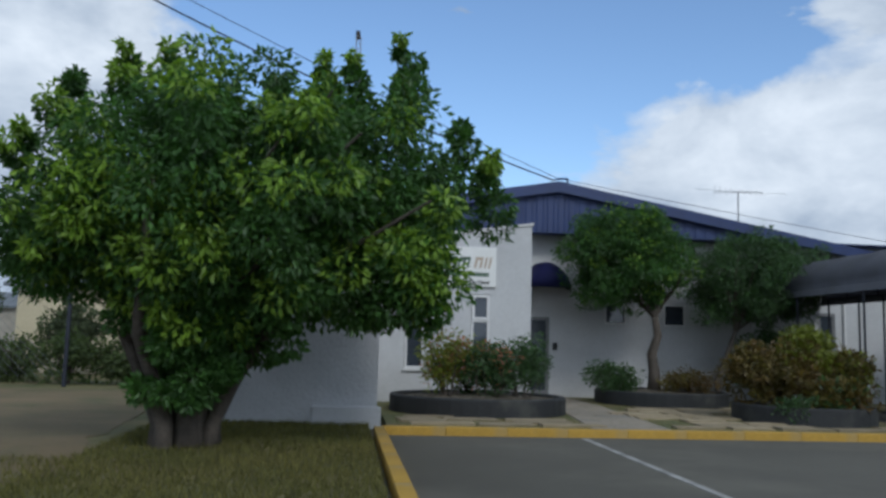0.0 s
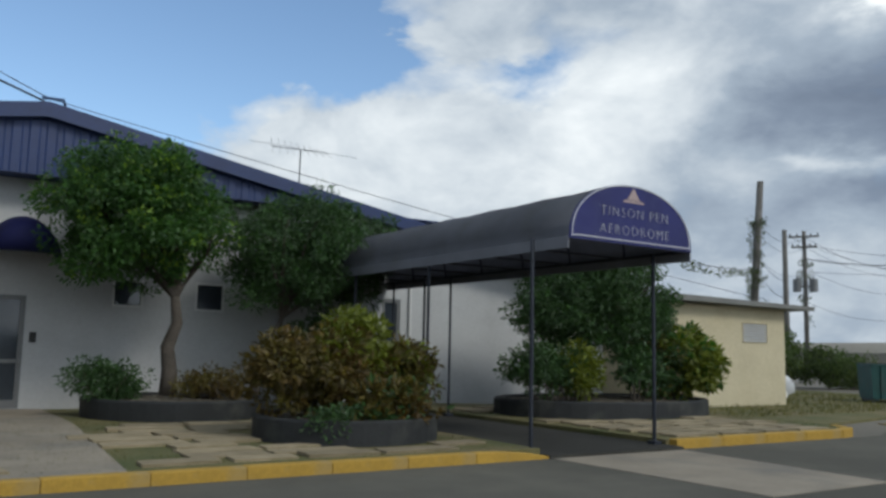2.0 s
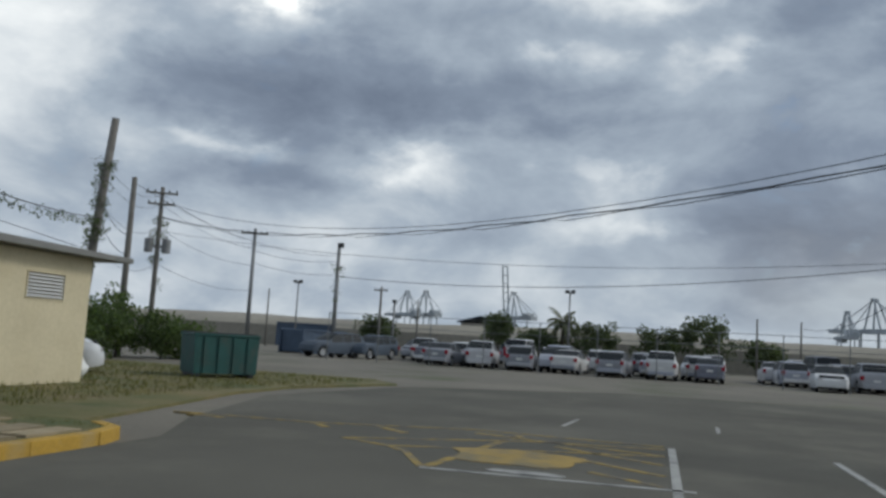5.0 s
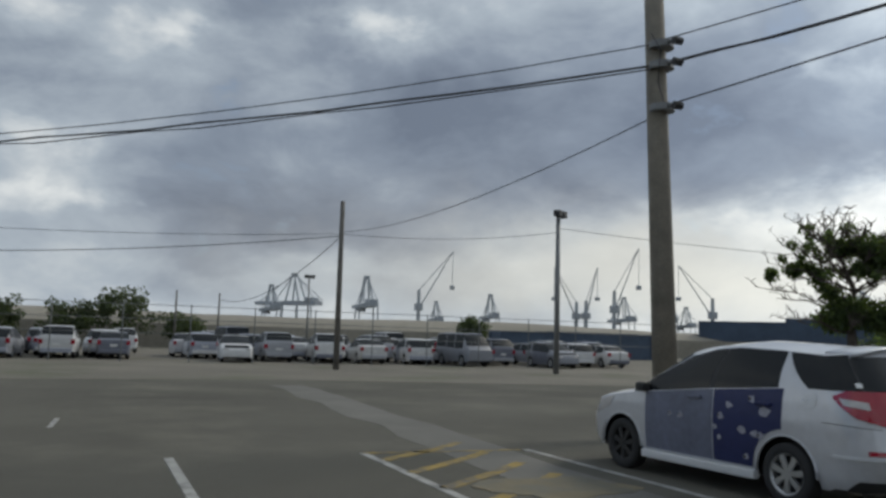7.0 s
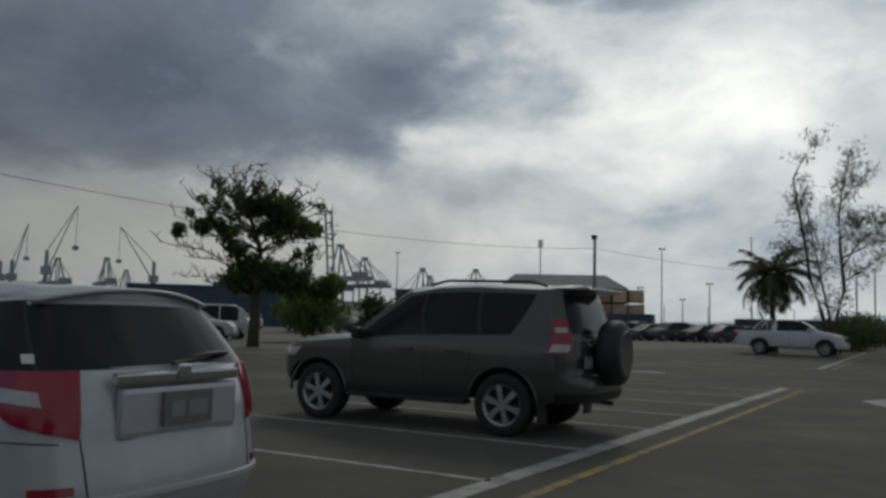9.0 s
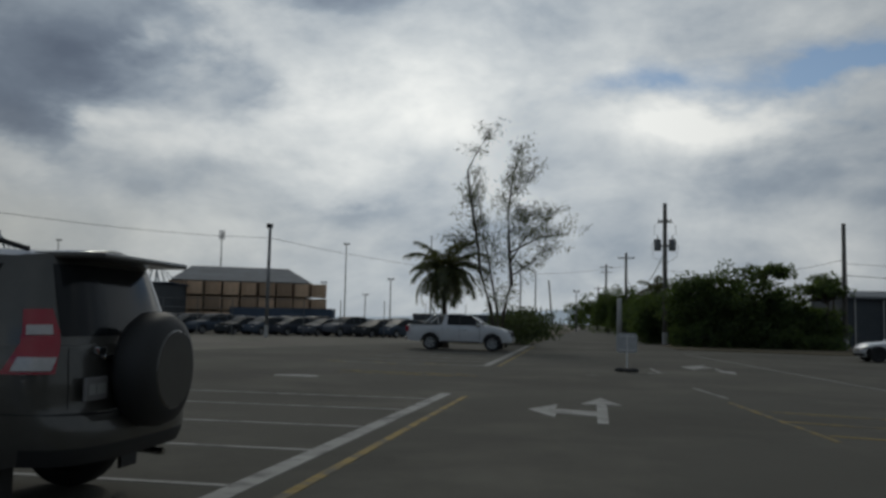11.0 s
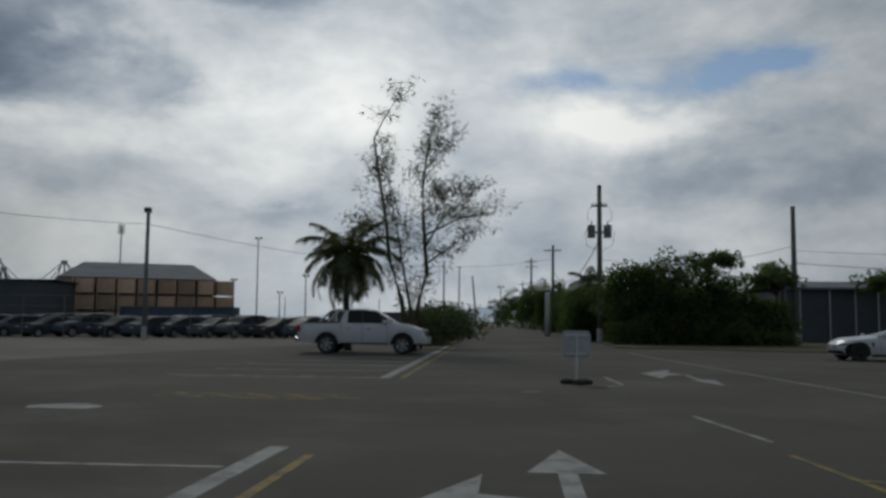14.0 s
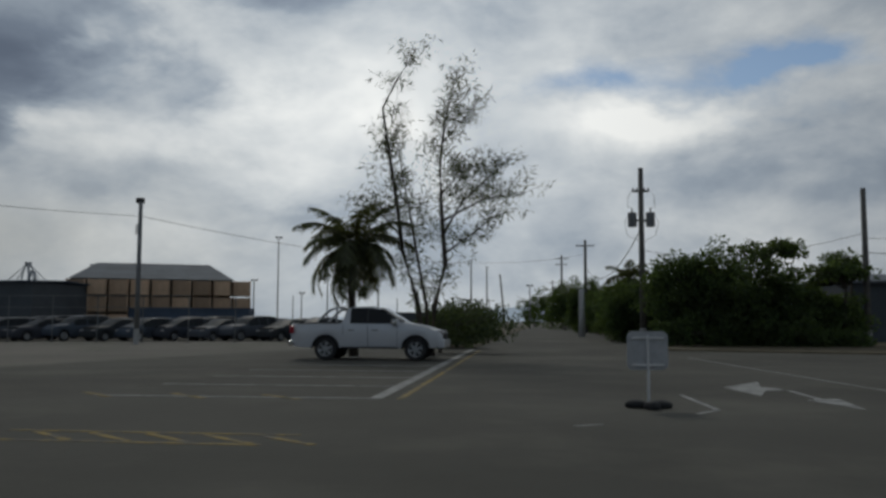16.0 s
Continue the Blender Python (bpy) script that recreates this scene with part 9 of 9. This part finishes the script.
def shed(x0, x1, y0, y1, z, wall, roof, label, rise=0.8):
    b = root("shed", pose(0, 0, 0), label, "building", kind="structure")
    part("wall", boxm(x0, x1, y0, y1, -0.1, z), wall, b)
    bm = bmesh.new()
    yc = (y0 + y1) / 2
    prism(bm, [(y0 - 0.4, z), (yc, z + rise), (y1 + 0.4, z), (y1 + 0.4, z + 0.15), (yc, z + rise + 0.15), (y0 - 0.4, z + 0.15)], "x", x0 - 0.4, x1 + 0.4)
    part("roof", bm, roof, b)
    return b


shed(112, 122, 27.3, 32.4, 4.0, FAR_WALL, CONTAINER_BLUE, "far pale store with a blue roof")
road_shed = shed(-34, -4.6, -84, -74, 3.9, DARK_SHED, SHED_ROOF, "dark roadside shed with a metal roof and pale posts", 0.7)
for x in (-20.2, -17.4, -14.6, -12.6, -10.9, -9.3, -7.5, -5.4):
    part("post", rodm((x, -73.75, -0.05), (x, -73.75, 3.86), 0.06, 0.06, 8), WHITEWASH, road_shed, "slim pale post")


def container(x, y, yaw, z=0.0, length=6.1, m=None, label="dark blue shipping container", ridge=True, h=2.6):
    c = root("shipping_container", pose(x, y, z, 0, 0, yaw), label, "container", "shipping containers")
    mt = m or CONTAINER_BLUE
    part("body", boxm(-length / 2 + 0.06, length / 2 - 0.06, -1.16, 1.16, 0.1, h - 0.06), mt, c)
    for sx in (-1, 1):
        for sy in (-1, 1):
            part("corner_post", boxm(sx * length / 2 - 0.08, sx * length / 2 + 0.08, sy * 1.2 - 0.08, sy * 1.2 + 0.08, 0, h), mt, c)
    for sy in (-1, 1):
        part("rail", boxm(-length / 2 + 0.081, length / 2 - 0.081, sy * 1.2 - 0.06, sy * 1.2 + 0.06, h - 0.12, h), mt, c)
        part("rail", boxm(-length / 2 + 0.081, length / 2 - 0.081, sy * 1.2 - 0.06, sy * 1.2 + 0.06, 0, 0.15), mt, c)
    return c


container(97.5, 47.0, -65)
container(68.2, 33.0, -22, length=4.4, h=1.75, m=CONTAINER_BLUE, label="low dark blue steel skip beside the parked cars")
container(85, -32.4, 90, h=2.5)
container(86, -41.0, 90, length=12.2, h=2.6)
# harbour warehouse behind the southern compound, with stacked containers before it
ware = root("warehouse", pose(71.7, -131.6, 0, 0, 0, 25), "far brown-walled warehouse with a hipped metal roof", "building", kind="structure")
part("wall", boxm(-10.1, 10.1, -6, 10.2, -0.1, 6.69), FAR_WALL, ware)
bm = bmesh.new()
v4 = [bm.verts.new(p) for p in ((-10.4, -7, 6.7), (10.0, -7, 6.7), (10.0, 12.8, 6.7), (-10.4, 12.8, 6.7))]
v2 = [bm.verts.new(p) for p in ((-7.6, 3, 9.3), (7.4, 3, 9.3))]
bm.faces.new((v4[0], v4[1], v2[1], v2[0]))
bm.faces.new((v4[2], v4[3], v2[0], v2[1]))
bm.faces.new((v4[1], v4[2], v2[1]))
bm.faces.new((v4[3], v4[0], v2[0]))
bm.faces.new(v4[::-1])
bmesh.ops.recalc_face_normals(bm, faces=bm.faces)
part("roof", bm, SHED_ROOF, ware)
first_box = None
for zz in range(3):
    for k in range(-1, 8):
        m = pose(71.7, -131.6, 0, 0, 0, 25) @ pose(-8.8 + k * 2.55, 12.45 - 0.35 * ((k + zz) % 2), 0.1 + zz * 2.2, 0, 0, 90) @ Matrix.Diagonal((1, 0.94, 1, 1))
        if first_box is None:
            first_box = container(0, 0, 0, 0, 4.2, CONTAINER_RUST, "rust-orange stacked crate container", h=2.05)
            first_box.matrix_basis = m
            first_box["group"] = "stacked orange containers"
        else:
            copy_thing(first_box, m)
shed(72.6, 86.7, -116, -104, 5.6, DARK_SHED, CONTAINER_BLUE, "long low dark shed with a blue roof", 0.25)
container(52, -100, 8, length=12.2, m=CONTAINER_BLUE, label="dark blue shipping container in the port yard")
container(38, -140, 0, length=12.2, m=DARK_SHED, label="dark grey shipping container in the port yard")
container(30, -142, 0, length=12.2, m=DARK_SHED, label="dark grey shipping container in the port yard")
for xx, yy in ((88.6, -73.2), (84.2, -77.3), (105.7, -78.2)):
    for level in (0, 1):
        container(xx, yy, 43, 2.6 * level, 6.1 if xx < 92 else 12.2, CONTAINER_BLUE, "blue-grey stacked shipping container beyond the almond tree")

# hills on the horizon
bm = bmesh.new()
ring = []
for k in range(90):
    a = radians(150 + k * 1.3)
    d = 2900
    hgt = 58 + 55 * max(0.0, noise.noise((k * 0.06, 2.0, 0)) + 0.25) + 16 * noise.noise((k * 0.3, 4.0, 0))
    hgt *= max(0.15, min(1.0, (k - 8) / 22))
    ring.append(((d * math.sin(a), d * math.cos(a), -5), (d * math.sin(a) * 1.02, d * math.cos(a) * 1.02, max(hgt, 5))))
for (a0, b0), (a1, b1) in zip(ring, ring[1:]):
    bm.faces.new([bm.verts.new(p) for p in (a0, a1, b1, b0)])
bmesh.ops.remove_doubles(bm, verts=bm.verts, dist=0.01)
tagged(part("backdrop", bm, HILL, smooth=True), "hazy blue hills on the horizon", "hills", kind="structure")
# yard seen left of the big tree
shed(-38, -24, 66, 74, 3.4, FAR_WALL, SHED_ROOF, "far pale house behind the wire fence", 1.2)
shed(-12.2, -7.0, 33, 38, 3.2, CREAM, SHED_ROOF, "pale cream house behind the wire fence", 0.8)
for i, (x, y, zc, r) in enumerate(((-12.4, 29.0, 2.3, 1.4), (-14.8, 28.6, 2.1, 1.3), (-6.0, 28.6, 2.9, 1.5), (-9.3, 30.5, 1.7, 1.2), (-4.0, 28.0, 2.6, 1.4))):
    wild_tree(x, y, "dark leafy yard tree behind the fence", (0, 0, zc), (r, 1.1, r * 0.75), 50, 160 + i, 0.1, 0.16, 60, LEAF_FAR, trunk_h=zc * 0.6, low=-0.9, size=(0.25, 0.5))
for i in range(11):
    wild_tree(-4.5 - i * 1.7, 25.6 + 0.4 * (i % 2), "dark low hedge shrub along the yard fence", (0, 0, 0.85), (1.3, 0.8, 0.8), 34, 140 + i, 0.06, 0.14, 70, LEAF_BELT, trunk_h=0.5, low=-1, name="hedge_shrub", size=(0.25, 0.45))
yard = root("yard_fence", pose(0, 0, 0), "chain-link fence on dark posts before a hedge", "fence", kind="structure")
for k in range(10):
    part("post", rodm((-7.5 - k * 2.4, 24.0, 0), (-7.5 - k * 2.4, 24.0, 3.6), 0.06), POST, yard)
bm = bmesh.new()
for k in range(100):
    x = -7.5 - k * 0.235
    for sg in (1, -1):
        xe = x + sg * 3.2
        if -31.2 < xe < -7.4:
            tube(bm, [(x, 24.0, 0.3), (xe, 24.0, 3.5)], 0.006, 3)
part("chain_link", bm, RUST_GALV, yard, "diagonal wire mesh")

# ---------------------------------------------------------------- pavers, grass
pave_root = root("paving", pose(0, 0, 0), "uneven stone pavers laid in rows with dry grass between", "paving", kind="structure")
rng = random.Random(44)
PAVER_MESHES = []
for k in range(6):
    bm = bmesh.new()
    corners = [(-0.5, -0.5), (0.0, -0.5), (0.5, -0.5), (0.5, 0.5), (0.05, 0.5), (-0.5, 0.5)]
    pts = [(px + rng.uniform(-0.03, 0.03), py + rng.uniform(-0.06, 0.06)) for px, py in corners]
    prism(bm, pts, "z", -0.5, 0.5)
    me = bpy.data.meshes.new("paver")
    bm.to_mesh(me)
    bm.free()
    me.materials.append(PAVER)
    PAVER_MESHES.append(me)


def in_ring(x, y):
    return any(((x - a) / (rx + 0.2)) ** 2 + ((y - b) / (ry + 0.2)) ** 2 < 1 for a, b, rx, ry in ((2.75, 17.2, 1.8, 1.75), (8.0, 20.7, 1.65, 1.65), (9.12, 16.0, 1.36, 1.3), (16.9, 18.6, 2.75, 1.85)))


count = 0
y = 14.0
while y < 20.6:
    d = rng.uniform(0.36, 0.46)
    for lo, hi in ((0.95, 10.8), (13.75, 19.0)):
        x = lo + rng.uniform(0, 0.3)
        while x < hi - 0.4:
            w = rng.uniform(0.75, 1.15)
            on_path = 4.0 + (y - 13.7) * 0.1 < x + w / 2 < 5.75 + (y - 13.7) * 0.09
            if not in_ring(x + w / 2, y + d / 2) and not on_path and x + w < hi and rng.random() < 0.95 and count < 300:
                ob = new("paver", PAVER_MESHES[rng.randrange(6)])
                ob.parent = pave_root
                ob.matrix_basis = Matrix.LocRotScale((x + w / 2, y + d / 2, PAVE_Z - 0.012 + rng.uniform(0, 0.012)), Euler((rng.uniform(-0.015, 0.015), rng.uniform(-0.015, 0.015), rng.uniform(-0.025, 0.025))), (w, d, 0.08))
                count += 1
            x += w + rng.uniform(0.05, 0.14)
    y += d + rng.uniform(0.05, 0.11)


def grass(name, regions, n, hgt, z, seed, label):
    rg = np.random.default_rng(seed)
    areas = np.array([(b - a) * (d - c) for a, b, c, d in regions])
    pick = rg.choice(len(regions), n, p=areas / areas.sum())
    reg = np.array(regions)[pick]
    x = reg[:, 0] + (reg[:, 1] - reg[:, 0]) * rg.random(n)
    yv = reg[:, 2] + (reg[:, 3] - reg[:, 2]) * rg.random(n)
    base = np.stack([x, yv, np.full(n, z)], 1)
    a = rg.uniform(0, 6.28, n)
    w = np.stack([np.cos(a), np.sin(a), np.zeros(n)], 1) * (hgt * 0.11)
    tip = base + np.stack([rg.normal(0, hgt * 0.4, n), rg.normal(0, hgt * 0.4, n), hgt * rg.uniform(0.4, 1.3, n)], 1)
    verts = np.stack([base - w, base + w, tip], 1).reshape(-1, 3)
    faces = np.arange(n * 3).reshape(-1, 3)
    return tagged(mesh_part(name, raw_mesh(name, verts.tolist(), faces.tolist()), GRASS), label, "grass", kind="stuff")


grass("grass", [(-3.0, 0.45, 7.1, 14.6), (-3.0, 0.45, 7.1, 14.6), (-4.2, -3.0, 7.1, 10.0)], 24000, 0.075, 0.06, 1, "patchy half-dry grass blades under the big tree")
grass("grass", [(0.9, 10.8, 13.8, 20.5), (13.7, 19.1, 14.0, 20.1)], 16000, 0.035, PAVE_Z, 2, "short dry grass between the pavers")
grass("grass", [(19.5, 30, 17.2, 30), (30, 36, 16.5, 30)], 12000, 0.10, 0.03, 3, "dry grass tufts beside the outbuilding")
